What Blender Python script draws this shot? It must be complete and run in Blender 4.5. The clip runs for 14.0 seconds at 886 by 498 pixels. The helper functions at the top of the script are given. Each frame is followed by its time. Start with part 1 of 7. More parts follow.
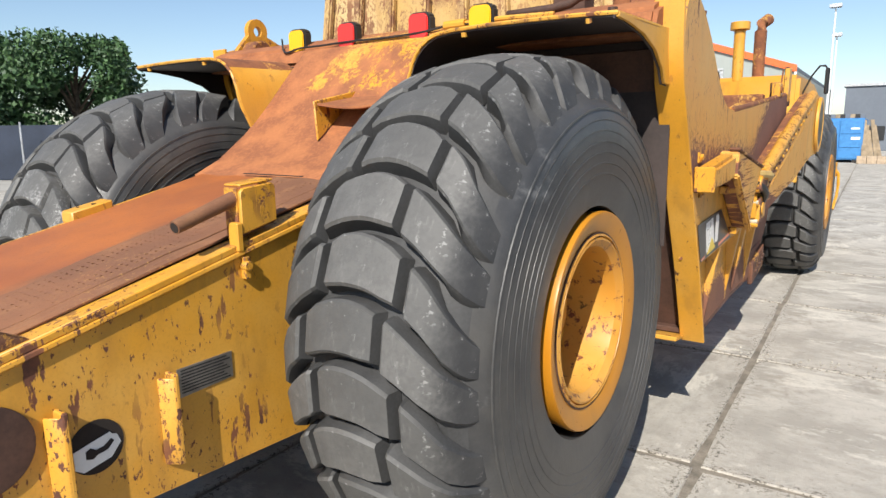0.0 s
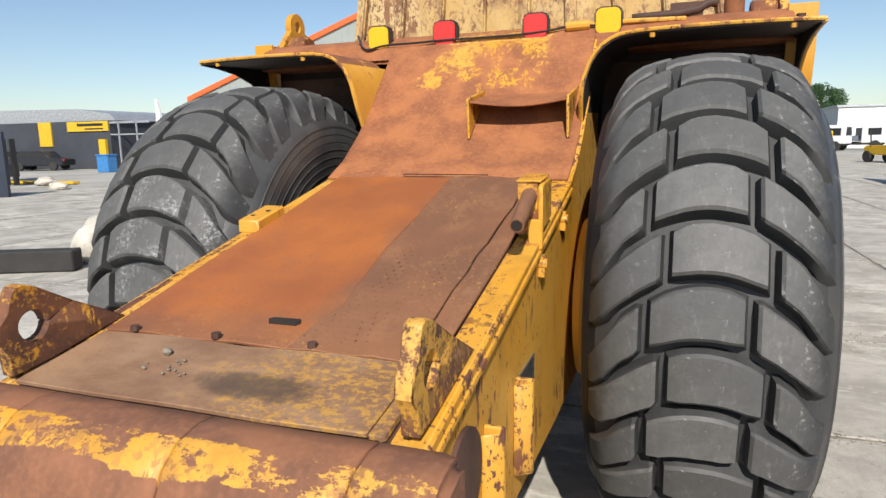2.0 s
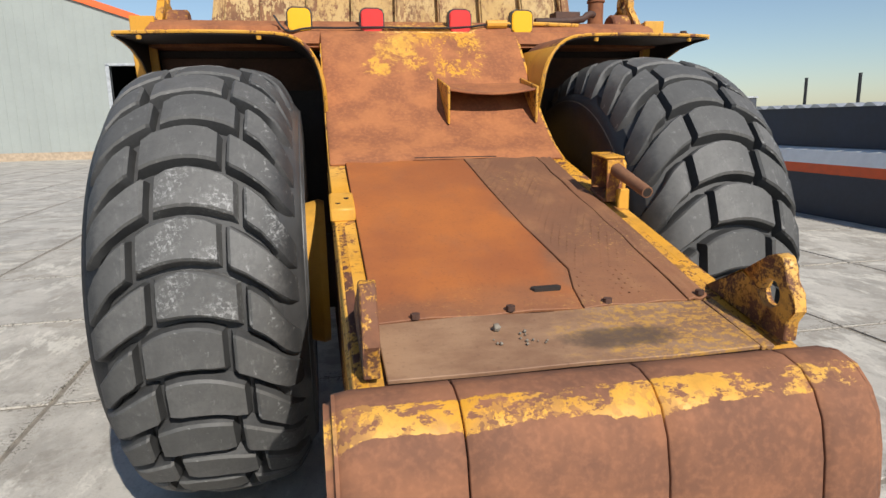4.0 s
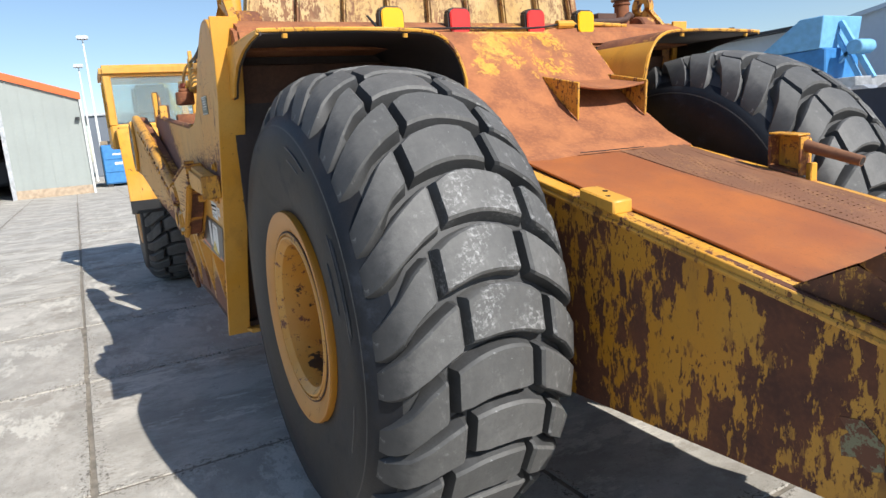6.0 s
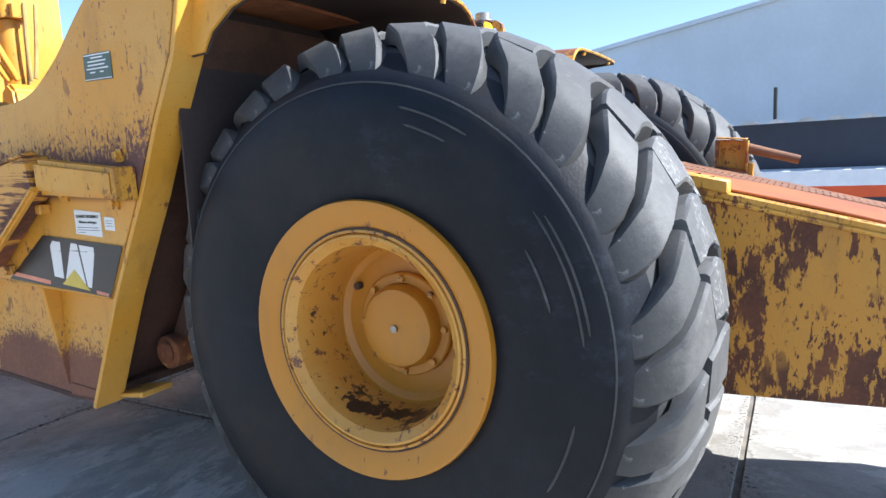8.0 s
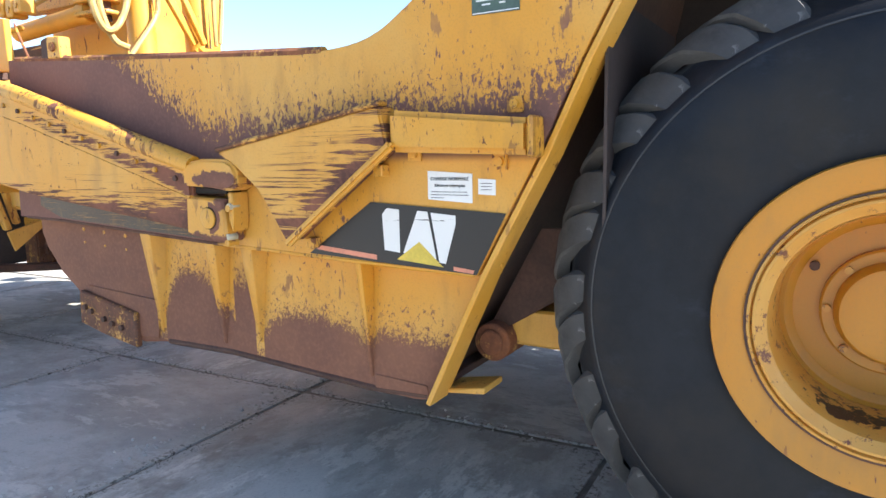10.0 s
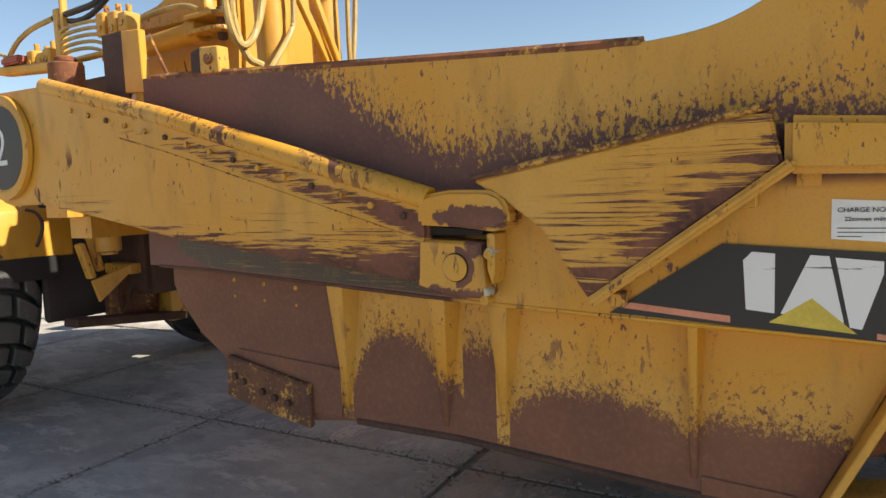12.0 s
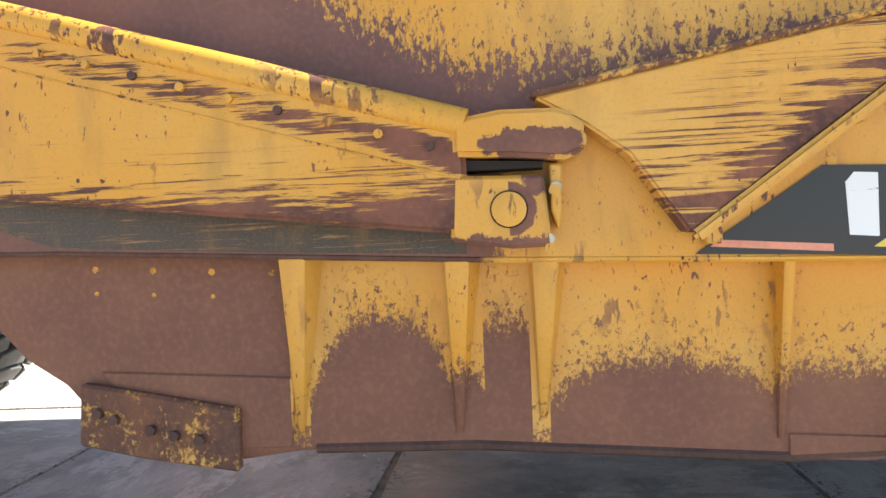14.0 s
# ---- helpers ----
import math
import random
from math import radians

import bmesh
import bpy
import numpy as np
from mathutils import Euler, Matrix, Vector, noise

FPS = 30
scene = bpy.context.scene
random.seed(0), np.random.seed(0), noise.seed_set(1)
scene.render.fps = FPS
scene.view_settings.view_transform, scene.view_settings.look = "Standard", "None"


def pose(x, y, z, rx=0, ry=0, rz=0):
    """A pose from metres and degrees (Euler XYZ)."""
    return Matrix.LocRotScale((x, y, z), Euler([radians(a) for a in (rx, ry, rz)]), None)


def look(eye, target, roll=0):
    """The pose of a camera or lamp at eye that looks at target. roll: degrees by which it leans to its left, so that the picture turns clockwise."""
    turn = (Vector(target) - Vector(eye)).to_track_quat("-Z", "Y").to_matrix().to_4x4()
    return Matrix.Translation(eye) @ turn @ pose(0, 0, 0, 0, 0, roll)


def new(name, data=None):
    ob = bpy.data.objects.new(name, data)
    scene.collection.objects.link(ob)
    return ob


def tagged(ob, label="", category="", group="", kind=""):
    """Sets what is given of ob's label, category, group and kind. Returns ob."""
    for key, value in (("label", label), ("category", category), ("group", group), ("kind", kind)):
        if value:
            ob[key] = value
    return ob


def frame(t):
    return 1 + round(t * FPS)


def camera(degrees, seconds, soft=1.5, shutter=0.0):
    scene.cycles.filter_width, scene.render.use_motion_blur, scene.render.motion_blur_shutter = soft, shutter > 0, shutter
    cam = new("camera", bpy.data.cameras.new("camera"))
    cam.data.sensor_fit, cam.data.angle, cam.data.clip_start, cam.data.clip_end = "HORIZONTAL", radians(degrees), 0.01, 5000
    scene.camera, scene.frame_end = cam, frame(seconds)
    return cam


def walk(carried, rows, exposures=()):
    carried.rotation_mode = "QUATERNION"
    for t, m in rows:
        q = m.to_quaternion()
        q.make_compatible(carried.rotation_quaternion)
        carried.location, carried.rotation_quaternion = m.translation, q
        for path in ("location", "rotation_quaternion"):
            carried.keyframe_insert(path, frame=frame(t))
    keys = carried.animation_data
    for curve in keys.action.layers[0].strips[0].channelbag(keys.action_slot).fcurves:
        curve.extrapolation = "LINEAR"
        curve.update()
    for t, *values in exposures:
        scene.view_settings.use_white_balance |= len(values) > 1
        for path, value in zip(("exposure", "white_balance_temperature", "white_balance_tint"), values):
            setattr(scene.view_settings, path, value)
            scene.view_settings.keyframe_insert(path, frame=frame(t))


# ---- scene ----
cam = camera(69.0, 14.0)
PATH = [
    (0, (2.315, -2.641, 1.742), (1.197, -1.02, 1.396), -0.4),
    (0.5, (2.045, -2.739, 1.73), (0.929, -1.114, 1.39), -0.8),
    (1, (1.733, -2.873, 1.72), (0.735, -1.167, 1.41), 1.2),
    (1.5, (1.37, -3.124, 1.742), (0.669, -1.288, 1.373), -0.6),
    (2, (0.986, -3.313, 1.718), (0.303, -1.463, 1.387), -1.0),
    (2.2, (0.827, -3.382, 1.72), (0.275, -1.486, 1.401), 0.5),
    (4.3, (-0.832, -3.644, 1.736), (-0.398, -1.732, 1.341), -2.2),
    (4.5, (-0.973, -3.59, 1.721), (-0.498, -1.685, 1.339), -2.5),
    (5, (-1.327, -3.412, 1.712), (-0.695, -1.541, 1.392), -1.2),
    (5.5, (-1.738, -3.215, 1.724), (-0.849, -1.461, 1.361), -1.5),
    (6, (-2.124, -2.991, 1.716), (-1.213, -1.246, 1.361), -4.6),
    (6.5, (-2.41, -2.697, 1.708), (-1.147, -1.186, 1.356), -0.5),
    (7, (-2.687, -2.36, 1.716), (-1.175, -1.093, 1.388), -1.7),
    (7.2, (-2.773, -2.209, 1.684), (-1.193, -1.024, 1.367), -2.7),
    (9.3, (-3.335, -0.64, 1.512), (-1.568, 0.258, 1.249), -1.8),
    (9.5, (-3.369, -0.52, 1.516), (-1.614, 0.396, 1.232), -2.1),
    (10, (-3.406, -0.195, 1.47), (-1.71, 0.828, 1.195), -1.8),
    (10.5, (-3.337, 0.143, 1.495), (-1.717, 1.28, 1.209), -0.2),
    (11, (-3.415, 0.454, 1.479), (-1.762, 1.571, 1.337), -2.5),
    (11.5, (-3.398, 0.692, 1.542), (-1.748, 1.818, 1.437), -2.7),
    (12, (-3.365, 0.969, 1.492), (-1.663, 2.005, 1.321), -2.8),
    (12.5, (-3.372, 1.185, 1.439), (-1.598, 2.066, 1.162), -3.2),
    (13, (-3.359, 1.42, 1.313), (-1.448, 2.011, 1.295), -9.4),
    (13.5, (-3.287, 1.708, 1.214), (-1.304, 1.961, 1.152), -6.2),
    (14, (-3.212, 1.935, 1.208), (-1.228, 2.187, 1.167), -3.2),
]

# seconds, stops, kelvin, tint
EXPOSURES = [
    (0.0, 0.50, 6500, 10), (1.0, 0.50, 6500, 10), (2.2, 0.22, 6500, 10), (4.5, 0.12, 6500, 10), (5.5, 0.30, 6400, 10), (6.5, 0.74, 6050, 10), (7.2, 1.04, 5750, 10),
    (9.3, 1.64, 5950, 10), (10.0, 1.84, 6200, 10), (10.5, 1.95, 6450, 10), (11.0, 1.82, 6800, 10), (11.5, 0.94, 7050, 10), (12.0, 0.76, 7150, 10), (12.5, 1.30, 7050, 10),
    (13.0, 1.68, 6850, 10), (13.5, 1.66, 6900, 10), (14.0, 1.88, 6550, 10),
]
walk(cam, [(t, look(eye, target, roll)) for t, eye, target, roll in PATH], EXPOSURES)

# ---- light ----
SUN = Vector((0.88, -2.84, 2.48)).normalized()
world = bpy.data.worlds.new("sky")
scene.world = world
world.use_nodes = True
wn = world.node_tree.nodes
sky = wn.new("ShaderNodeTexSky")
sky.sky_type = "NISHITA"
sky.sun_disc = False
sky.sun_elevation = math.asin(SUN.z)
sky.sun_rotation = math.atan2(SUN.x, SUN.y)
sky.air_density, sky.dust_density, sky.ozone_density = 1.0, 0.45, 2.2
wn["Background"].inputs["Strength"].default_value = 0.10
world.node_tree.links.new(sky.outputs[0], wn["Background"].inputs[0])
sun = new("sun", bpy.data.lights.new("sun", "SUN"))
sun.data.energy, sun.data.angle, sun.data.color = 5.0, radians(0.5), (1.0, 0.95, 0.87)
sun.matrix_world = look(SUN * 50, (0, 0, 0))

# ---- materials ----


class Tree:
    """Short hand for node materials."""

    def __init__(self, name):
        self.mat = bpy.data.materials.new(name)
        self.mat.use_nodes = True
        self.t = self.mat.node_tree
        self.bsdf = self.t.nodes["Principled BSDF"]
        self.co = self.t.nodes.new("ShaderNodeTexCoord").outputs["Object"]

    def put(self, socket, value):
        if hasattr(value, "links"):
            self.t.links.new(value, socket)
        else:
            socket.default_value = value

    def m(self, op, a, b=0.0, c=0.0):
        n = self.t.nodes.new("ShaderNodeMath")
        n.operation = op
        for i, v in enumerate((a, b, c)):
            self.put(n.inputs[i], v)
        return n.outputs[0]

    def ramp(self, v, lo, hi):
        n = self.t.nodes.new("ShaderNodeMapRange")
        n.interpolation_type = "SMOOTHSTEP"
        for key, value in (("Value", v), ("From Min", lo), ("From Max", hi)):
            self.put(n.inputs[key], value)
        return n.outputs[0]

    def xyz(self):
        n = self.t.nodes.new("ShaderNodeSeparateXYZ")
        self.t.links.new(self.co, n.inputs[0])
        return n.outputs

    def noise(self, scale, detail=4.0, stretch=(1, 1, 1), rough=0.55, shift=0.0):
        mp = self.t.nodes.new("ShaderNodeMapping")
        self.t.links.new(self.co, mp.inputs[0])
        mp.inputs["Scale"].default_value = stretch
        mp.inputs["Location"].default_value = (shift, shift * 1.7, -shift)
        n = self.t.nodes.new("ShaderNodeTexNoise")
        self.t.links.new(mp.outputs[0], n.inputs["Vector"])
        n.inputs["Scale"].default_value = scale
        n.inputs["Detail"].default_value = detail
        n.inputs["Roughness"].default_value = rough
        return n.outputs["Fac"]

    def mix(self, f, a, b):
        n = self.t.nodes.new("ShaderNodeMix")
        n.data_type = "RGBA"
        self.put(n.inputs[0], f)
        for i, v in ((6, a), (7, b)):
            self.put(n.inputs[i], v if hasattr(v, "links") else (*v, 1.0))
        return n.outputs[2]

    def random(self):
        return self.t.nodes.new("ShaderNodeObjectInfo").outputs["Random"]

    def island(self):
        return self.t.nodes.new("ShaderNodeNewGeometry").outputs["Random Per Island"]

    def bump(self, height, strength=0.3, distance=0.01):
        n = self.t.nodes.new("ShaderNodeBump")
        n.inputs["Strength"].default_value = strength
        n.inputs["Distance"].default_value = distance
        self.put(n.inputs["Height"], height)
        self.t.links.new(n.outputs[0], self.bsdf.inputs["Normal"])

    def done(self, color, rough=0.6, metal=0.0, spec=0.5):
        self.put(self.bsdf.inputs["Base Color"], color if hasattr(color, "links") else (*color, 1.0))
        self.put(self.bsdf.inputs["Roughness"], rough)
        self.put(self.bsdf.inputs["Metallic"], metal)
        self.bsdf.inputs["Specular IOR Level"].default_value = spec
        return self.mat


def plain(name, color, rough=0.6, metal=0.0, vary=0.25, scale=6.0, bump=0.1):
    n = Tree(name)
    a, b = n.noise(scale, 5), n.noise(scale * 14, 3, shift=3)
    f = n.m("ADD", n.m("MULTIPLY", a, 0.7), n.m("MULTIPLY", b, 0.3))
    dark, light = tuple(c * (1 - vary) for c in color), tuple(min(1, c * (1 + vary)) for c in color)
    n.bump(b, bump, 0.004)
    return n.done(n.mix(n.ramp(f, 0.3, 0.7), dark, light), n.m("ADD", n.m("MULTIPLY", a, 0.2), rough - 0.1), metal)


YELLOW, YELLOW_PALE = (0.61, 0.285, 0.022), (0.63, 0.345, 0.068)
RUST, RUST_DARK, RUST_ORANGE = (0.20, 0.074, 0.033), (0.085, 0.033, 0.021), (0.33, 0.115, 0.035)


def worn(name, mask, paint=YELLOW, pale=YELLOW_PALE, rust=RUST, dark=RUST_DARK, rough=0.45, specks=0.60, fine=None, mottle=7.0):
    """Yellow paint, faded in patches, with rust where mask says and in specks that run down."""
    n = Tree(name)
    fade, grain = n.noise(1.7, 4, shift=5), n.noise(60, 3)
    drips = n.noise(16, 6, (1, 1, 0.28), 0.62, 2)
    crumbs = n.noise(38, 5, (1, 1, 0.6), 0.6, 4)
    where = n.noise(2.2, 3, shift=9)
    spot = n.m("MULTIPLY", n.ramp(drips, specks, specks + 0.03), n.ramp(where, 0.42, 0.6))
    spot = n.m("MAXIMUM", spot, n.m("MULTIPLY", n.ramp(crumbs, specks + 0.05, specks + 0.07), n.ramp(where, 0.35, 0.55)))
    fine_spots = n.m("MULTIPLY", n.ramp(n.noise(75, 4, (1, 1, 0.45), 0.6, 11), (fine or specks) + 0.055, (fine or specks) + 0.075), n.ramp(where, 0.42, 0.58))
    m = n.m("MAXIMUM", mask(n), n.m("MAXIMUM", spot, fine_spots))
    paint_c = n.mix(n.ramp(fade, 0.35, 0.7), paint, pale)
    paint_c = n.mix(n.m("MULTIPLY", n.ramp(n.noise(9, 5, (1, 1, 0.3), shift=7), 0.5, 0.75), 0.45), paint_c, (0.30, 0.15, 0.03))
    rust_c = n.mix(n.ramp(n.noise(mottle, 6, shift=1), 0.35, 0.68), dark, rust)
    rust_c = n.mix(n.m("MULTIPLY", n.ramp(grain, 0.4, 0.75), 0.30), rust_c, tuple(min(1, 1.5 * c) for c in rust))
    paint_c = n.mix(n.m("MULTIPLY", n.ramp(n.noise(130, 3, shift=6), 0.45, 0.75), 0.22), paint_c, (0.34, 0.17, 0.03))
    n.bump(n.m("SUBTRACT", n.m("MULTIPLY", grain, 0.25), m), 0.35, 0.003)
    return n.done(n.mix(m, paint_c, rust_c), n.m("ADD", n.m("MULTIPLY", m, 0.35), rough))


def patches(amount, scale=3.0, stretch=(1, 1, 1), soft=0.04, shift=0.0):
    return lambda n: n.ramp(n.m("ADD", n.m("MULTIPLY", n.noise(scale, 10, stretch, 0.74, shift), 0.66), n.m("MULTIPLY", n.noise(scale * 11, 6, stretch, 0.7, shift), 0.34)), 1 - amount, 1 - amount + soft)


def wall_mask(n):
    x, y, z = n.xyz()
    line = n.m("MAXIMUM", n.m("ADD", n.m("MULTIPLY", y, 0.62), 0.30), n.m("ADD", n.m("MULTIPLY", y, -0.05), 1.70))
    ragged = n.m("ADD", n.m("MULTIPLY", n.m("SUBTRACT", n.noise(60, 6, (1, 1, 0.55), 0.78), 0.5), 0.60), n.m("MULTIPLY", n.m("SUBTRACT", n.noise(14, 5, (1, 1, 0.6), 0.7, 3), 0.5), 0.25))
    d = n.m("SUBTRACT", n.m("ADD", line, ragged), z)
    flecks = n.m("MULTIPLY", n.ramp(n.noise(78, 5, (1, 1, 0.45), 0.68, 15), 0.595, 0.615), n.ramp(n.m("SUBTRACT", line, z), -0.15, -0.03))
    low = n.m("MULTIPLY", n.m("MAXIMUM", flecks, n.ramp(d, 0.0, 0.03)), n.ramp(z, 1.42, 1.46))
    front = n.m("MULTIPLY", n.ramp(n.m("ADD", y, n.m("MULTIPLY", ragged, 0.3)), 1.99, 2.03), n.m("SUBTRACT", 1.0, n.ramp(z, 1.30, 1.34)))
    return n.m("MAXIMUM", low, front)


def panel_mask(n):
    """Earth has scoured the paint off in low arches between the stiffeners, and wholly towards the front."""
    x, y, z = n.xyz()
    line = 0.615
    for c, w, h, drop in ((2.35, 0.215, 0.950, 0.26), (2.01, 0.062, 0.935, 0.03), (2.13, 0.058, 0.80, 0.05), (1.61, 0.29, 0.825, 0.11), (1.135, 0.20, 0.798, 0.03)):
        d = n.m("DIVIDE", n.m("ABSOLUTE", n.m("SUBTRACT", y, c)), w)
        arch = n.m("SUBTRACT", h, n.m("MULTIPLY", n.m("POWER", d, 3.0), drop))
        line = n.m("MAXIMUM", line, n.m("MULTIPLY", n.m("LESS_THAN", d, 1.0), arch))
    front = n.m("MULTIPLY", n.ramp(y, 2.612, 2.622), 1.4)
    ragged = n.m("ADD", n.m("MULTIPLY", n.m("SUBTRACT", n.noise(85, 7, (1, 1, 0.7), 0.82), 0.5), 0.38), n.m("MULTIPLY", n.m("SUBTRACT", n.noise(12, 6, rough=0.7, shift=2), 0.5), 0.10))
    over = n.m("SUBTRACT", n.m("MAXIMUM", line, front), z)
    flecks = n.m("MULTIPLY", n.ramp(n.noise(46, 6, (1, 1, 0.8), 0.72, 15), 0.565, 0.585), n.ramp(n.m("ADD", over, n.m("MULTIPLY", n.m("SUBTRACT", n.noise(4, 3, shift=6), 0.5), 0.25)), -0.15, -0.03))
    return n.m("MAXIMUM", flecks, n.ramp(n.m("ADD", over, ragged), -0.012, 0.022))


def flaked_mask(n):
    """Large ragged patches of rust that run downwards, more of them low down."""
    x, y, z = n.xyz()
    v = n.m("ADD", n.m("MULTIPLY", n.noise(3.4, 10, (1, 1, 0.45), 0.70, 4), 0.62), n.m("MULTIPLY", n.noise(26, 7, (1, 1, 0.35), 0.72, 1), 0.38))
    low = n.m("MULTIPLY", n.m("SUBTRACT", 1.05, z), 0.05)
    return n.ramp(n.m("ADD", v, low), 0.487, 0.502)


def old_scratch(n):
    """Dark old paint rubbed through in long fine scratches."""
    return n.ramp(n.noise(5, 9, (1, 0.6, 24.0), 0.78, 3), 0.56, 0.60)



M = {}
M["yellow"] = worn("yellow_paint", patches(0.30, 2.5), specks=0.64)
M["yellow_side"] = worn("yellow_paint_specked", patches(0.385, 9.0, (1, 1, 0.5)), specks=0.585)
M["yellow_flaked"] = worn("yellow_paint_flaked", flaked_mask, specks=0.56, rust=(0.135, 0.048, 0.022), dark=(0.075, 0.029, 0.017), paint=(0.53, 0.235, 0.018), pale=(0.52, 0.265, 0.032))
M["yellow_edge"] = worn("yellow_paint_chipped", patches(0.44, 9.0), specks=0.55)
DEEP = dict(paint=(0.62, 0.280, 0.022), pale=(0.62, 0.330, 0.062))
M["bowl_wall"] = worn("bowl_wall_paint", wall_mask, specks=0.62, fine=0.575, rust=(0.185, 0.084, 0.060), dark=(0.135, 0.062, 0.047), mottle=1.8, **DEEP)
M["bowl_panel"] = worn("bowl_panel_paint", panel_mask, specks=0.60, fine=0.575, rust=(0.215, 0.092, 0.050), dark=(0.150, 0.064, 0.040), mottle=1.8, **DEEP)


def arm_mask(n):
    """Solid rust along the lower edge towards the hinge, long scratches above it and along the bolts."""
    x, y, z = n.xyz()
    s = n.noise(6, 9, (1, 0.5, 9.0), 0.74, 3)
    edge = n.m("ADD", n.m("MULTIPLY", y, 0.06), 1.145)
    low = n.m("MULTIPLY", n.m("SUBTRACT", edge, z), 2.2)
    bolts = n.m("SUBTRACT", 1.0, n.ramp(n.m("ABSOLUTE", n.m("SUBTRACT", n.m("ADD", n.m("MULTIPLY", y, 0.292), 0.735), z)), 0.02, 0.055))
    bolts = n.m("MULTIPLY", n.m("MULTIPLY", bolts, n.m("SUBTRACT", 1.0, n.ramp(y, 2.9, 3.9))), 0.25)
    near = n.m("MULTIPLY", n.m("SUBTRACT", 1.0, n.ramp(y, 2.15, 2.45)), 0.10)
    v = n.m("ADD", n.m("ADD", n.m("ADD", s, n.m("MAXIMUM", low, -0.16)), bolts), near)
    thin = n.m("MULTIPLY", n.ramp(n.noise(5, 8, (1, 0.4, 24.0), 0.7, 8), 0.57, 0.60), n.m("MULTIPLY", n.ramp(n.noise(2.4, 3, shift=4), 0.46, 0.56), n.m("MAXIMUM", n.ramp(n.m("SUBTRACT", n.m("ADD", edge, 0.13), z), 0.0, 0.08), n.m("MULTIPLY", bolts, 9.0))))
    return n.m("MAXIMUM", n.ramp(v, 0.55, 0.60), thin)


def guard_mask(n):
    """Solid rust along the slanting lower rib, scratches running back from it."""
    x, y, z = n.xyz()
    s = n.noise(4.5, 8, (1, 0.45, 8.0), 0.68, 5)
    d = n.m("MULTIPLY", n.m("ADD", n.m("SUBTRACT", z, 1.485), n.m("MULTIPLY", n.m("SUBTRACT", y, 1.09), 0.737)), 0.8)
    v = n.m("ADD", s, n.m("MAXIMUM", n.m("MULTIPLY", n.m("SUBTRACT", 0.085, d), 1.3), -0.085))
    thin = n.m("MULTIPLY", n.ramp(n.noise(5, 8, (1, 0.4, 22.0), 0.7, 2), 0.53, 0.57), n.m("MULTIPLY", n.m("SUBTRACT", 1.0, n.ramp(d, 0.18, 0.36)), n.ramp(n.noise(3.0, 3, shift=7), 0.40, 0.52)))
    return n.m("MAXIMUM", n.ramp(v, 0.535, 0.565), thin)


M["rub"] = worn("rubbed_dark_paint", old_scratch, paint=(0.058, 0.040, 0.027), pale=(0.045, 0.038, 0.027), rust=(0.34, 0.20, 0.085), dark=(0.16, 0.085, 0.045), specks=0.7, mottle=9.0)
M["ledge"] = worn("ledge_paint", lambda n: n.ramp(n.m("ADD", n.xyz()[1], n.m("MULTIPLY", n.noise(30, 5), 0.1)), 2.06, 2.12), specks=0.6, rust=(0.12, 0.062, 0.04))


def hinge_mask(n):
    """A bare patch on the cap, bare edges and a rubbed ring beside the pin."""
    x, y, z = n.xyz()
    rag = n.m("SUBTRACT", n.noise(24, 8, rough=0.74, shift=2), 0.5)

    def square(v):
        return n.m("MULTIPLY", v, v)
    cap = n.m("ADD", square(n.m("DIVIDE", n.m("SUBTRACT", y, 1.925), 0.125)), square(n.m("DIVIDE", n.m("SUBTRACT", z, 1.366), 0.040)))
    cap = n.m("SUBTRACT", 1.0, n.ramp(n.m("ADD", cap, n.m("MULTIPLY", rag, 3.5)), 0.95, 1.05))
    foot = n.m("SUBTRACT", 1.0, n.ramp(n.m("ADD", z, n.m("MULTIPLY", rag, 0.10)), 1.146, 1.150))
    edge = n.m("SUBTRACT", 1.0, n.ramp(n.m("ADD", y, n.m("MULTIPLY", rag, 0.12)), 1.945, 1.950))
    edge = n.m("MULTIPLY", edge, n.m("MULTIPLY", n.ramp(n.m("ADD", z, n.m("MULTIPLY", rag, 0.06)), 1.243, 1.247), n.m("LESS_THAN", z, 1.31)))
    away = n.m("SQRT", n.m("ADD", square(n.m("SUBTRACT", y, 1.985)), square(n.m("SUBTRACT", z, 1.213))))
    ring = n.m("MULTIPLY", n.m("SUBTRACT", 1.0, n.ramp(n.m("ADD", away, n.m("MULTIPLY", rag, 0.03)), 0.064, 0.067)), n.m("LESS_THAN", y, 1.985))
    return n.m("MAXIMUM", n.m("MAXIMUM", cap, foot), n.m("MAXIMUM", edge, ring))


M["hinge"] = worn("hinge_paint", hinge_mask, specks=0.61, rust=(0.19, 0.080, 0.048), dark=(0.135, 0.058, 0.038), **DEEP)
M["arm"] = worn("arm_paint", arm_mask, specks=0.62, rust=(0.19, 0.070, 0.038), **DEEP)
M["guard"] = worn("guard_paint", guard_mask, specks=0.62, rust=(0.225, 0.085, 0.045), **DEEP)


def slope_mask(n):
    """Bare rust, with scraped yellow left only near the crest."""
    x, y, z = n.xyz()
    band = n.m("MULTIPLY", n.ramp(z, 1.80, 2.05), n.m("SUBTRACT", 1.0, n.ramp(n.m("ABSOLUTE", x), 0.22, 0.50)))
    v = n.m("ADD", n.m("ADD", n.m("MULTIPLY", n.noise(3.4, 9, (1, 1, 1), 0.72, 2), 0.7), n.m("MULTIPLY", n.noise(34, 6, rough=0.75), 0.3)), n.m("MULTIPLY", band, 0.15))
    return n.m("SUBTRACT", 1.0, n.ramp(v, 0.605, 0.67))


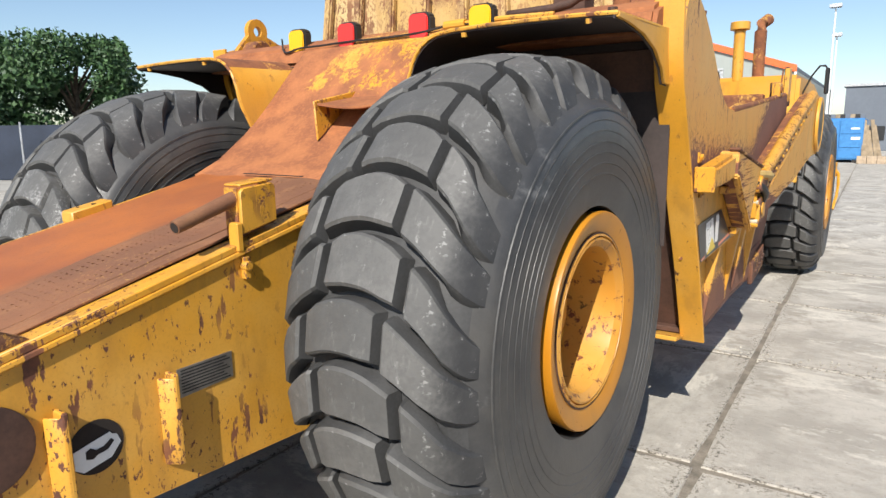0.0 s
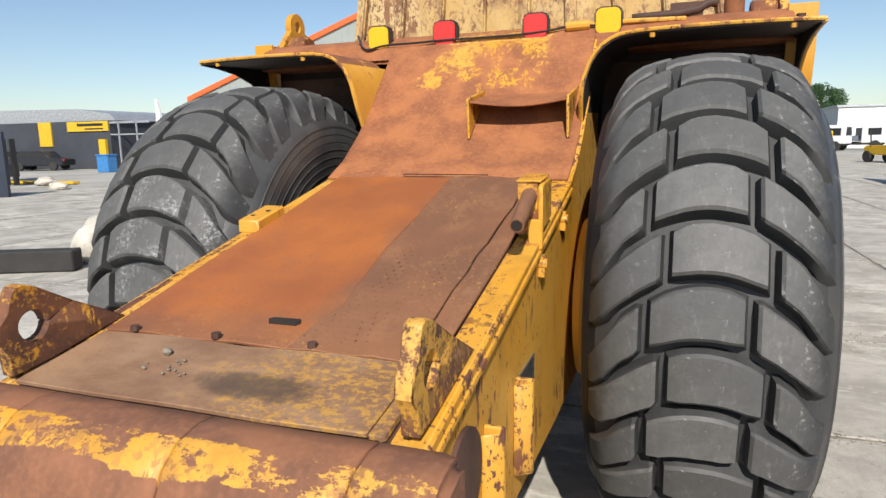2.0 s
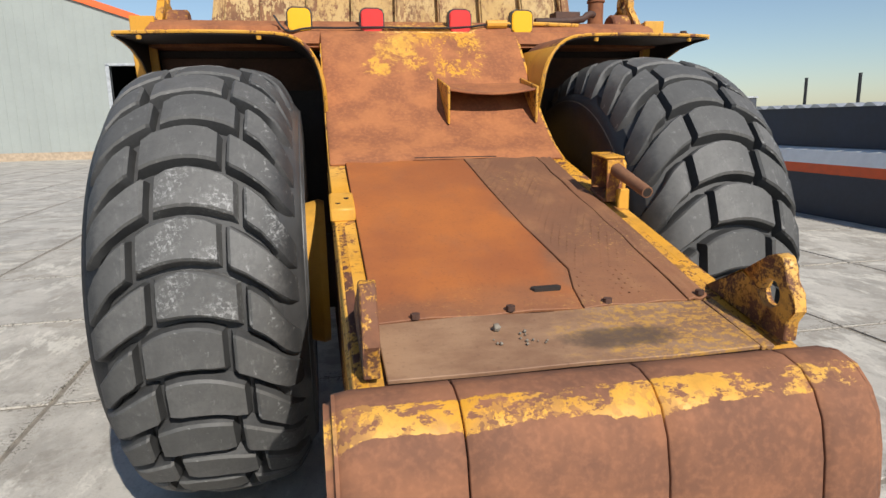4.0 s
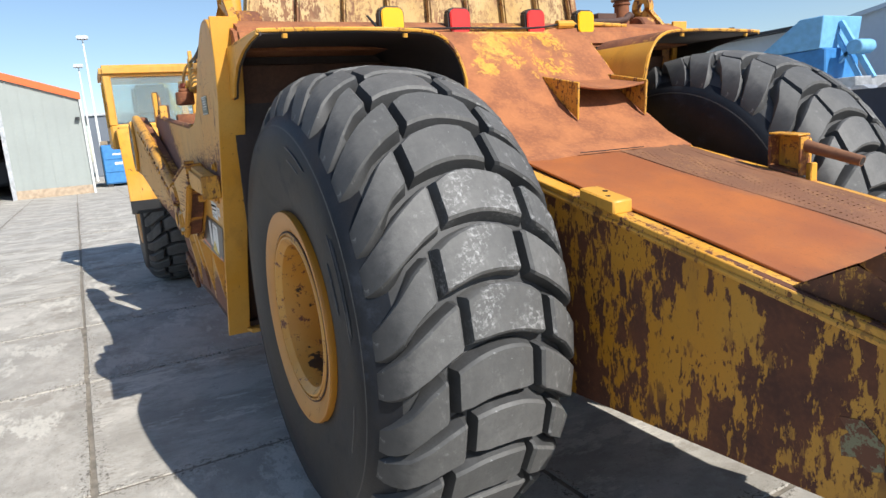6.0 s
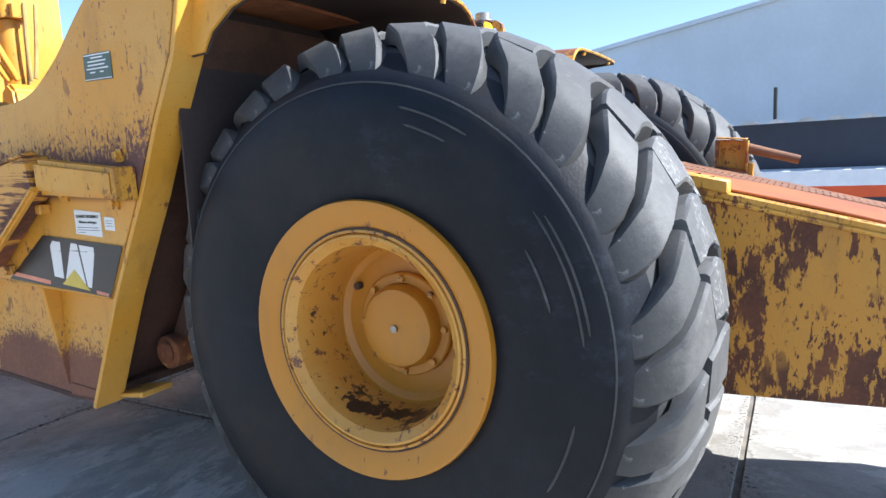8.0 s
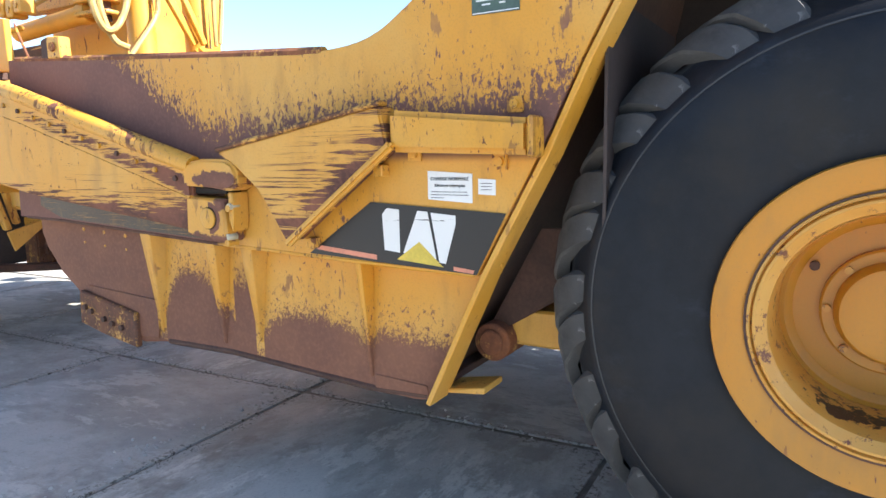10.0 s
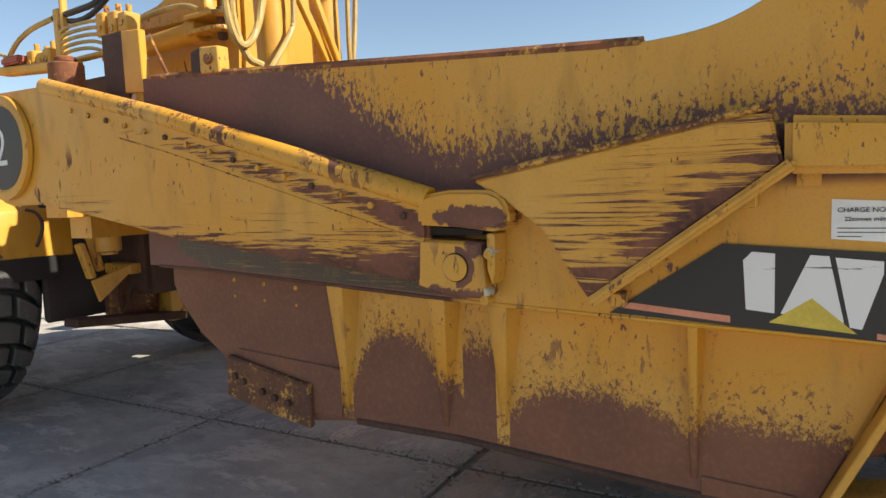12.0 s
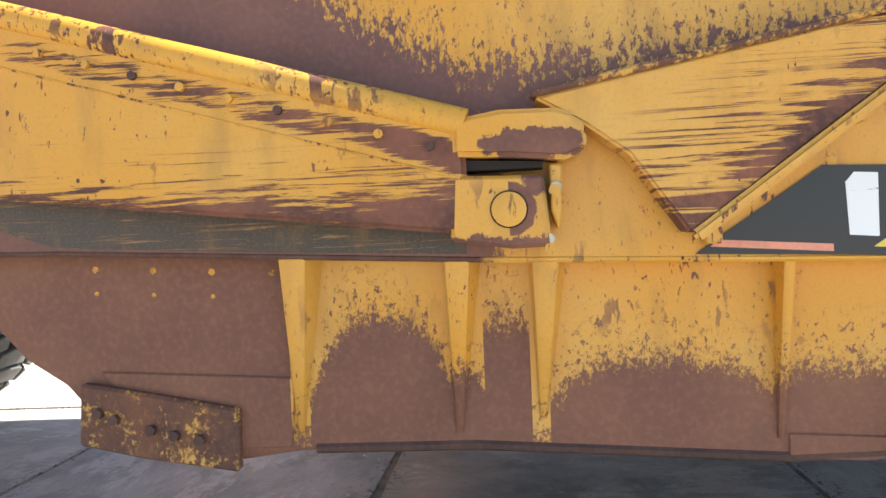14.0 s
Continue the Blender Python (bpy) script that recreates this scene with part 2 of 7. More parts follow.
M["slope"] = worn("rusty_slope_with_paint", slope_mask, specks=0.5, rust=(0.34, 0.125, 0.045), dark=(0.22, 0.078, 0.032), rough=0.5)
M["torn"] = worn("torn_plate_paint", patches(0.53, 8.0, soft=0.06), specks=0.52, rust=(0.17, 0.068, 0.032), dark=(0.085, 0.038, 0.024))
M["ear"] = worn("torn_rust_with_paint", patches(0.575, 6.0, soft=0.06), specks=0.5, rust=(0.17, 0.068, 0.032), dark=(0.085, 0.038, 0.024))
M["rust"] = worn("rusty_steel_with_paint", patches(0.585, 2.6, soft=0.06), specks=0.52, rust=(0.24, 0.088, 0.035), dark=(0.13, 0.048, 0.025), rough=0.55)


def block_mask(n):
    """Yellow is left in broken patches on the rounded upper edge only."""
    x, y, z = n.xyz()
    band = n.m("MULTIPLY", n.ramp(y, -2.447, -2.432), n.m("SUBTRACT", 1.0, n.ramp(y, -2.375, -2.345)))
    band = n.m("MULTIPLY", band, n.m("SUBTRACT", 1.0, n.m("MULTIPLY", n.ramp(x, 0.10, 0.45), 0.25)))
    v = n.m("ADD", n.m("ADD", n.m("MULTIPLY", n.noise(6, 8, (0.5, 1, 1.3), 0.7, 2), 0.72), n.m("MULTIPLY", n.noise(40, 6, (0.7, 1, 1), 0.75, 5), 0.28)), n.m("MULTIPLY", band, 0.20))
    return n.m("SUBTRACT", 1.0, n.ramp(v, 0.665, 0.685))


M["block"] = worn("rusty_block_with_paint", block_mask, specks=0.5, rust=(0.25, 0.105, 0.052), dark=(0.155, 0.068, 0.038), rough=0.5)
M["corrugated"] = worn("faded_yellow_and_rust", patches(0.485, 5.0, (1, 1, 0.6), soft=0.07), paint=(0.50, 0.33, 0.12), pale=(0.58, 0.44, 0.22), rust=(0.26, 0.125, 0.06), dark=(0.17, 0.085, 0.045), specks=0.5)


def rust_sheet(name, brown):
    """Rolled plate: smooth orange rust that passes softly into brown, pitted rust with traces of yellow."""
    n = Tree(name)
    x, y, z = n.xyz()
    big, mid, fine = n.noise(2.2, 6, shift=4, rough=0.6), n.noise(11, 7, (1, 0.5, 1), 0.68), n.noise(95, 4, rough=0.7)
    orange = n.mix(n.ramp(big, 0.36, 0.66), (0.29, 0.090, 0.028), (0.40, 0.125, 0.028))
    orange = n.mix(n.m("MULTIPLY", n.ramp(mid, 0.48, 0.74), 0.4), orange, (0.27, 0.105, 0.048))
    umber = n.mix(n.ramp(big, 0.36, 0.66), (0.175, 0.078, 0.040), (0.245, 0.105, 0.048))
    umber = n.mix(n.m("MULTIPLY", n.ramp(mid, 0.48, 0.70), 0.5), umber, (0.30, 0.145, 0.065))
    umber = n.mix(n.m("MULTIPLY", n.ramp(n.noise(70, 6, rough=0.75, shift=8), 0.56, 0.64), n.ramp(n.noise(3, 3, shift=2), 0.42, 0.62)), umber, (0.40, 0.22, 0.07))
    wander = n.m("MULTIPLY", n.m("SUBTRACT", n.noise(4, 6, shift=6, rough=0.65), 0.5), 0.34)
    f = n.ramp(n.m("ADD", n.m("ADD", x, brown), wander), -0.06, 0.09)
    rear = n.ramp(n.m("ADD", n.m("MULTIPLY", y, -1.0), wander), 1.80, 1.98)
    f = n.m("MAXIMUM", f, n.m("MULTIPLY", rear, 0.7))
    c = n.mix(f, orange, umber)
    c = n.mix(n.m("MULTIPLY", n.ramp(fine, 0.52, 0.76), 0.45), c, RUST_DARK)
    n.bump(n.m("ADD", n.m("MULTIPLY", fine, f), n.m("MULTIPLY", mid, 0.4)), 0.35, 0.003)
    return n.done(c, n.m("ADD", 0.58, n.m("MULTIPLY", f, 0.14)))


M["sheet"] = rust_sheet("orange_rust_sheet", -0.08)
M["tread_sheet"] = rust_sheet("brown_rust_sheet", 0.20)


def deck_paint():
    """Dusty brown plate, speckled with old yellow towards the ear, with one oily stain."""
    n = Tree("deck_rust")
    x, y, z = n.xyz()
    big, fine = n.noise(5, 7, (0.6, 1, 1), 0.68), n.noise(85, 5, rough=0.72)
    c = n.mix(n.ramp(big, 0.36, 0.66), (0.20, 0.105, 0.058), (0.31, 0.185, 0.105))
    specks = n.m("MULTIPLY", n.ramp(n.noise(60, 7, (0.7, 1, 1), 0.76, 3), 0.47, 0.58), n.ramp(n.m("ADD", x, n.m("MULTIPLY", n.m("SUBTRACT", big, 0.5), 1.2)), -0.06, 0.22))
    c = n.mix(n.m("MULTIPLY", specks, 0.85), c, (0.47, 0.25, 0.045))
    c = n.mix(n.m("MULTIPLY", n.ramp(fine, 0.55, 0.72), 0.5), c, (0.105, 0.05, 0.028))
    dx, dy = n.m("DIVIDE", n.m("SUBTRACT", x, 0.12), 0.17), n.m("DIVIDE", n.m("ADD", y, 2.175), 0.055)
    away = n.m("ADD", n.m("ADD", n.m("MULTIPLY", dx, dx), n.m("MULTIPLY", dy, dy)), n.m("MULTIPLY", n.m("SUBTRACT", n.noise(14, 6, rough=0.7, shift=9), 0.5), 2.4))
    c = n.mix(n.m("MULTIPLY", n.m("SUBTRACT", 1.0, n.ramp(away, 0.3, 1.2)), 0.75), c, (0.060, 0.042, 0.030))
    n.bump(fine, 0.4, 0.003)
    return n.done(c, 0.66)


M["deck"] = deck_paint()
M["dark_rust"] = plain("dark_rust", (0.075, 0.036, 0.024), 0.75, vary=0.4, scale=5)
# dark brown with the shade of covered insides put into it
M["fender_in"] = plain("shaded_dark_brown", (0.042, 0.030, 0.027), 0.7, vary=0.3, scale=4)
M["seam"] = plain("dark_seam", (0.02, 0.014, 0.011), 0.9)
M["black"] = plain("black_plastic", (0.018, 0.018, 0.019), 0.45)
M["hose"] = plain("hose_paint", (0.44, 0.30, 0.10), 0.5)
M["pale_bolt"] = plain("pale_bolt_paint", (0.46, 0.42, 0.30), 0.5, vary=0.3, scale=30)
M["red_cap"] = plain("faded_red_plastic", (0.33, 0.08, 0.05), 0.6, vary=0.2, scale=12)
M["steel"] = plain("bare_steel", (0.35, 0.33, 0.30), 0.4, 0.8)
M["green_plate"] = plain("green_data_plate", (0.07, 0.11, 0.085), 0.4)


def old_green():
    n = Tree("mottled_old_paint")
    f = n.ramp(n.noise(22, 7, rough=0.75), 0.50, 0.54)
    return n.done(n.mix(f, (0.15, 0.06, 0.03), (0.22, 0.21, 0.12)), 0.7)


M["old_green"] = old_green()
M["white_ink"] = plain("white_ink", (0.72, 0.72, 0.70), 0.5, vary=0.08)
M["black_ink"] = plain("black_ink", (0.02, 0.02, 0.02), 0.5, vary=0.1)
M["salmon"] = plain("salmon_stripe", (0.60, 0.23, 0.14), 0.5)
M["decal_yellow"] = plain("decal_yellow", (0.68, 0.50, 0.07), 0.5, vary=0.2)


def decal():
    n = Tree("scratched_black_decal")
    s = n.ramp(n.noise(6, 6, (1, 0.6, 7), 0.7, 1), 0.68, 0.70)
    return n.done(n.mix(s, (0.018, 0.017, 0.017), (0.45, 0.30, 0.10)), 0.35)


M["decal"] = decal()


def scratched_white():
    n = Tree("scratched_white_decal")
    s = n.ramp(n.noise(7, 6, (1, 0.4, 6), 0.7, 2), 0.63, 0.65)
    return n.done(n.mix(s, (0.74, 0.73, 0.70), (0.09, 0.08, 0.07)), 0.4)


M["decal_white"] = scratched_white()


def rubber(name, low, high, dust, rough, spec):
    """Sidewall rubber: cloudy, with rubbed swirls and dry dust."""
    n = Tree(name)
    big, mid, fine = n.noise(3, 6, rough=0.6), n.noise(22, 6, shift=7, rough=0.7), n.noise(110, 4, shift=2)
    c = n.mix(n.ramp(n.m("ADD", n.m("MULTIPLY", big, 0.7), n.m("MULTIPLY", mid, 0.3)), 0.36, 0.66), low, high)
    scuff = n.m("MULTIPLY", n.ramp(n.noise(13, 9, (1, 0.55, 1), 0.78, 6), 0.50, 0.68), n.ramp(n.noise(1.9, 3, shift=3), 0.50, 0.60))
    c = n.mix(n.m("MULTIPLY", scuff, 0.75), c, tuple(2.6 * v for v in high))
    c = n.mix(n.m("MULTIPLY", n.ramp(n.noise(1.7, 6, shift=5, rough=0.65), 0.46, 0.66), 0.6), c, dust)
    c = n.mix(n.m("MULTIPLY", n.ramp(fine, 0.58, 0.74), 0.25), c, dust)
    n.bump(n.m("ADD", fine, mid), 0.25, 0.003)
    return n.done(c, n.m("ADD", rough, n.m("MULTIPLY", scuff, 0.2)), spec=spec)


def tread_rubber(name, paint=0.0):
    """Worn grey on the running surface, dark and smooth over the shoulder; pale chips, scuffs and old paint splashes."""
    n = Tree(name)
    x = n.m("ABSOLUTE", n.xyz()[0])
    big, fine, grit = n.noise(5, 5), n.noise(90, 4, shift=2, rough=0.7), n.noise(32, 7, shift=9, rough=0.75)
    wear = n.m("SUBTRACT", 1.0, n.ramp(n.m("ADD", x, n.m("MULTIPLY", n.m("SUBTRACT", grit, 0.5), 0.10)), 0.27, 0.36))
    worn_c = n.mix(n.ramp(n.m("ADD", n.m("MULTIPLY", big, 0.5), n.m("MULTIPLY", n.random(), 0.35)), 0.2, 0.75), (0.078, 0.077, 0.074), (0.125, 0.122, 0.116))
    worn_c = n.mix(n.m("MULTIPLY", n.ramp(grit, 0.42, 0.62), 0.35), worn_c, (0.055, 0.054, 0.053))
    worn_c = n.mix(n.m("MULTIPLY", n.ramp(n.noise(14, 8, (1, 0.35, 0.35), 0.75, 12), 0.54, 0.66), 0.5), worn_c, (0.205, 0.20, 0.19))
    c = n.mix(wear, n.mix(n.ramp(big, 0.35, 0.7), (0.030, 0.0305, 0.032), (0.056, 0.0555, 0.055)), worn_c)
    chips = n.m("MULTIPLY", n.ramp(n.noise(30, 6, shift=5, rough=0.75), 0.60, 0.64), n.ramp(n.noise(6, 2, shift=8), 0.45, 0.62))
    c = n.mix(n.m("MULTIPLY", chips, 0.6), c, (0.33, 0.33, 0.32))
    if paint:
        splash = n.m("MULTIPLY", n.ramp(n.noise(60, 8, (1, 1, 1), 0.8, 1), 0.48, 0.62), n.ramp(n.noise(9, 3, shift=4), 0.46, 0.60))
        c = n.mix(n.m("MULTIPLY", splash, paint), c, (0.50, 0.50, 0.49))
    n.bump(n.m("ADD", fine, n.m("MULTIPLY", grit, 0.8)), 0.3, 0.003)
    return n.done(c, 0.62)


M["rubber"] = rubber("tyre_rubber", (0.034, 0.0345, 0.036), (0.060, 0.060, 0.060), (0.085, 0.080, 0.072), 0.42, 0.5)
# shaded copy, darker and bluer, for sidewalls turned away from the sun
M["rubber_shaded"] = rubber("shaded_black_tyre_rubber", (0.0062, 0.0080, 0.0120), (0.0120, 0.0145, 0.0195), (0.022, 0.0195, 0.0175), 0.50, 0.22)
M["lug"], M["lug_scuffed"] = tread_rubber("dusty_tread_rubber"), tread_rubber("paint_splashed_tread_rubber", 0.5)
M["lug_side"] = plain("tread_side_rubber", (0.043, 0.043, 0.043), 0.65, vary=0.3, scale=8)


def rim_paint():
    n = Tree("rim_paint")
    chips = n.ramp(n.noise(16, 8, rough=0.78), 0.56, 0.58)
    c = n.mix(n.ramp(n.noise(3, 4, shift=2), 0.35, 0.7), (0.53, 0.235, 0.03), (0.57, 0.30, 0.06))
    x, y, z = n.xyz()
    low = n.m("MULTIPLY", n.m("MULTIPLY", n.m("LESS_THAN", x, 0.0), n.m("SUBTRACT", 1.0, n.ramp(z, 0.70, 0.90))), n.m("SUBTRACT", 1.0, n.ramp(n.m("ABSOLUTE", x), 1.395, 1.425)))
    grime = n.ramp(n.m("ADD", n.noise(7, 6, rough=0.7, shift=4), n.m("MULTIPLY", low, 0.13)), 0.62, 0.66)
    c = n.mix(chips, c, (0.16, 0.055, 0.025))
    n.bump(chips, 0.25, 0.002)
    return n.done(n.mix(grime, c, (0.035, 0.020, 0.013)), 0.42)


M["rim"] = rim_paint()
M["rim_clean"] = worn("rim_flange_paint", patches(0.30, 7.0, soft=0.08), specks=0.635, paint=(0.49, 0.190, 0.010), pale=(0.48, 0.205, 0.018), rough=0.38)


def lamp_glass(name, color):
    n = Tree(name)
    n.bump(n.noise(120, 2), 0.3, 0.002)
    return n.done(color, 0.25)


M["lens_red"], M["lens_amber"] = lamp_glass("red_lens", (0.62, 0.035, 0.03)), lamp_glass("amber_lens", (0.80, 0.42, 0.01))


def concrete(name, island=False):
    n = Tree(name)
    r = n.island() if island else n.random()
    big, mid, fine = n.noise(0.9, 8, (1, 1.3, 1), 0.68), n.noise(5.5, 9, (0.8, 1.5, 1), 0.74, 3), n.noise(60, 5, rough=0.7)
    c = n.mix(n.ramp(big, 0.40, 0.60), (0.33, 0.305, 0.262), (0.50, 0.465, 0.405))
    c = n.mix(n.m("MULTIPLY", n.ramp(mid, 0.48, 0.64), 0.45), c, (0.26, 0.238, 0.20))
    c = n.mix(n.m("MULTIPLY", n.ramp(n.noise(1.5, 9, (0.7, 1.6, 1), 0.75, 8), 0.53, 0.59), 0.6), c, (0.70, 0.66, 0.57))
    c = n.mix(n.m("MULTIPLY", n.ramp(n.noise(1.1, 6, shift=13, rough=0.7), 0.58, 0.66), 0.55), c, (0.20, 0.172, 0.135))
    c = n.mix(n.m("MULTIPLY", n.ramp(n.noise(26, 5, (1, 1, 1), 0.72, 17), 0.60, 0.66), 0.5), c, (0.17, 0.155, 0.13))
    c = n.mix(n.m("MULTIPLY", n.ramp(fine, 0.45, 0.75), 0.3), c, (0.22, 0.205, 0.18))
    c = n.mix(n.m("MULTIPLY", r, 0.28), c, (0.30, 0.285, 0.26))
    if not island:
        # crumbled, gritty margins along the joints
        x, y, z = n.xyz()
        rim = n.m("ADD", n.m("MAXIMUM", n.m("ABSOLUTE", x), n.m("ABSOLUTE", y)), n.m("MULTIPLY", n.m("SUBTRACT", n.noise(3.0, 8, shift=21, rough=0.72), 0.5), 0.34))
        rim = n.ramp(rim, 0.90, 0.985)
        grit = n.noise(34, 6, shift=19, rough=0.78)
        c = n.mix(n.m("MULTIPLY", rim, n.ramp(grit, 0.42, 0.50)), c, (0.40, 0.37, 0.32))
        c = n.mix(n.m("MULTIPLY", rim, n.ramp(grit, 0.53, 0.57)), c, (0.10, 0.088, 0.07))
        mid = n.m("ADD", mid, n.m("MULTIPLY", n.m("MULTIPLY", rim, grit), 1.6))
    n.bump(n.m("ADD", n.m("MULTIPLY", mid, 0.8), n.m("MULTIPLY", fine, 0.5)), 0.6, 0.008)
    return n.done(c, 0.85)


M["slab"], M["slab_far"] = concrete("concrete_slab"), concrete("concrete_slab_far", True)
M["joint"] = plain("joint_dirt", (0.20, 0.175, 0.14), 0.95, vary=0.4, scale=8)
M["ground"] = plain("pale_concrete_ground", (0.36, 0.345, 0.31), 0.9, vary=0.25, scale=0.3)

# ---- building helpers ----


class Shape:
    """Collects solids in one bmesh."""

    def __init__(self):
        self.bm = bmesh.new()

    def prism(self, pts, a, b, axis="x", shear=0.0):
        """A polygon in the two other axes, drawn out along axis from a to b. shear: how far x leans out per metre of y."""
        def at(p, v):
            if axis == "x":
                return (v + shear * p[0], p[0], p[1])
            return (p[0], v, p[1]) if axis == "y" else (p[0], p[1], v)
        lo, hi = [self.bm.verts.new(at(p, a)) for p in pts], [self.bm.verts.new(at(p, b)) for p in pts]
        n = len(pts)
        self.bm.faces.new(lo), self.bm.faces.new(hi[::-1])
        for i in range(n):
            self.bm.faces.new((lo[i], hi[i], hi[(i + 1) % n], lo[(i + 1) % n]))
        return self

    def box(self, x0, x1, y0, y1, z0, z1):
        return self.prism([(y0, z0), (y1, z0), (y1, z1), (y0, z1)], x0, x1)

    def slab(self, a, b, width, thick):
        """A bar from a to b, width across and thick upwards."""
        a, b = Vector(a), Vector(b)
        d = (b - a).normalized()
        side = d.cross(Vector((0, 0, 1)))
        side = side.normalized() if side.length > 1e-4 else Vector((1, 0, 0))
        up = side.cross(d)
        ring = [[self.bm.verts.new(p + side * s * width / 2 + up * u * thick / 2) for s, u in ((-1, -1), (1, -1), (1, 1), (-1, 1))] for p in (a, b)]
        self.bm.faces.new(ring[0]), self.bm.faces.new(ring[1][::-1])
        for i in range(4):
            self.bm.faces.new((ring[0][i], ring[1][i], ring[1][(i + 1) % 4], ring[0][(i + 1) % 4]))
        return self

    def tube(self, pts, r, seg=10, smooth=0):
        pts = [Vector(p) for p in pts]
        for _ in range(smooth):
            q = [pts[0]]
            for u, v in zip(pts, pts[1:]):
                q += [u.lerp(v, 0.25), u.lerp(v, 0.75)]
            pts = q + [pts[-1]]
        rings = []
        ref = Vector((0.31, 0.2, 0.93))
        for i, p in enumerate(pts):
            d = (pts[min(i + 1, len(pts) - 1)] - pts[max(i - 1, 0)]).normalized()
            u = d.cross(ref).normalized()
            v = d.cross(u)
            rr = r[i] if isinstance(r, (list, tuple)) else r
            rings.append([self.bm.verts.new(p + rr * (math.cos(2 * math.pi * k / seg) * u + math.sin(2 * math.pi * k / seg) * v)) for k in range(seg)])
        for a, b in zip(rings, rings[1:]):
            for k in range(seg):
                self.bm.faces.new((a[k], a[(k + 1) % seg], b[(k + 1) % seg], b[k]))
        self.bm.faces.new(rings[0][::-1]), self.bm.faces.new(rings[-1])
        return self

    def cyl(self, a, b, r, seg=20, r2=None):
        return self.tube([a, b], [r, r if r2 is None else r2], seg)

    def lathe(self, profile, centre, seg=48, sign=1, closed=False):
        """A profile of (along x, radius) turned about a line through centre along x."""
        cx, cy, cz = centre
        rings = [[self.bm.verts.new((cx + sign * a, cy + r * math.cos(2 * math.pi * k / seg), cz + r * math.sin(2 * math.pi * k / seg))) for k in range(seg)] for a, r in profile]
        pairs = list(zip(rings, rings[1:])) + ([(rings[-1], rings[0])] if closed else [])
        for a, b in pairs:
            for k in range(seg):
                self.bm.faces.new((a[k], a[(k + 1) % seg], b[(k + 1) % seg], b[k]))
        if not closed:
            for ring in (rings[0], rings[-1]):
                if (ring[0].co - ring[seg // 2].co).length > 1e-4:
                    self.bm.faces.new(ring)
        return self

    def sheet(self, rows, thick, normal_up=True):
        """A grid of points thickened into a plate."""
        grid = [[self.bm.verts.new(p) for p in row] for row in rows]
        faces = [self.bm.faces.new((grid[i][j], grid[i][j + 1], grid[i + 1][j + 1], grid[i + 1][j])) for i in range(len(grid) - 1) for j in range(len(grid[0]) - 1)]
        bmesh.ops.recalc_face_normals(self.bm, faces=faces)
        bmesh.ops.solidify(self.bm, geom=faces, thickness=thick)
        return self

    def mesh(self, name, bevel=0.004, angle=35, segments=1):
        bm = self.bm
        bmesh.ops.remove_doubles(bm, verts=bm.verts, dist=0.0002)
        bmesh.ops.recalc_face_normals(bm, faces=bm.faces)
        if bevel:
            edges = [e for e in bm.edges if len(e.link_faces) == 2 and e.calc_face_angle(0) > radians(30)]
            bmesh.ops.bevel(bm, geom=edges, offset=bevel, segments=segments, affect="EDGES", clamp_overlap=True)
        me = bpy.data.meshes.new(name)
        bm.to_mesh(me)
        bm.free()
        me.polygons.foreach_set("use_smooth", [True] * len(me.polygons))
        me.set_sharp_from_angle(angle=radians(angle))
        return me


def part(name, shape, material, parent, label="", bevel=0.004, angle=35, segments=1):
    """One mesh object under a thing or a part."""
    me = shape.mesh(name, bevel, angle, segments) if isinstance(shape, Shape) else shape
    if not me.materials:
        me.materials.append(M[material])
    ob = new(name, me)
    ob.parent = parent
    return tagged(ob, label)


def thing(name, label, category, at=(0, 0, 0), turn=0.0, group=""):
    ob = new(name)
    ob.empty_display_size = 0.2
    ob.matrix_world = pose(*at, 0, 0, turn)
    return tagged(ob, label, category, group)


def single(name, shape, material, label, category, kind="", bevel=0.01, angle=35):
    me = shape.mesh(name, bevel, angle)
    me.materials.append(M[material])
    return tagged(new(name, me), label, category, "", kind)


def letters(text, size, origin, side, material, parent, name="lettering"):
    """Raised lettering on a side wall; side -1 is read from the machine's left."""
    cu = bpy.data.curves.new(name, "FONT")
    cu.body, cu.size, cu.extrude, cu.align_x = text, size, 0.0008, "CENTER"
    ob = bpy.data.objects.new(name, cu)
    scene.collection.objects.link(ob)
    bpy.context.view_layer.update()
    me = bpy.data.meshes.new_from_object(ob.evaluated_get(bpy.context.evaluated_depsgraph_get()))
    bpy.data.objects.remove(ob)
    me.transform(pose(*origin, 90, 0, -90 if side < 0 else 90))
    me.materials.append(M[material])
    out = new(name, me)
    out.parent = parent
    return out


def lerp_line(pts, v):
    for (a, p), (b, q) in zip(pts, pts[1:]):
        if a <= v <= b:
            return p + (q - p) * (v - a) / (b - a)
    return pts[0][1] if v < pts[0][0] else pts[-1][1]


# ---- the scraper ----
scraper = thing("wheel_scraper", "worn yellow earthmoving scraper with rusty plates parked on concrete", "scraper")
STAND = pose(0, 0, 0.022, 0.8, 0, 0)  # the machine stands a little nose up
scraper.matrix_world = STAND
AXLE_Y, AXLE_Z, FRONT_Y = -0.35, 0.985, 6.72

# tyres: a carcass and separate tread lugs in 30 curved rows
GROW = 0.025
TREAD = [(-0.39, 0.835), (-0.376, 0.875), (-0.343, 0.922), (-0.282, 0.952), (-0.19, 0.973), (0.0, 0.987), (0.19, 0.973), (0.282, 0.952), (0.343, 0.922), (0.376, 0.875), (0.39, 0.835)]
ROWS_OF_LUGS, SWEEP, NARROW = 32, 78, 0.905


def tread_radius(u):
    return lerp_line(TREAD, u) + GROW


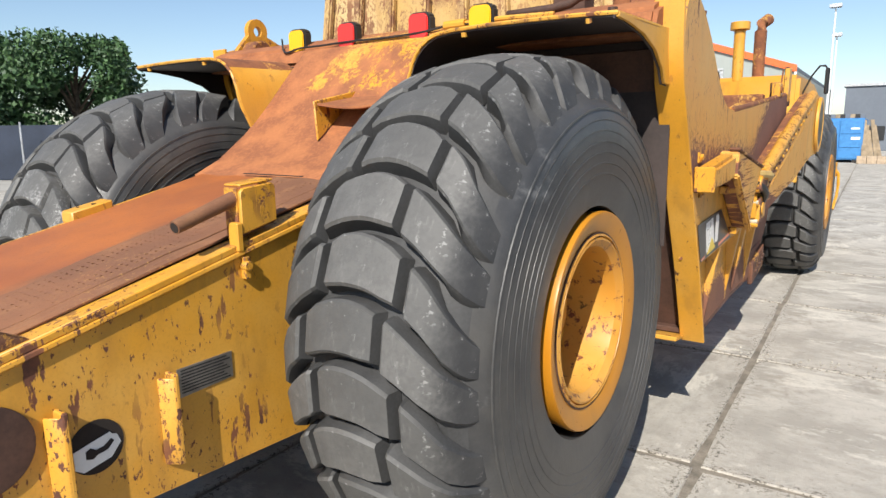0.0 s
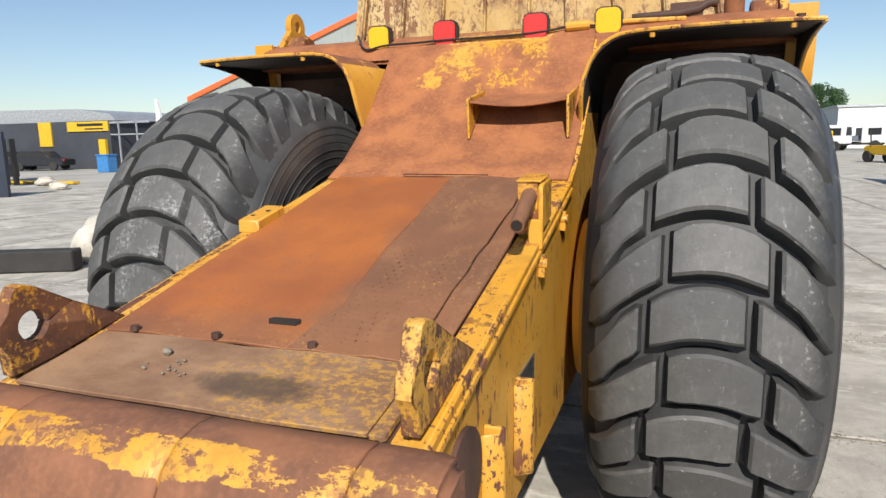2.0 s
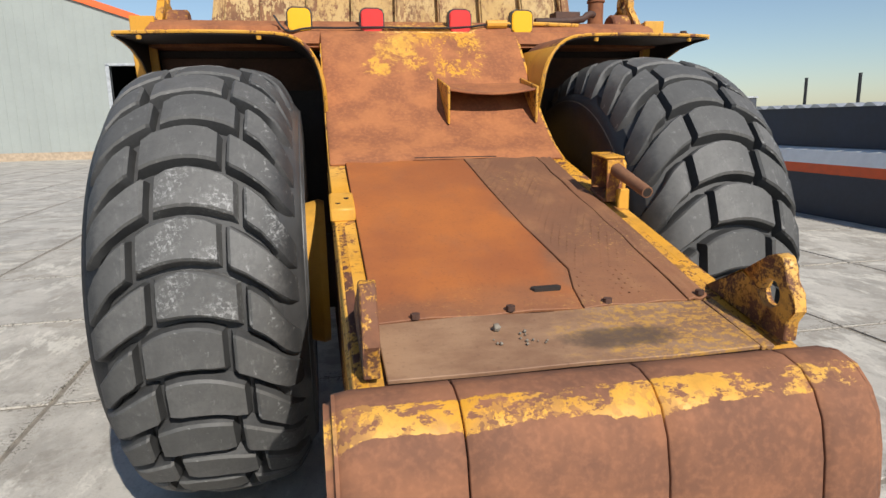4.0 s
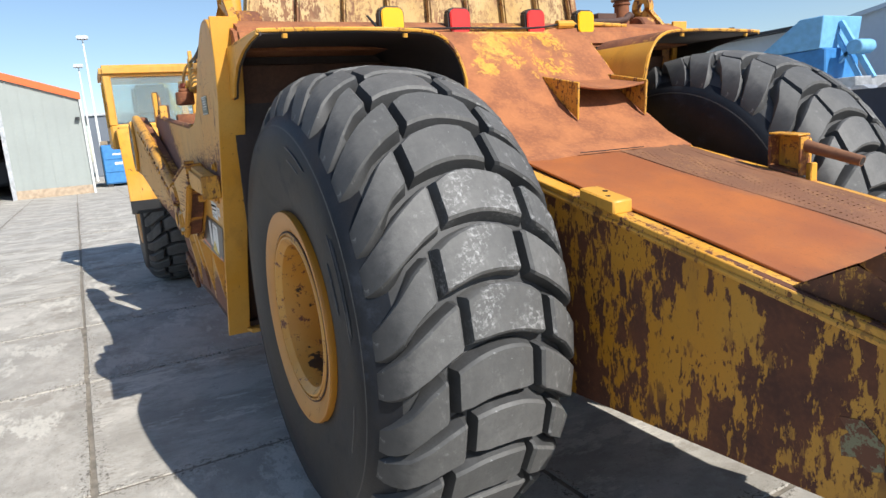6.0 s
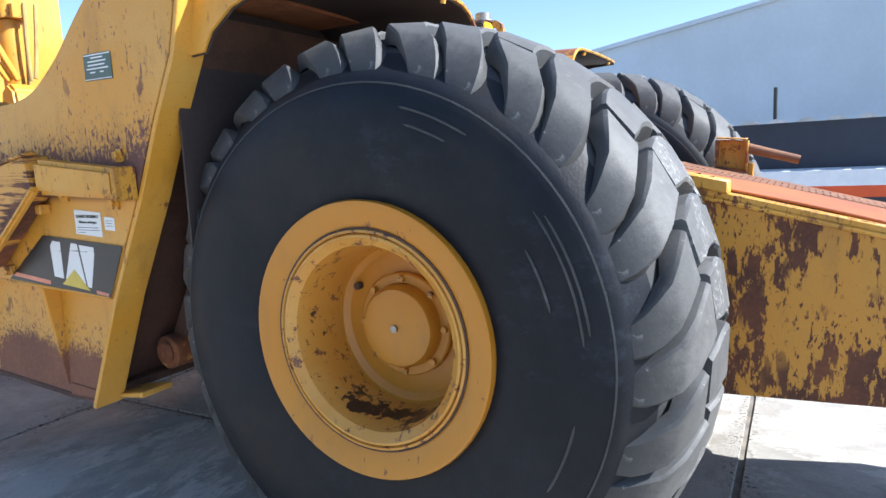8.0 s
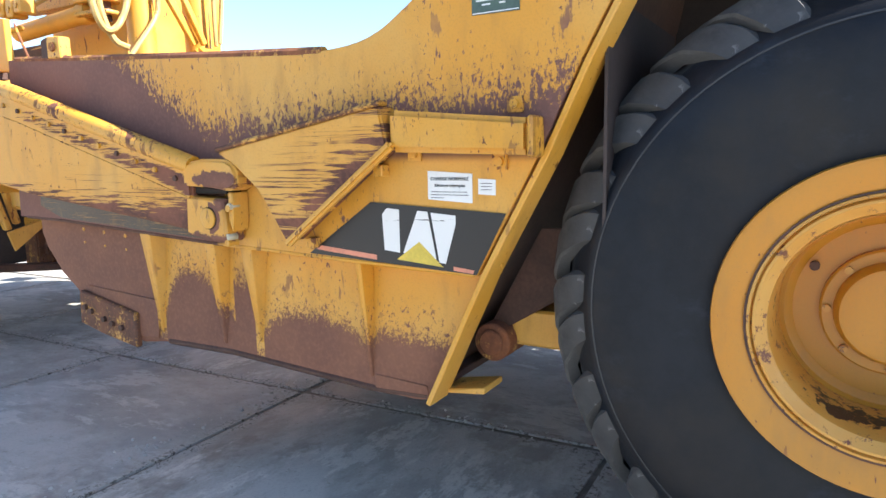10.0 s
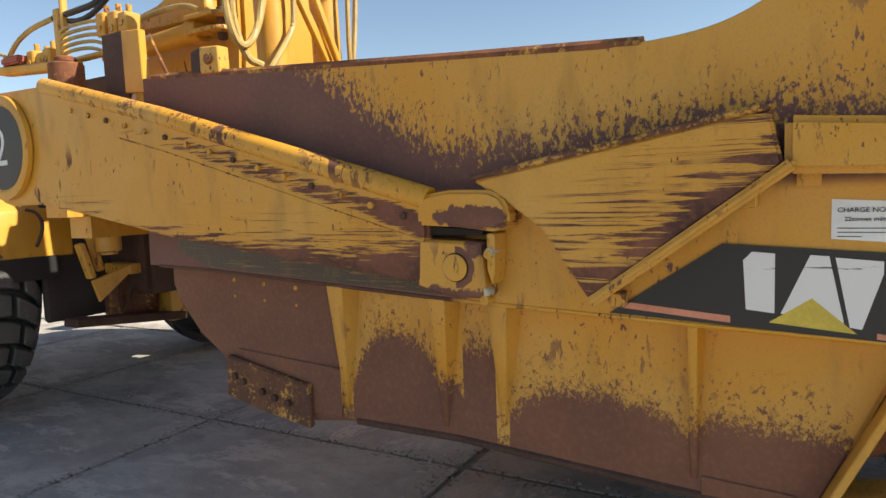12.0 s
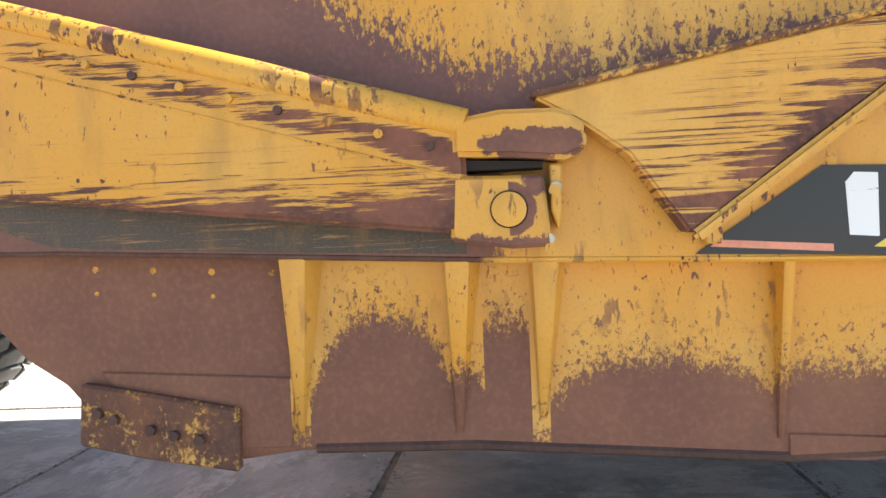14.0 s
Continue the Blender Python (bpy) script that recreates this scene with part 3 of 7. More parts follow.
def lug_mesh(name, u0, u1, gap=2.3):
    """A tread lug between u0 and u1 across the tyre, bent to an arc, with sloping sides."""
    bm = bmesh.new()
    n, half = 7, 0.5 * (360 / ROWS_OF_LUGS)

    def place(u, deg, r):
        a = radians(deg - SWEEP * u * u)
        return (u * NARROW, -r * math.cos(a), r * math.sin(a))
    rings = []
    for i in range(n + 1):
        k = i / n
        u, edge = u0 + (u1 - u0) * k, 0.010 if i in (0, n) else 0.0
        top, base = tread_radius(u) - edge, tread_radius(u) - 0.062
        ub = u + (0.014 if i == n else -0.014 if i == 0 else 0.0)
        h = half - (gap + 2.6 * abs(u)) / 2 - (0.35 if i in (0, n) else 0.0)
        ring = [place(ub, -h - 0.85, base), place(u, -h - 0.12, top - 0.010), place(u, -h + 0.45, top), place(u, h - 0.45, top), place(u, h + 0.12, top - 0.010), place(ub, h + 0.85, base)]
        rings.append([bm.verts.new(p) for p in ring])
    for a, b in zip(rings, rings[1:]):
        for j in range(5):
            bm.faces.new((a[j], b[j], b[j + 1], a[j + 1])).material_index = 0 if 1 <= j <= 3 else 1
    bm.faces.new(rings[0]).material_index = bm.faces.new(rings[-1][::-1]).material_index = 1
    bmesh.ops.recalc_face_normals(bm, faces=bm.faces)
    me = bpy.data.meshes.new(name)
    bm.to_mesh(me)
    bm.free()
    me.polygons.foreach_set("use_smooth", [True] * len(me.polygons))
    me.set_sharp_from_angle(angle=radians(28))
    return me


def side_lug_mesh(name, sign, u0):
    """An end lug: it runs from the groove at u0 out over the shoulder and down the tyre's flank as a broad buttress."""
    bm = bmesh.new()
    half = 0.5 * (360 / ROWS_OF_LUGS)
    path = [(u, tread_radius(u)) for u in (u0, u0 + 0.012, (u0 + 0.29) / 2, 0.285, 0.318)] + [(0.350, 0.915 + GROW), (0.380, 0.875 + GROW), (0.399, 0.843 + GROW), (0.412, 0.806 + GROW)]
    rings = []
    for i, (u, r) in enumerate(path):
        k = max(0.0, min(1.0, (u - 0.29) / 0.122))
        h = half - (2.3 + 2.6 * u) / 2 + 0.75 * k - 0.5 * max(0, k - 0.8) / 0.2 - (0.35 if i == 0 else 0)
        # neighbours lean together in pairs, a dark notch opens between the pairs
        up, down = (0.55 * k, -2.1 * k) if u0 < 0.2 else (-2.1 * k, 0.55 * k)
        drop = 0.062 * (1 - k) + 0.034 * k
        mid = -SWEEP * u * u - 0.8 * k
        nu, nr = 0.95 * k, 1.0 - 0.66 * k
        shift = -0.014 if i == 0 else 0.0
        low = 0.010 if i == 0 else 0.0
        ring = []
        for deg, depth in ((-h - down - 0.95, drop), (-h - down - 0.1, 0.010), (-h - down + 0.45, 0), (h + up - 0.45, 0), (h + up + 0.1, 0.010), (h + up + 0.95, drop)):
            a = radians(mid + deg)
            rr, uu = r - (depth + low) * nr, u - depth * nu + (shift if depth == drop else 0)
            ring.append(bm.verts.new((sign * uu * NARROW, -rr * math.cos(a), rr * math.sin(a))))
        rings.append(ring)
    for a, b in zip(rings, rings[1:]):
        for j in range(5):
            bm.faces.new((a[j], b[j], b[j + 1], a[j + 1])).material_index = 1 if j in (0, 4) else 0
    bm.faces.new(rings[0]).material_index = bm.faces.new(rings[-1][::-1]).material_index = 1
    bmesh.ops.recalc_face_normals(bm, faces=bm.faces)
    me = bpy.data.meshes.new(name)
    bm.to_mesh(me)
    bm.free()
    me.polygons.foreach_set("use_smooth", [True] * len(me.polygons))
    me.set_sharp_from_angle(angle=radians(28))
    return me


LUGS = {
    "a": [side_lug_mesh("lug", -1, 0.156), lug_mesh("lug", -0.116, 0.181), side_lug_mesh("lug", 1, 0.222)],
    "b": [side_lug_mesh("lug", -1, 0.222), lug_mesh("lug", -0.181, 0.116), side_lug_mesh("lug", 1, 0.156)],
}
for group_of_lugs in LUGS.values():
    for me in group_of_lugs:
        me.materials.append(M["lug"])
        me.materials.append(M["lug_side"])
SCUFFED = LUGS["a"][1].copy(), LUGS["b"][1].copy(), LUGS["a"][2].copy()
for me in SCUFFED:
    me.materials.clear()
    me.materials.append(M["lug_scuffed"])
    me.materials.append(M["lug_side"])


def tyre(cx, ay, phase, grooved, scuffs=(), rows=range(ROWS_OF_LUGS), az=AXLE_Z, side_scale=0.97, thin=1.0):
    prof = [(-0.385, 0.445), (-0.40, 0.50), (-0.415, 0.58), (-0.420, 0.68), (-0.413, 0.775), (-0.390, 0.800), (-0.358, 0.830), (-0.325, 0.860), (-0.27, 0.888), (-0.15, 0.914), (0, 0.925)]
    prof = [(a * side_scale, r + GROW * min(1, max(0, (r - 0.60) / 0.2))) for a, r in prof]
    prof = prof + [(-a, r) for a, r in prof[-2::-1]]
    ring_lines = []
    for a, r in prof:
        ring_lines.append((a, r))
    s = Shape().lathe(ring_lines, (cx, ay, az), 96, 1, True)
    me = s.mesh("tyre", 0)
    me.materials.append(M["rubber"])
    me.materials.append(M["rubber_shaded"])
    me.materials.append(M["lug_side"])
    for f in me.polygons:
        # shade in the colour: the side turned from the sun darker, the other dusty
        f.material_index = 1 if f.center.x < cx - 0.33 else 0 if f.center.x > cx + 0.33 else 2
    body = part("tyre", me, "rubber", scraper, "black rubber tyre with worn grey tread lugs", bevel=0)
    for k in range(7):
        r = 0.565 + 0.0385 * k
        off = side_scale * lerp_line([(0.445, 0.385), (0.50, 0.40), (0.58, 0.415), (0.68, 0.420), (0.80, 0.412)], r)
        for sg in (-1, 1):
            if sg * grooved > 0:
                band = [(sg * (off - 0.006), r - 0.006), (sg * (off + 0.002), r - 0.001), (sg * (off + 0.002), r + 0.004), (sg * (off - 0.006), r + 0.006)]
                part("sidewall_ring", Shape().lathe(band, (cx, ay, az), 72, 1, True), "rubber" if sg > 0 else "rubber_shaded", body, bevel=0)
    for sg in (-1, 1):
        line = [(sg * side_scale * 0.405, 0.789), (sg * (side_scale * 0.412 + 0.003), 0.792), (sg * (side_scale * 0.410 + 0.003), 0.797), (sg * side_scale * 0.403, 0.800)]
        part("mould_line", Shape().lathe(line, (cx, ay, az), 96, 1, True), "lug_side", body, bevel=0)
    for row in rows:
        kind = "ab"[row % 2]
        for j, me in enumerate(LUGS[kind]):
            if (row, j) in scuffs:
                me = SCUFFED[2] if j == 2 else SCUFFED["ab".index(kind)]
            lug = new("tread_lug", me)
            lug.parent = body
            lug.matrix_parent_inverse = Matrix.Identity(4)
            lug.matrix_basis = pose(cx, ay, az, -(phase + row * 360 / ROWS_OF_LUGS), 0, 0) @ Matrix.Diagonal((thin, 1, 1, 1))
    return body


def wheel(cx, ay, side, az=AXLE_Z, size=1.0):
    """Rim, disc and hub on the outer side (side = -1 left, 1 right)."""
    c = (cx, ay, az)
    outer = [(0.30, 0.455), (0.390, 0.466), (0.402, 0.462), (0.404, 0.450), (0.382, 0.385), (0.378, 0.372), (0.30, 0.37)]
    rim = part("rim", Shape().lathe([(a, size * b) for a, b in outer], c, 72, side, True), "rim_clean", scraper, "chipped yellow steel rim", bevel=0)
    ringp = [(0.30, 0.369), (0.386, 0.369), (0.389, 0.361), (0.376, 0.357), (0.388, 0.352), (0.389, 0.344), (0.366, 0.316), (0.30, 0.304), (0.13, 0.300), (0.13, 0.312), (0.28, 0.318)]
    part("lock_ring", Shape().lathe([(a, size * b) for a, b in ringp], c, 72, side, True), "rim", rim, "rust-chipped yellow lock ring", bevel=0)
    gap = [(0.374, 0.3765), (0.3845, 0.3765), (0.3845, 0.3705), (0.374, 0.3705)]
    part("ring_gap", Shape().lathe([(a, size * b) for a, b in gap], c, 72, side, True), "dark_rust", rim, "rusty gap between rim and lock ring", bevel=0)
    disc = [(0.10, 0.0), (0.10, 0.30), (0.15, 0.302), (0.152, 0.285), (0.135, 0.262), (0.137, 0.20), (0.137, 0.0)]
    part("disc", Shape().lathe([(a, size * b) for a, b in disc], c, 64, side), "rim_clean", rim, bevel=0)
    hubp = [(0.13, 0.182), (0.16, 0.182), (0.165, 0.176), (0.165, 0.148), (0.20, 0.142), (0.214, 0.132), (0.220, 0.11), (0.222, 0.0)]
    part("hub", Shape().lathe(hubp, c, 48, side), "rim_clean", rim, bevel=0)
    for k in range(8):
        a = 2 * math.pi * k / 8
        p = Vector((cx + side * 0.162, ay + 0.163 * math.cos(a), az + 0.163 * math.sin(a)))
        part("wheel_bolt", Shape().cyl(p, p + Vector((side * 0.018, 0, 0)), 0.012, 6), "rim", rim, bevel=0)
    p = Vector((cx + side * 0.22, ay, az))
    part("hub_plug", Shape().cyl(p, p + Vector((side * 0.012, 0, 0)), 0.013, 8), "steel", rim, bevel=0)
    p = Vector((cx + side * 0.13, ay + 0.20, az + 0.12))
    part("valve", Shape().cyl(p, p + Vector((side * 0.03, 0, 0)), 0.014, 10), "dark_rust", rim, bevel=0)


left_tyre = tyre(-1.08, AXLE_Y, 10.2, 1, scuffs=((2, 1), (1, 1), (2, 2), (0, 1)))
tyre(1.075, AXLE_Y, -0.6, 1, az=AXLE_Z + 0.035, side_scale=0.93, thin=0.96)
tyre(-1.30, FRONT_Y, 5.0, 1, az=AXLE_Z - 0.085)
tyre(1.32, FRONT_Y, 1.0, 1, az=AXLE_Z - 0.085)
wheel(-1.08, AXLE_Y, -1, AXLE_Z, 0.965), wheel(1.040, AXLE_Y + 0.04, 1, AXLE_Z + 0.030, 0.915), wheel(-1.30, FRONT_Y, -1, AXLE_Z - 0.085), wheel(1.32, FRONT_Y, 1, AXLE_Z - 0.085)
for radius, a0, a1 in ((0.735, 8, 34), (0.715, 6, 36), (0.640, 14, 30), (0.735, 58, 76), (0.690, 62, 74), (0.700, -30, -12)):
    arc = [radians(a0 + (a1 - a0) * k / 12) for k in range(13)]
    part("rub_mark", Shape().tube([(-1.08 - 0.4065, AXLE_Y - radius * math.cos(a), AXLE_Z + radius * math.sin(a)) for a in arc], [0.0015] + [0.004] * 11 + [0.0015], 6), "rubber", left_tyre, "grey rubbed ridge", bevel=0)
for side in (-1, 1):
    part("brake_drum", Shape().lathe([(0.0, 0.25), (0.0, 0.355), (0.03, 0.365), (0.06, 0.355), (0.16, 0.33), (0.16, 0.25)], (side * 0.59, AXLE_Y, AXLE_Z), 40, side, True), "yellow", scraper, "yellow brake drum behind the wheel", bevel=0)
part("rear_axle", Shape().cyl((-1.0, AXLE_Y, AXLE_Z), (1.0, AXLE_Y, AXLE_Z), 0.19, 24).box(-0.30, 0.30, -0.62, -0.12, 0.72, 1.25), "dark_rust", scraper, bevel=0.01)

# push frame behind the axle


def plate_z(y):
    """Height of the frame's top plate."""
    return lerp_line([(-2.34, 1.165), (-2.02, 1.222), (-0.65, 1.545)], y)


SLOPE = [(-0.65, 1.545), (-0.50, 1.615), (-0.33, 1.735), (-0.12, 1.93), (0.06, 2.12), (0.13, 2.19), (0.20, 2.225), (0.30, 2.24)]
for side in (-1, 1):
    mat_side = "yellow_flaked" if side < 0 else "yellow_side"
    a, b = side * 0.525, side * (0.555 if side < 0 else 0.565)
    pts = [(-2.28, 0.70), (-0.90, 0.62), (0.25, 0.62), (0.25, 2.22), (0.13, 2.175), (-0.12, 1.915), (-0.33, 1.72), (-0.50, 1.60), (-0.65, 1.53), (-2.28, 1.165)]
    web = part("frame_side", Shape().prism(pts, a, b), mat_side, scraper, "flaking yellow steel side plate" if side < 0 else "yellow steel side plate with rust streaks")
    edge = [(-2.27, 1.171), (-0.65, 1.541), (-0.50, 1.612), (-0.33, 1.732), (-0.12, 1.927), (0.10, 2.155)]
    s = Shape()
    rows_ = []
    for y, z in edge:
        rows_.append([(side * 0.488, y, z - 0.008), (side * (0.562 if side < 0 else 0.572), y, z - 0.008)])
    s.sheet(rows_, 0.022)
    part("frame_rim", s, "yellow_edge", scraper, "chipped yellow top edge", bevel=0.003)
    # a welded bead under the rim
    part("weld_bead", Shape().tube([(side * (0.560 if side < 0 else 0.570), y, z - 0.04) for y, z in edge[:2]], 0.010, 6), "yellow_edge", web, bevel=0)
part("frame_floor", Shape().prism([(-2.27, 0.72), (0.2, 0.64), (0.2, 0.66), (-2.27, 0.74)], -0.52, 0.52), "dark_rust", scraper)

# top sheets: a smooth orange one, a ribbed brown one, a narrow strip
SPLIT = [(-2.02, 0.092), (-1.94, 0.092), (-1.79, 0.135), (-1.45, 0.097), (-0.65, 0.060)]


def top_sheet(name, x_of, y0, y1, lift, thick, material, label, steps=12):
    rows_ = []
    for i in range(steps + 1):
        y = y0 + (y1 - y0) * i / steps
        xa, xb = x_of(y)
        rows_.append([(xa + (xb - xa) * j / 4, y, plate_z(y) + lift + 0.003 * math.sin(7 * y + 3 * j)) for j in range(5)])
    return part(name, Shape().sheet(rows_, thick), material, scraper, label, bevel=0.002)


top_sheet("backing_plate", lambda y: (-0.49, 0.49), -2.28, -0.60, -0.012, 0.02, "dark_rust", "dark rusted plate under the sheets")
top_sheet("smooth_sheet", lambda y: (-0.485, lerp_line(SPLIT, y) - 0.0012), -2.006, -0.655, 0.006, 0.010, "sheet", "smooth orange-rusted steel sheet")
tread_plate = top_sheet("tread_sheet", lambda y: (lerp_line(SPLIT, y) + 0.0012, 0.4105 + 0.004 * math.sin(23 * y)), -2.010, -0.655, 0.0085, 0.010, "tread_sheet", "brown-rusted anti-slip steel sheet")
top_sheet("edge_strip", lambda y: (0.416 + 0.004 * math.sin(23 * y), 0.486), -2.004, -0.66, 0.007, 0.010, "tread_sheet", "narrow rusted strip with ragged edge")
s = Shape()
for i in range(46):
    y = -1.95 + i * 0.0275
    for k in range(9):
        x = lerp_line(SPLIT, y) + 0.02 + k * 0.029 + (0.0145 if i % 2 else 0)
        if x < 0.39:
            z = plate_z(y) + 0.0095
            s.box(x - 0.002, x + 0.002, y - 0.004, y + 0.004, z - 0.003, z - 0.0004)
tagged(part("tread_studs", s, "tread_sheet", tread_plate, bevel=0), kind="stuff")
top_sheet("rear_deck", lambda y: (-0.485, 0.448), -2.275, -2.012, 0.006, 0.012, "deck", "rusty deck plate with yellow remains", 8)
top_sheet("rear_deck", lambda y: (0.451, 0.485), -2.275, -2.012, 0.006, 0.012, "deck", "rusty deck plate with yellow remains", 4)
part("slot", Shape().prism([(-0.018, -1.912), (0.060, -1.907), (0.068, -1.895), (0.060, -1.880), (-0.018, -1.883), (-0.027, -1.897)], plate_z(-1.89) - 0.01, plate_z(-1.89) + 0.0125, "z"), "seam", scraper, "dark slot cut through the sheet", bevel=0)
for x, y in ((-0.38, -2.005), (-0.117, -2.000), (0.166, -1.998), (0.455, -1.99)):
    z = plate_z(y) + 0.012
    part("deck_bolt", Shape().cyl((x, y, z - 0.004), (x, y, z + 0.010), 0.013, 7), "dark_rust", scraper, bevel=0)
s = Shape()
for k in range(14):
    x, y = (-0.115 + random.gauss(0, 0.045), -2.150 + random.gauss(0, 0.014)) if k else (-0.184, -2.10)
    r = random.uniform(0.002, 0.005) if k else 0.012
    z = plate_z(y) + 0.008 + r * 0.8
    s.lathe([(-r, 0), (-r * 0.6, r * 0.8), (r * 0.4, r * 0.9), (r, 0)], (x, y, z), 6)
me = s.mesh("gravel", 0)
me.transform(STAND)
me.materials.append(M["joint"])
tagged(new("gravel", me), "small loose stones lying on the rusty deck", "gravel", "", "stuff")

# push block at the very rear: four bulged plates with dark seams
BLOCK = [(-2.275, 1.172), (-2.325, 1.178), (-2.385, 1.166), (-2.43, 1.130), (-2.462, 1.075), (-2.482, 0.99), (-2.492, 0.88), (-2.482, 0.76), (-2.46, 0.52), (-2.42, 0.42), (-2.275, 0.42)]
part("push_block_core", Shape().prism([(y + 0.014 if y < -2.31 else y, z - (0.012 if z > 1 else 0)) for y, z in BLOCK], -0.60, 0.62), "seam", scraper)
CUTS = [-0.615, -0.345, 0.095, 0.475, 0.635]
for i, (x0, x1) in enumerate(zip(CUTS, CUTS[1:])):
    rows_ = []
    for y, z in BLOCK[:-1]:
        row_ = []
        for j in range(7):
            k = j / 6
            end = 0.012 * (max(0, 1 - k * 5) ** 2 if i == 0 else max(0, 1 - (1 - k) * 5) ** 2 if i == 3 else 0)
            bulge = 0.010 * math.sin(math.pi * k) if y < -2.41 else 0
            row_.append((x0 + 0.0018 + (x1 - x0 - 0.0036) * k, y - bulge + (end if y < -2.36 else 0), z - (end * 0.6 if y > -2.465 else 0)))
        rows_.append(row_)
    part("push_plate", Shape().sheet(rows_, 0.03), "block", scraper, "bulged rusty push plate with scraped yellow paint", bevel=0.003, angle=50)
for x in (-0.607, 0.627):
    part("block_end", Shape().prism([(y + 0.006 if y < -2.31 else y, z - (0.004 if z > 1 else 0)) for y, z in BLOCK], x - 0.022, x + 0.022), "block", scraper, bevel=0.018, segments=3, angle=60)

# towing ears with a hole
for side in (-1, 1):
    x = -0.518 if side < 0 else 0.535
    out = [(-1.92, 1.243), (-2.09, 1.330), (-2.185, 1.392), (-2.215, 1.402), (-2.238, 1.398), (-2.252, 1.372), (-2.262, 1.340), (-2.285, 1.315), (-2.295, 1.27), (-2.272, 1.235), (-2.268, 1.185), (-2.17, 1.195)]
    hole = [(-2.200 + 0.038 * math.cos(a), 1.295 + 0.038 * math.sin(a)) for a in (2 * math.pi * k / 20 for k in range(20))]
    s = Shape()
    s.prism([out[0], out[1], (-2.160, 1.295), hole[-1], hole[-2], hole[-3], hole[-4], hole[-5], out[11]], x - 0.019, x + 0.019)
    s.prism([out[11], hole[-5], hole[-6], hole[-7], hole[-8], hole[-9], hole[-10], out[8], out[9], out[10]], x - 0.019, x + 0.019)
    s.prism([out[1], out[2], out[3], out[4], out[5], out[6], out[7], out[8], hole[10], hole[9], hole[8], hole[7], hole[6], hole[5], hole[4], hole[3], hole[2], hole[1], hole[0]], x - 0.019, x + 0.019)
    part("towing_ear", s, "ear" if side < 0 else "torn", scraper, "torn rusty steel ear with a round hole", bevel=0.003)

# block with two holes on the left rim, bracket with stub pipe on the right
s = Shape().prism([(-1.295, plate_z(-1.295) - 0.01), (-1.115, plate_z(-1.115) - 0.01), (-1.115, plate_z(-1.115) + 0.035), (-1.295, plate_z(-1.295) + 0.040)], -0.575, -0.485)
stop = part("stop_block", s, "yellow", scraper, "small yellow block welded on the edge", bevel=0.006)
for x, y in ((-0.545, -1.235), (-0.512, -1.185)):
    z = plate_z(y) + 0.038
    part("bolt_hole", Shape().cyl((x, y, z - 0.004), (x, y, z + 0.0015), 0.010, 10), "seam", stop, bevel=0)
bracket = part("pipe_bracket", Shape().prism([(-1.265, 1.420), (-1.115, 1.452), (-1.115, 1.572), (-1.13, 1.584), (-1.25, 1.574), (-1.265, 1.560)], 0.562, 0.578), "yellow_edge", scraper, "rust-edged yellow box bracket on the frame's edge", bevel=0.004)
part("bracket_top", Shape().prism([(-1.26, 1.577), (-1.12, 1.588), (-1.12, 1.597), (-1.26, 1.586)], 0.490, 0.572), "yellow_edge", bracket, bevel=0.003)
part("bracket_end", Shape().box(0.497, 0.561, -1.267, -1.256, 1.410, 1.574), "rust", bracket, bevel=0.002)
part("bracket_end", Shape().box(0.497, 0.561, -1.126, -1.115, 1.440, 1.582), "rust", bracket, bevel=0.002)
part("bracket_floor", Shape().prism([(-1.256, 1.410), (-1.126, 1.440), (-1.126, 1.452), (-1.256, 1.422)], 0.487, 0.561), "ear", bracket, bevel=0.002)
part("bracket_foot", Shape().box(0.535, 0.582, -1.290, -1.264, 1.365, 1.462), "yellow", bracket, bevel=0.005)
root, tip = Vector((0.535, -1.262, 1.536)), Vector((0.548, -1.490, 1.472))
d = (tip - root).normalized()
part("stub_pipe", Shape().tube([root, root.lerp(tip, 0.5), tip], [0.026, 0.023, 0.022], 14), "tread_sheet", scraper, "rusty stub of pipe", bevel=0)
part("pipe_mouth", Shape().cyl(tip - d * 0.01, tip + d * 0.0015, 0.017, 12), "seam", scraper, bevel=0)

# details on the right side plate
right_x = 0.565
plate = part("data_plate", Shape().prism([(-1.54, 0.944), (-1.338, 0.952), (-1.338, 1.040), (-1.54, 1.038)], right_x - 0.002, right_x + 0.004), "steel", scraper, "grey data plate with dark lines", bevel=0)
for k in range(8):
    z = 0.957 + 0.0102 * k
    part("plate_line", Shape().box(right_x + 0.004, right_x + 0.0055, -1.528, -1.348 - 0.012 * (k % 3), z, z + 0.0035), "black_ink", plate, bevel=0)
for y, z0, z1 in ((-1.575, 0.755, 1.045), (-1.895, 0.68, 1.045)):
    s = Shape().box(right_x - 0.002, right_x + 0.052, y - 0.004, y + 0.012, z0, z1).prism([(right_x - 0.002, y - 0.028), (right_x + 0.008, y - 0.034), (right_x + 0.052, y - 0.006), (right_x + 0.050, y + 0.008)], z0, z1 - 0.012, "z")
    part("angle_post", s, "yellow_edge", scraper, "yellow angle iron with rusty rim")
hatch = part("hatch_hole", Shape().lathe([(0.0, 0.0), (0.0, 0.078), (0.0022, 0.078), (0.0022, 0.0)], (right_x, -1.80, 0.898), 32), "seam", scraper, "round hole in the side plate", bevel=0)
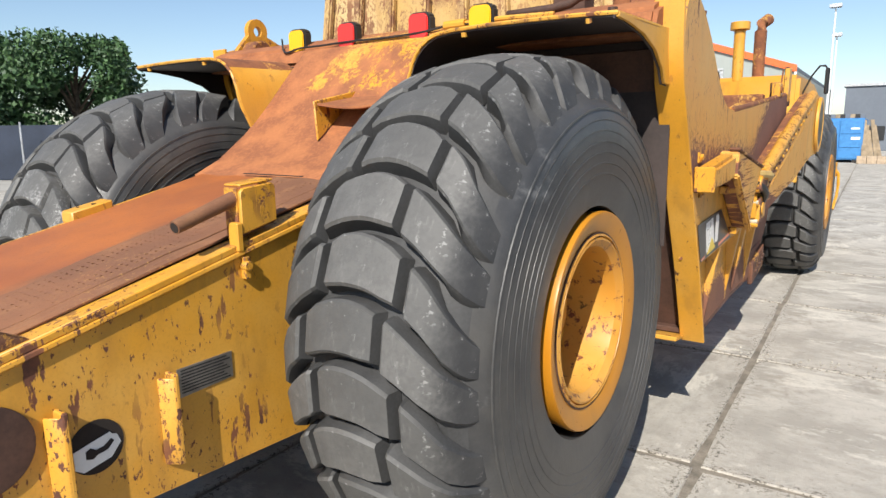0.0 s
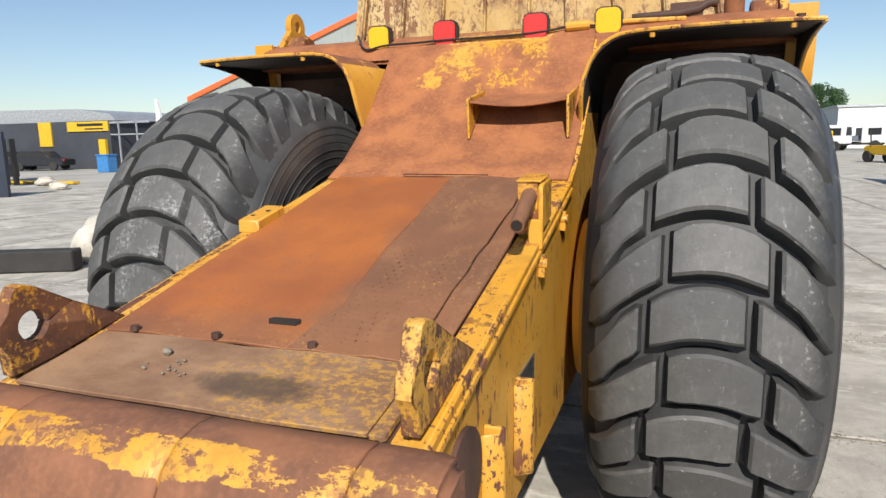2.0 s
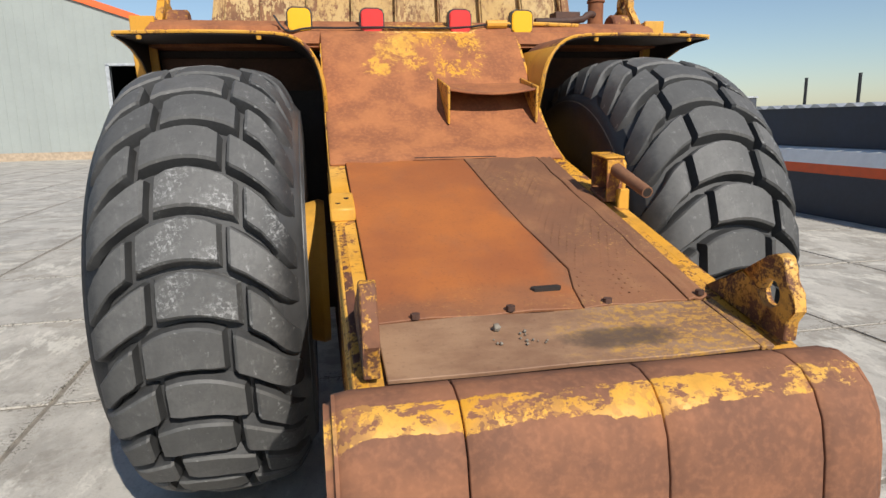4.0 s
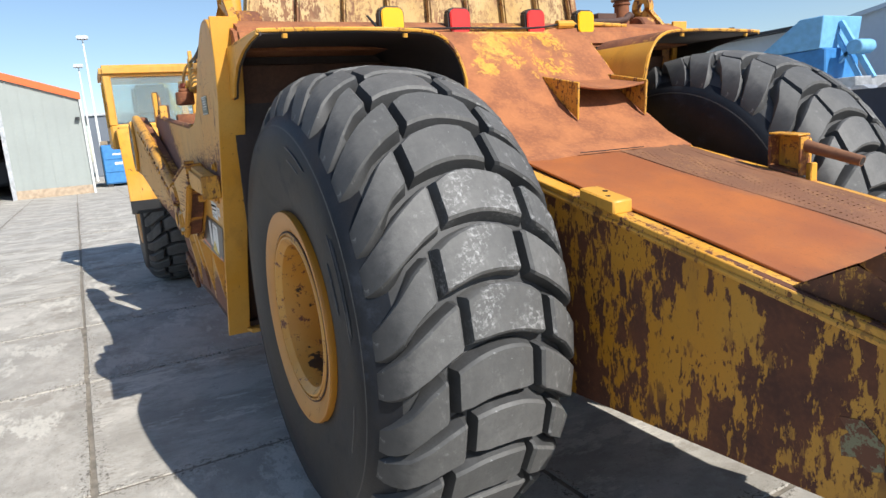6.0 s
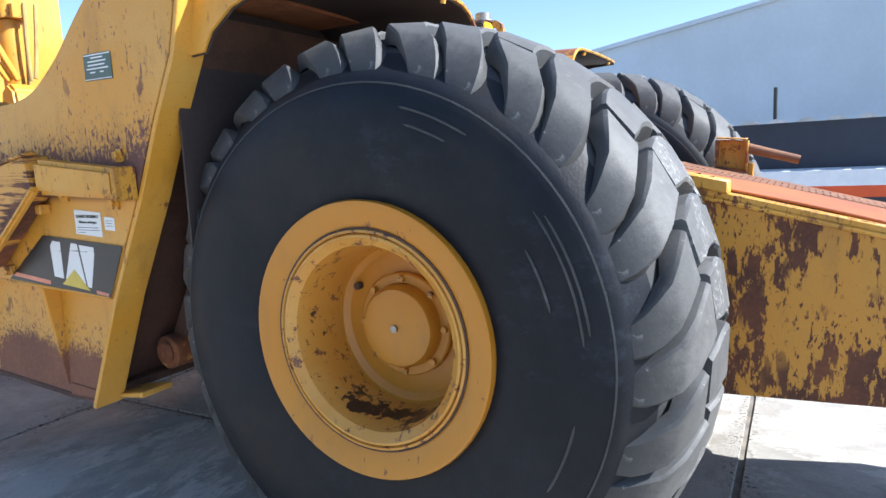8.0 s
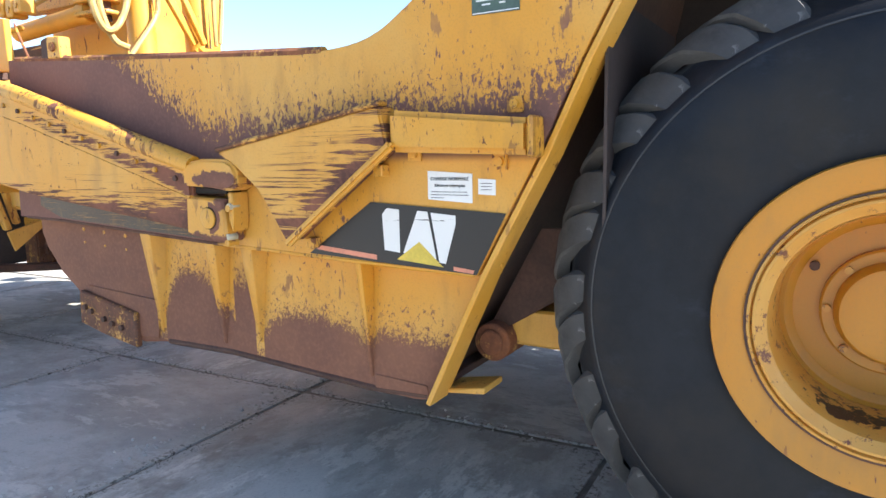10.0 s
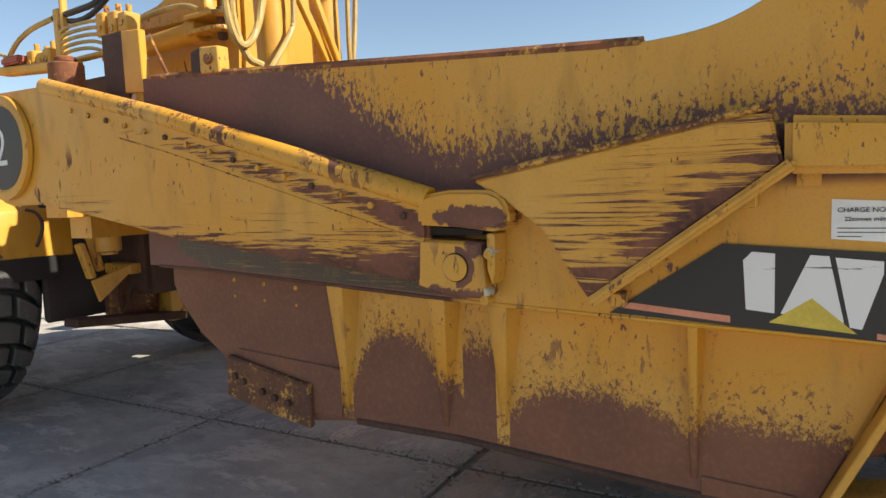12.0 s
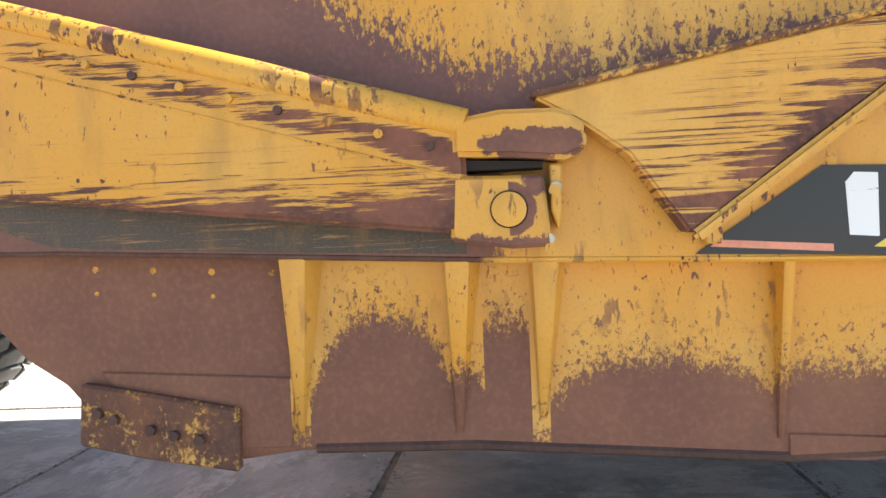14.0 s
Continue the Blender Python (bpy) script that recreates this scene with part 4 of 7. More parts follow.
part("latch_plate", Shape().prism([(-1.870, 0.905), (-1.868, 0.858), (-1.842, 0.838), (-1.762, 0.853), (-1.732, 0.888), (-1.742, 0.915), (-1.756, 0.920), (-1.760, 0.928)], right_x + 0.002, right_x + 0.004), "white_ink", hatch, "pale plate with a keyhole", bevel=0)
part("keyhole", Shape().prism([(-1.832, 0.874), (-1.814, 0.868), (-1.802, 0.876), (-1.772, 0.880), (-1.752, 0.900), (-1.760, 0.908), (-1.782, 0.894), (-1.804, 0.891), (-1.818, 0.902), (-1.832, 0.896)], right_x + 0.004, right_x + 0.006), "seam", hatch, bevel=0)
part("round_cover", Shape().lathe([(-0.01, 0.0), (-0.01, 0.115), (0.012, 0.115), (0.014, 0.105), (0.014, 0.0)], (right_x, -2.065, 0.995), 36), "dark_rust", scraper, "rusty round cover plate", bevel=0)
for y in (-1.26, -0.866):
    z = plate_z(y) - 0.085
    s = Shape().cyl((right_x - 0.005, y, z), (right_x + 0.03, y, z), 0.018, 8).box(right_x, right_x + 0.022, y - 0.012, y + 0.012, z - 0.045, z + 0.03)
    part("hook", s, "yellow_edge", scraper, "small rusty hook", bevel=0.003)
part("paint_patch", Shape().prism([(-2.19, 0.83), (-2.15, 0.815), (-2.12, 0.84), (-2.085, 0.83), (-2.08, 0.88), (-2.10, 0.90), (-2.075, 0.935), (-2.13, 0.945), (-2.16, 0.92), (-2.185, 0.90)], -0.5575, -0.554), "old_green", scraper, "patch of old greenish paint", bevel=0)
part("paint_patch", Shape().prism([(-2.25, 0.965), (-2.235, 0.955), (-2.222, 0.945), (-2.215, 0.965), (-2.221, 0.99), (-2.238, 0.995)], -0.5575, -0.554), "white_ink", scraper, "small white paint spot", bevel=0)
part("drain_bump", Shape().lathe([(0.0, 0.0), (0.0, 0.055), (0.006, 0.048), (0.010, 0.0)], (-0.555, -2.24, 0.83), 20, -1), "dark_rust", scraper, "rusty round boss", bevel=0)

# the rising plate, the cross beam and the lamps
rows_ = [[(x, y, z) for x in (-0.555, -0.53, -0.27, 0, 0.27, 0.53, 0.555)] for y, z in SLOPE]
part("rising_plate", Shape().sheet(rows_, 0.012), "slope", scraper, "rusty sloping plate with scraped yellow paint", bevel=0.002, angle=60)
part("plate_crack", Shape().slab((-0.17, -0.652, plate_z(-0.652) + 0.018), (0.22, -0.65, plate_z(-0.65) + 0.014), 0.007, 0.004), "seam", scraper, bevel=0)
s = Shape()
rows_ = []
for y in (-0.385, -0.35, -0.29, -0.13):
    k = {-0.385: 0.0, -0.35: 0.0, -0.29: 0.3, -0.13: 1.0}[y]
    row_ = []
    for j in range(9):
        x = 0.060 + (0.505 - 0.060) * j / 8
        sag = 0.022 * math.sin(math.pi * j / 8)
        row_.append((x, y, 1.882 - sag * (1 - k) + 0.035 * k))
    rows_.append(row_)
s.sheet(rows_, 0.012)
step = part("step", s, "slope", scraper, "bent steel step on the sloping plate", bevel=0.002)
for x in (0.050, 0.510):
    part("step_cheek", Shape().prism([(-0.400, 1.890), (-0.09, 1.95), (-0.08, 1.935), (-0.385, 1.705)], x - 0.006, x + 0.006), "yellow_edge", step)

# cross beam behind the lamps and deck up to the bulkhead
s = Shape().prism([(0.14, 2.13), (0.42, 2.13), (0.42, 2.27), (0.30, 2.285), (0.18, 2.235)], -1.47, 1.47)
part("cross_beam", s, "slope", scraper, "rusty cross beam carrying the rear lamps", bevel=0.02, segments=2)
part("upper_deck", Shape().prism([(0.42, 2.24), (1.02, 2.31), (1.02, 2.33), (0.42, 2.26)], -1.47, 1.47), "rust", scraper)
for x, lens in ((-0.665, "lens_amber"), (-0.265, "lens_red"), (0.240, "lens_red"), (0.612, "lens_amber")):
    zc, y0 = 2.275, 0.19
    rr = [(x + sx * 0.070 + dx, zc + sz * 0.072 + dz) for sx, sz, dx, dz in ((-1, -1, 0.022, 0), (1, -1, -0.022, 0), (1, -1, 0, 0.022), (1, 1, 0, -0.022), (1, 1, -0.022, 0), (-1, 1, 0.022, 0), (-1, 1, 0, -0.022), (-1, -1, 0, 0.022))]
    lamp = part("rear_lamp", Shape().prism(rr, y0, y0 + 0.06, "y"), "black", scraper, "square rear lamp in a black housing", bevel=0.008, segments=2)
    rl = [(x + (px - x) * 0.88, zc + (pz - zc) * 0.88) for px, pz in rr]
    part("lens", Shape().prism(rl, y0 - 0.008, y0 + 0.004, "y"), lens, lamp, "red lens" if "red" in lens else "amber lens", bevel=0.005, segments=2)
    part("lamp_foot", Shape().box(x - 0.035, x + 0.035, y0 + 0.01, y0 + 0.05, 2.175, 2.205).cyl((x, y0 + 0.03, 2.20), (x, y0 + 0.03, 2.225), 0.014, 8), "black", lamp, bevel=0.004)
part("lamp_cable", Shape().tube([(-0.80, 0.20, 2.30), (-0.74, 0.15, 2.20), (-0.63, 0.17, 2.235), (-0.45, 0.17, 2.232), (-0.25, 0.18, 2.24), (0.0, 0.185, 2.237), (0.27, 0.18, 2.24), (0.45, 0.2, 2.27), (0.63, 0.2, 2.25)], 0.006, 6, 2), "black", scraper, bevel=0)
part("grease_pipe", Shape().tube([(0.40, 0.20, 2.262), (0.72, 0.22, 2.27), (0.98, 0.24, 2.265)], 0.013, 8).cyl((0.40, 0.2, 2.262), (0.52, 0.205, 2.264), 0.024, 10), "yellow_edge", scraper, "yellow grease pipe along the beam", bevel=0)
part("rusty_pipe", Shape().tube([(0.72, 0.27, 2.29), (1.02, 0.29, 2.30), (1.08, 0.31, 2.345), (1.12, 0.33, 2.34)], 0.022, 8, 1).box(0.90, 1.06, 0.40, 0.52, 2.29, 2.37), "dark_rust", scraper, "rusty pipe and open box on the beam", bevel=0.003)
part("filler_neck", Shape().cyl((1.21, 0.51, 2.26), (1.21, 0.51, 2.47), 0.050, 16).cyl((1.21, 0.51, 2.44), (1.21, 0.51, 2.455), 0.058, 16), "rust", scraper, "rusty filler neck with cap", bevel=0.003)
part("filler_cap", Shape().cyl((1.21, 0.51, 2.47), (1.21, 0.51, 2.485), 0.072, 16).cyl((1.21, 0.51, 2.485), (1.21, 0.51, 2.53), 0.055, 16), "steel", scraper, "grey metal filler cap", bevel=0.004)
for side in (-1, 1):
    x = side * 1.425
    s = Shape()
    arc = [(0.53 + 0.085 * math.cos(a), 2.435 + 0.085 * math.sin(a)) for a in [radians(-20 + 220 * k / 12) for k in range(13)]]
    hole = [(0.53 + 0.034 * math.cos(a), 2.435 + 0.034 * math.sin(a)) for a in [radians(-20 + 220 * k / 12) for k in range(13)]]
    s.prism(arc + hole[::-1], x - 0.02, x + 0.02)
    holeb = [(0.53 + 0.034 * math.cos(a), 2.435 + 0.034 * math.sin(a)) for a in [radians(200 + 140 * k / 8) for k in range(9)]]
    s.prism([arc[-1], hole[-1]] + holeb[1:-1] + [hole[0], arc[0], (0.88, 2.30), (0.88, 2.20), (0.34, 2.20), (0.34, 2.29)], x - 0.02, x + 0.02)
    part("lifting_eye", s, "yellow_edge", scraper, "yellow lifting eye with a round hole", bevel=0.003)
    part("pivot_boss", Shape().cyl((side * 1.28, 0.46, 2.27), (side * 1.40, 0.46, 2.27), 0.09, 24), "rust", scraper, bevel=0.01)

# corrugated bulkhead of the ejector
s = Shape().prism([(-1.25, 2.30), (1.25, 2.30), (1.06, 3.45), (-1.06, 3.45)], 1.02, 1.05, "y")
bulkhead = part("bulkhead", s, "corrugated", scraper, "faded yellow ribbed steel bulkhead")
for k in range(9):
    f = -1 + 2 * k / 8
    wdt = 0.035
    s = Shape().prism([(f * 1.20 - wdt, 2.33), (f * 1.20 + wdt, 2.33), (f * 1.03 + wdt, 3.44), (f * 1.03 - wdt, 3.44)], 0.965, 1.02, "y")
    part("rib", s, "corrugated", bulkhead, bevel=0.012, segments=2)

# fenders over the rear tyres


def soften(pts):
    """Cuts the corners of a line of points."""
    out = [pts[0]]
    for (a, b), (c, d) in zip(pts, pts[1:]):
        out += [(a * 0.75 + c * 0.25, b * 0.75 + d * 0.25), (a * 0.25 + c * 0.75, b * 0.25 + d * 0.75)]
    return out + [pts[-1]]


for side in (-1, 1):
    sect = [(0.552, 1.70), (0.556, 1.85), (0.566, 1.95), (0.60, 2.045), (0.66, 2.11), (0.74, 2.14), (0.95, 2.147), (1.20, 2.147), (1.485, 2.140)]
    sect = soften(sect)
    rows_ = []
    for y in (-0.335, -0.25, -0.1, 0.08, 0.24, 0.40):
        rows_.append([(side * x, y + (0.10 * max(0, (1.9 - z) / 0.2) if y < -0.2 else 0), z + 0.02 * (y + 0.335)) for x, z in sect])
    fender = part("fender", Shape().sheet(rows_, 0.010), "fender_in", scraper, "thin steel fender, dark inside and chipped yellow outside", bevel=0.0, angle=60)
    out = [[(side * (x + (0.0 if i > 3 else -0.0)), y, z + 0.0125) for i, (x, z) in enumerate(sect[6:])] for y in (-0.33, -0.25, -0.1, 0.08, 0.13)]
    out = [[(px, py, pz + 0.02 * (py + 0.335)) for px, py, pz in r] for r in out]
    part("fender_top", Shape().sheet(out, 0.004), "rust", fender, "chipped yellow and rusty top", bevel=0.0, angle=60)
    inner = [[(side * (x - 0.012), y + (0.10 * max(0, (1.9 - z) / 0.2) if y < -0.2 else 0), z + 0.02 * (y + 0.335)) for x, z in sect[:9]] for y in (-0.335, -0.25, -0.1, 0.08, 0.24, 0.40)]
    part("fender_root", Shape().sheet(inner, 0.004), "yellow", fender, "yellow inner curve", bevel=0.0, angle=60)
    lip = [(side * x, -0.338 + 0.10 * max(0, (1.9 - z) / 0.2), z + 0.004) for x, z in sect]
    part("fender_lip", Shape().tube(lip + [(side * 1.490, -0.10, 2.146), (side * 1.490, 0.13, 2.151)], 0.0085, 6), "yellow_edge", fender, "rolled edge with worn yellow paint", bevel=0)
    # arch back plate, its colour darkened for the shade behind the tyre
    part("fender_back", Shape().box(min(side * 0.56, side * 1.478), max(side * 0.56, side * 1.478), 0.405, 0.415, 1.2, 2.158), "fender_in", fender, "plate closing the wheel arch, coloured dark for its shade", bevel=0)
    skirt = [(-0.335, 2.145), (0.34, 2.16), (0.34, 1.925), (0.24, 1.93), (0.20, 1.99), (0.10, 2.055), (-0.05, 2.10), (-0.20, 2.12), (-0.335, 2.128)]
    # extra dark sheet for the shade inside the skirt, over its yellow back
    part("skirt_lining", Shape().prism([(y - 0.004, z - 0.004) for y, z in skirt], side * 1.474, side * 1.481), "fender_in", fender, "dark sheet for the shade inside the skirt", bevel=0)
    part("fender_skirt", Shape().prism(skirt, side * 1.482, side * 1.496), "yellow", fender, "curved yellow skirt", bevel=0.002)
    for x, y in ((0.85, -0.325), (1.38, -0.325)):
        part("eyelet", Shape().cyl((side * x, y, 2.118), (side * x, y - 0.004, 2.135), 0.012, 8), "yellow", fender, bevel=0)
part("fender_bolt", Shape().cyl((1.42, -0.20, 2.15), (1.42, -0.20, 2.172), 0.028, 6).cyl((1.42, -0.20, 2.172), (1.42, -0.20, 2.185), 0.018, 10), "dark_rust", scraper, bevel=0)

# ---- bowl sides, guards and draft arms ----
WALL = [(1.02, 1.05), (0.93, 1.05), (0.81, 1.05), (0.59, 1.45), (0.46, 1.72), (0.345, 1.93), (0.30, 2.09), (0.30, 2.20), (0.33, 2.27), (0.40, 2.315), (0.52, 2.315), (0.62, 2.27), (0.70, 2.22), (0.80, 2.155), (0.90, 2.07), (0.99, 1.99), (1.08, 1.93), (1.19, 1.865), (1.32, 1.835), (1.55, 1.83), (2.77, 1.92), (3.61, 1.99), (3.66, 1.16), (3.25, 1.15), (2.07, 1.09), (1.31, 1.065)]


def smooth_run(pts, first, last):
    """Rounds the corners of an outline between two of its points."""
    run = pts[first:last + 1]
    for _ in range(2):
        out = [run[0]]
        for (a, b), (c, d) in zip(run, run[1:]):
            out += [(a * 0.75 + c * 0.25, b * 0.75 + d * 0.25), (a * 0.25 + c * 0.75, b * 0.25 + d * 0.75)]
        run = out + [run[-1]]
    return pts[:first] + run + pts[last + 1:]


WALL = smooth_run(WALL, WALL.index((0.30, 2.09)), WALL.index((1.55, 1.83)))
PANEL = [(0.80, 1.07), (1.00, 0.60), (1.04, 0.555), (1.10, 0.54), (2.13, 0.575), (2.60, 0.565), (2.77, 0.54), (3.22, 0.66), (3.31, 0.76), (3.44, 0.84), (3.57, 0.98), (3.61, 1.06), (3.61, 1.17)]


def logo(side, bowl):
    """A dark slanted decal with pale block shapes and a yellow triangle."""
    x = side * 1.557

    def flat(pts, lift, material, parent, name, label=""):
        return part(name, Shape().prism(pts, x + side * lift, x + side * (lift + 0.001)), material, parent, label, bevel=0)
    base = flat([(1.535, 1.085), (1.235, 1.288), (0.70, 1.262), (0.808, 1.055)], 0.0, "decal", bowl, "decal", "scratched black decal with pale block shapes")
    flat([(1.178, 1.118), (1.185, 1.245), (1.165, 1.268), (1.112, 1.264), (1.112, 1.112)], 0.001, "decal_white", base, "pale_block")
    flat([(1.098, 1.112), (1.035, 1.262), (0.995, 1.26), (0.962, 1.098)], 0.001, "decal_white", base, "pale_block")
    flat([(0.982, 1.257), (0.885, 1.25), (0.885, 1.22), (0.925, 1.085), (0.950, 1.088)], 0.001, "decal_white", base, "pale_block")
    flat([(1.125, 1.088), (1.03, 1.155), (0.935, 1.073)], 0.0018, "decal_yellow", base, "yellow_triangle")
    flat([(1.50, 1.102), (1.475, 1.118), (1.215, 1.098), (1.215, 1.080)], 0.001, "salmon", base, "stripe")
    flat([(0.895, 1.078), (0.895, 1.064), (0.822, 1.058), (0.815, 1.070)], 0.001, "salmon", base, "stripe")


for side in (-1, 1):
    o = side
    bowl = part("bowl_side", Shape().prism(WALL, o * 1.515, o * 1.553), "bowl_wall", scraper, "yellow bowl side plate, scoured to brown rust along the guard", bevel=0.003)
    part("bowl_panel", Shape().prism(PANEL, o * 1.44, o * 1.478), "bowl_panel", scraper, "lower bowl panel, yellow above and rusted below", bevel=0.012, segments=2)
    part("wall_cap", Shape().tube([(o * 1.534, y, z + 0.004) for y, z in ((1.44, 1.826), (2.0, 1.863), (2.77, 1.92), (3.55, 1.981))], 0.021, 8), "rust", bowl, "worn rounded top edge", bevel=0)
    # ledge under the upper plate
    part("ledge", Shape().prism([(0.82, 1.045), (1.31, 1.058), (2.07, 1.083), (3.25, 1.142), (3.60, 1.15), (3.60, 1.168), (3.25, 1.160), (2.07, 1.101), (1.31, 1.076), (0.82, 1.063)], o * 1.44, o * 1.556), "ledge", scraper, bevel=0.006)
    # tapering stiffeners under the ledge
    for y, w, foot in ((2.592, 0.085, 0.615), (2.145, 0.075, 0.62), (1.918, 0.075, 0.655), (1.318, 0.030, 0.60)):
        s = Shape()
        top = lerp_line([(0.82, 1.05), (1.31, 1.062), (2.07, 1.087), (3.25, 1.146)], y)
        vs = [(o * 1.476, y - w, top), (o * 1.476, y + w * 0.35, top), (o * 1.476, y + 0.012, foot), (o * 1.476, y - 0.012, foot), (o * 1.553, y - w * 0.65, top), (o * 1.553, y + w * 0.20, top), (o * 1.484, y + 0.006, foot), (o * 1.484, y - 0.006, foot)]
        v = [s.bm.verts.new(p) for p in vs]
        for f in ((0, 1, 2, 3), (4, 5, 6, 7), (0, 1, 5, 4), (1, 2, 6, 5), (2, 3, 7, 6), (3, 0, 4, 7)):
            s.bm.faces.new([v[i] for i in f])
        part("stiffener", s, "bowl_panel", scraper, bevel=0.004)
    part("skid", Shape().tube([(o * 1.47, 1.06, 0.565), (o * 1.47, 1.30, 0.553), (o * 1.47, 2.10, 0.585), (o * 1.47, 2.55, 0.575)], 0.016, 8), "dark_rust", scraper, bevel=0)
    part("panel_hole", Shape().cyl((o * 1.476, 2.575, 0.935), (o * 1.499, 2.575, 0.935), 0.011, 12), "seam", scraper, bevel=0)
    for k in range(4):
        for j in range(2):
            y, z = 2.657 + 0.178 * k, 1.072 + 0.009 * k - 0.070 * j
            part("rivet", Shape().cyl((o * 1.477, y, z), (o * 1.481, y, z), 0.011 if j == 0 else 0.007, 5), "yellow_edge", scraper, bevel=0)
    part("edge_plate", Shape().prism([(2.60, 0.776), (3.19, 0.801), (3.10, 0.70), (2.78, 0.575), (2.62, 0.58)], o * 1.477, o * 1.486), "bowl_panel", scraper, "rusted wear plate along the lower edge", bevel=0.004)
    part("foot_plate", Shape().prism([(1.30, 0.615), (1.06, 0.606), (1.05, 0.556), (1.11, 0.545), (1.30, 0.55)], o * 1.477, o * 1.484), "bowl_panel", scraper, bevel=0.003)
    part("rubbed_band", Shape().prism([(2.10, 1.106), (2.10, 1.178), (3.42, 1.325), (3.44, 1.225), (3.25, 1.165), (2.60, 1.130)], o * 1.5532, o * 1.5552), "rub", bowl, "dark old paint with long fine scratches", bevel=0)
    # cutting corner bit with bolts
    bit = part("corner_bit", Shape().prism([(2.762, 0.695), (2.768, 0.517), (3.06, 0.555), (3.250, 0.592), (3.238, 0.772), (3.12, 0.755)], o * 1.476, o * 1.512), "ear", scraper, "worn steel corner bit with five bolts", bevel=0.008)
    for k in range(5):
        y, z = 2.875 + (0.075, 0.145, 0.0, 0.255, 0.305)[k], 0.612 + (0.012, 0.028, 0.0, 0.058, 0.075)[k]
        part("bit_bolt", Shape().cyl((o * 1.510, y, z), (o * 1.528, y, z), 0.016, 6), "dark_rust", bit, bevel=0)
    # flange along the rear edge, seen from behind
    edge = [(1.035, 0.57), (0.81, 1.05), (0.59, 1.45), (0.46, 1.72), (0.345, 1.93), (0.30, 2.09), (0.29, 2.30), (0.31, 2.42), (0.36, 2.50)]
    rows_ = [[(o * 1.43, y - 0.012, z), (o * 1.557, y - 0.012, z)] for y, z in edge if z < 2.35]
    flange = part("rear_flange", Shape().sheet(rows_, 0.020), "yellow", scraper, "yellow flange along the bowl side's rear edge", bevel=0.003)
    for y, z in ((0.43, 1.80), (0.62, 1.42), (0.80, 1.08), (0.95, 0.78)):
        part("flange_bolt", Shape().cyl((o * 1.47, y - 0.03, z), (o * 1.47, y - 0.045, z), 0.010, 8), "yellow_edge", flange, bevel=0)
    # box beam and slanted guard
    s = Shape().prism([(0.585, 1.445), (1.09, 1.462), (1.09, 1.60), (0.585, 1.553)], o * 1.55, o * 1.645)
    beam = part("box_beam", s, "yellow_side", scraper, "yellow box beam with chipped edges", bevel=0.018, segments=2)
    part("beam_cap", Shape().prism([(0.572, 1.438), (0.590, 1.438), (0.590, 1.560), (0.572, 1.560)], o * 1.556, o * 1.651), "yellow_edge", beam, "rusty end cap", bevel=0.006)
    for y, z in ((0.667, 1.60), (1.04, 1.455), (0.72, 1.425)):
        part("beam_bolt", Shape().cyl((o * 1.55, y, z), (o * 1.575, y, z), 0.016, 6).box(min(o * 1.552, o * 1.562), max(o * 1.552, o * 1.562), y - 0.026, y + 0.026, z - 0.024, z + 0.024), "yellow_edge", beam, bevel=0)
    G = [(1.92, 1.478), (1.12, 1.617), (1.09, 1.485), (1.565, 1.135), (1.70, 1.33), (1.80, 1.405)]
    guard = part("guard_plate", Shape().prism(G, o * 1.556, o * 1.652), "guard", scraper, "scratched yellow guard plate", bevel=0.008, segments=2)
    part("guard_rib", Shape().slab((o * 1.652, 1.065, 1.490), (o * 1.652, 1.56, 1.128), 0.035, 0.030), "yellow_side", guard, bevel=0.010, segments=2)
    part("guard_top_rib", Shape().slab((o * 1.63, 1.925, 1.485), (o * 1.63, 1.115, 1.625), 0.06, 0.018), "ear", guard, "rubbed rusty top edge", bevel=0.006)
    for p in ((1.17, 1.40), (1.50, 1.13)):
        part("guard_clip", Shape().box(min(o * 1.553, o * 1.60), max(o * 1.553, o * 1.60), p[0] - 0.02, p[0] + 0.02, p[1] - 0.02, p[1] + 0.02), "yellow_edge", guard, bevel=0.004)
    # hinge: rounded cap above a block with a pin
    capp = [(2.115, 1.345), (2.115, 1.435), (2.0, 1.452), (1.86, 1.448), (1.82, 1.43), (1.795, 1.39), (1.80, 1.345), (1.85, 1.325), (1.97, 1.338)]
    part("hinge_cap", Shape().prism(capp, o * 1.556, o * 1.668), "hinge", scraper, "rounded yellow hinge cap with worn paint", bevel=0.012, segments=2)
    hinge = part("hinge_block", Shape().prism([(2.12, 1.30), (1.90, 1.292), (1.885, 1.12), (1.98, 1.118), (2.13, 1.14)], o * 1.556, o * 1.655), "hinge", scraper, "worn yellow hinge block", bevel=0.010)
    part("pin_groove", Shape().lathe([(0.0, 0.041), (0.0, 0.0455), (0.0035, 0.0455), (0.0035, 0.041)], (o * 1.654, 1.985, 1.213), 28, o, True), "seam", hinge, bevel=0)
    for y, z in ((1.871, 1.262), (1.892, 1.138)):
        part("hinge_bolt", Shape().cyl((o * 1.60, y, z), (o * 1.650, y, z), 0.0155, 6), "pale_bolt", hinge, "pale painted bolt", bevel=0.002)
    part("hinge_strap", Shape().prism([(1.856, 1.318), (1.884, 1.318), (1.884, 1.205), (1.868, 1.160), (1.860, 1.205)], o * 1.556, o * 1.640), "yellow_side", hinge, bevel=0.004)
    part("hinge_pin", Shape().lathe([(0.0, 0.0), (0.0, 0.042), (0.009, 0.042), (0.012, 0.036), (0.012, 0.0)], (o * 1.654, 1.985, 1.213), 24, o), "yellow", hinge, "round yellow pin end", bevel=0)
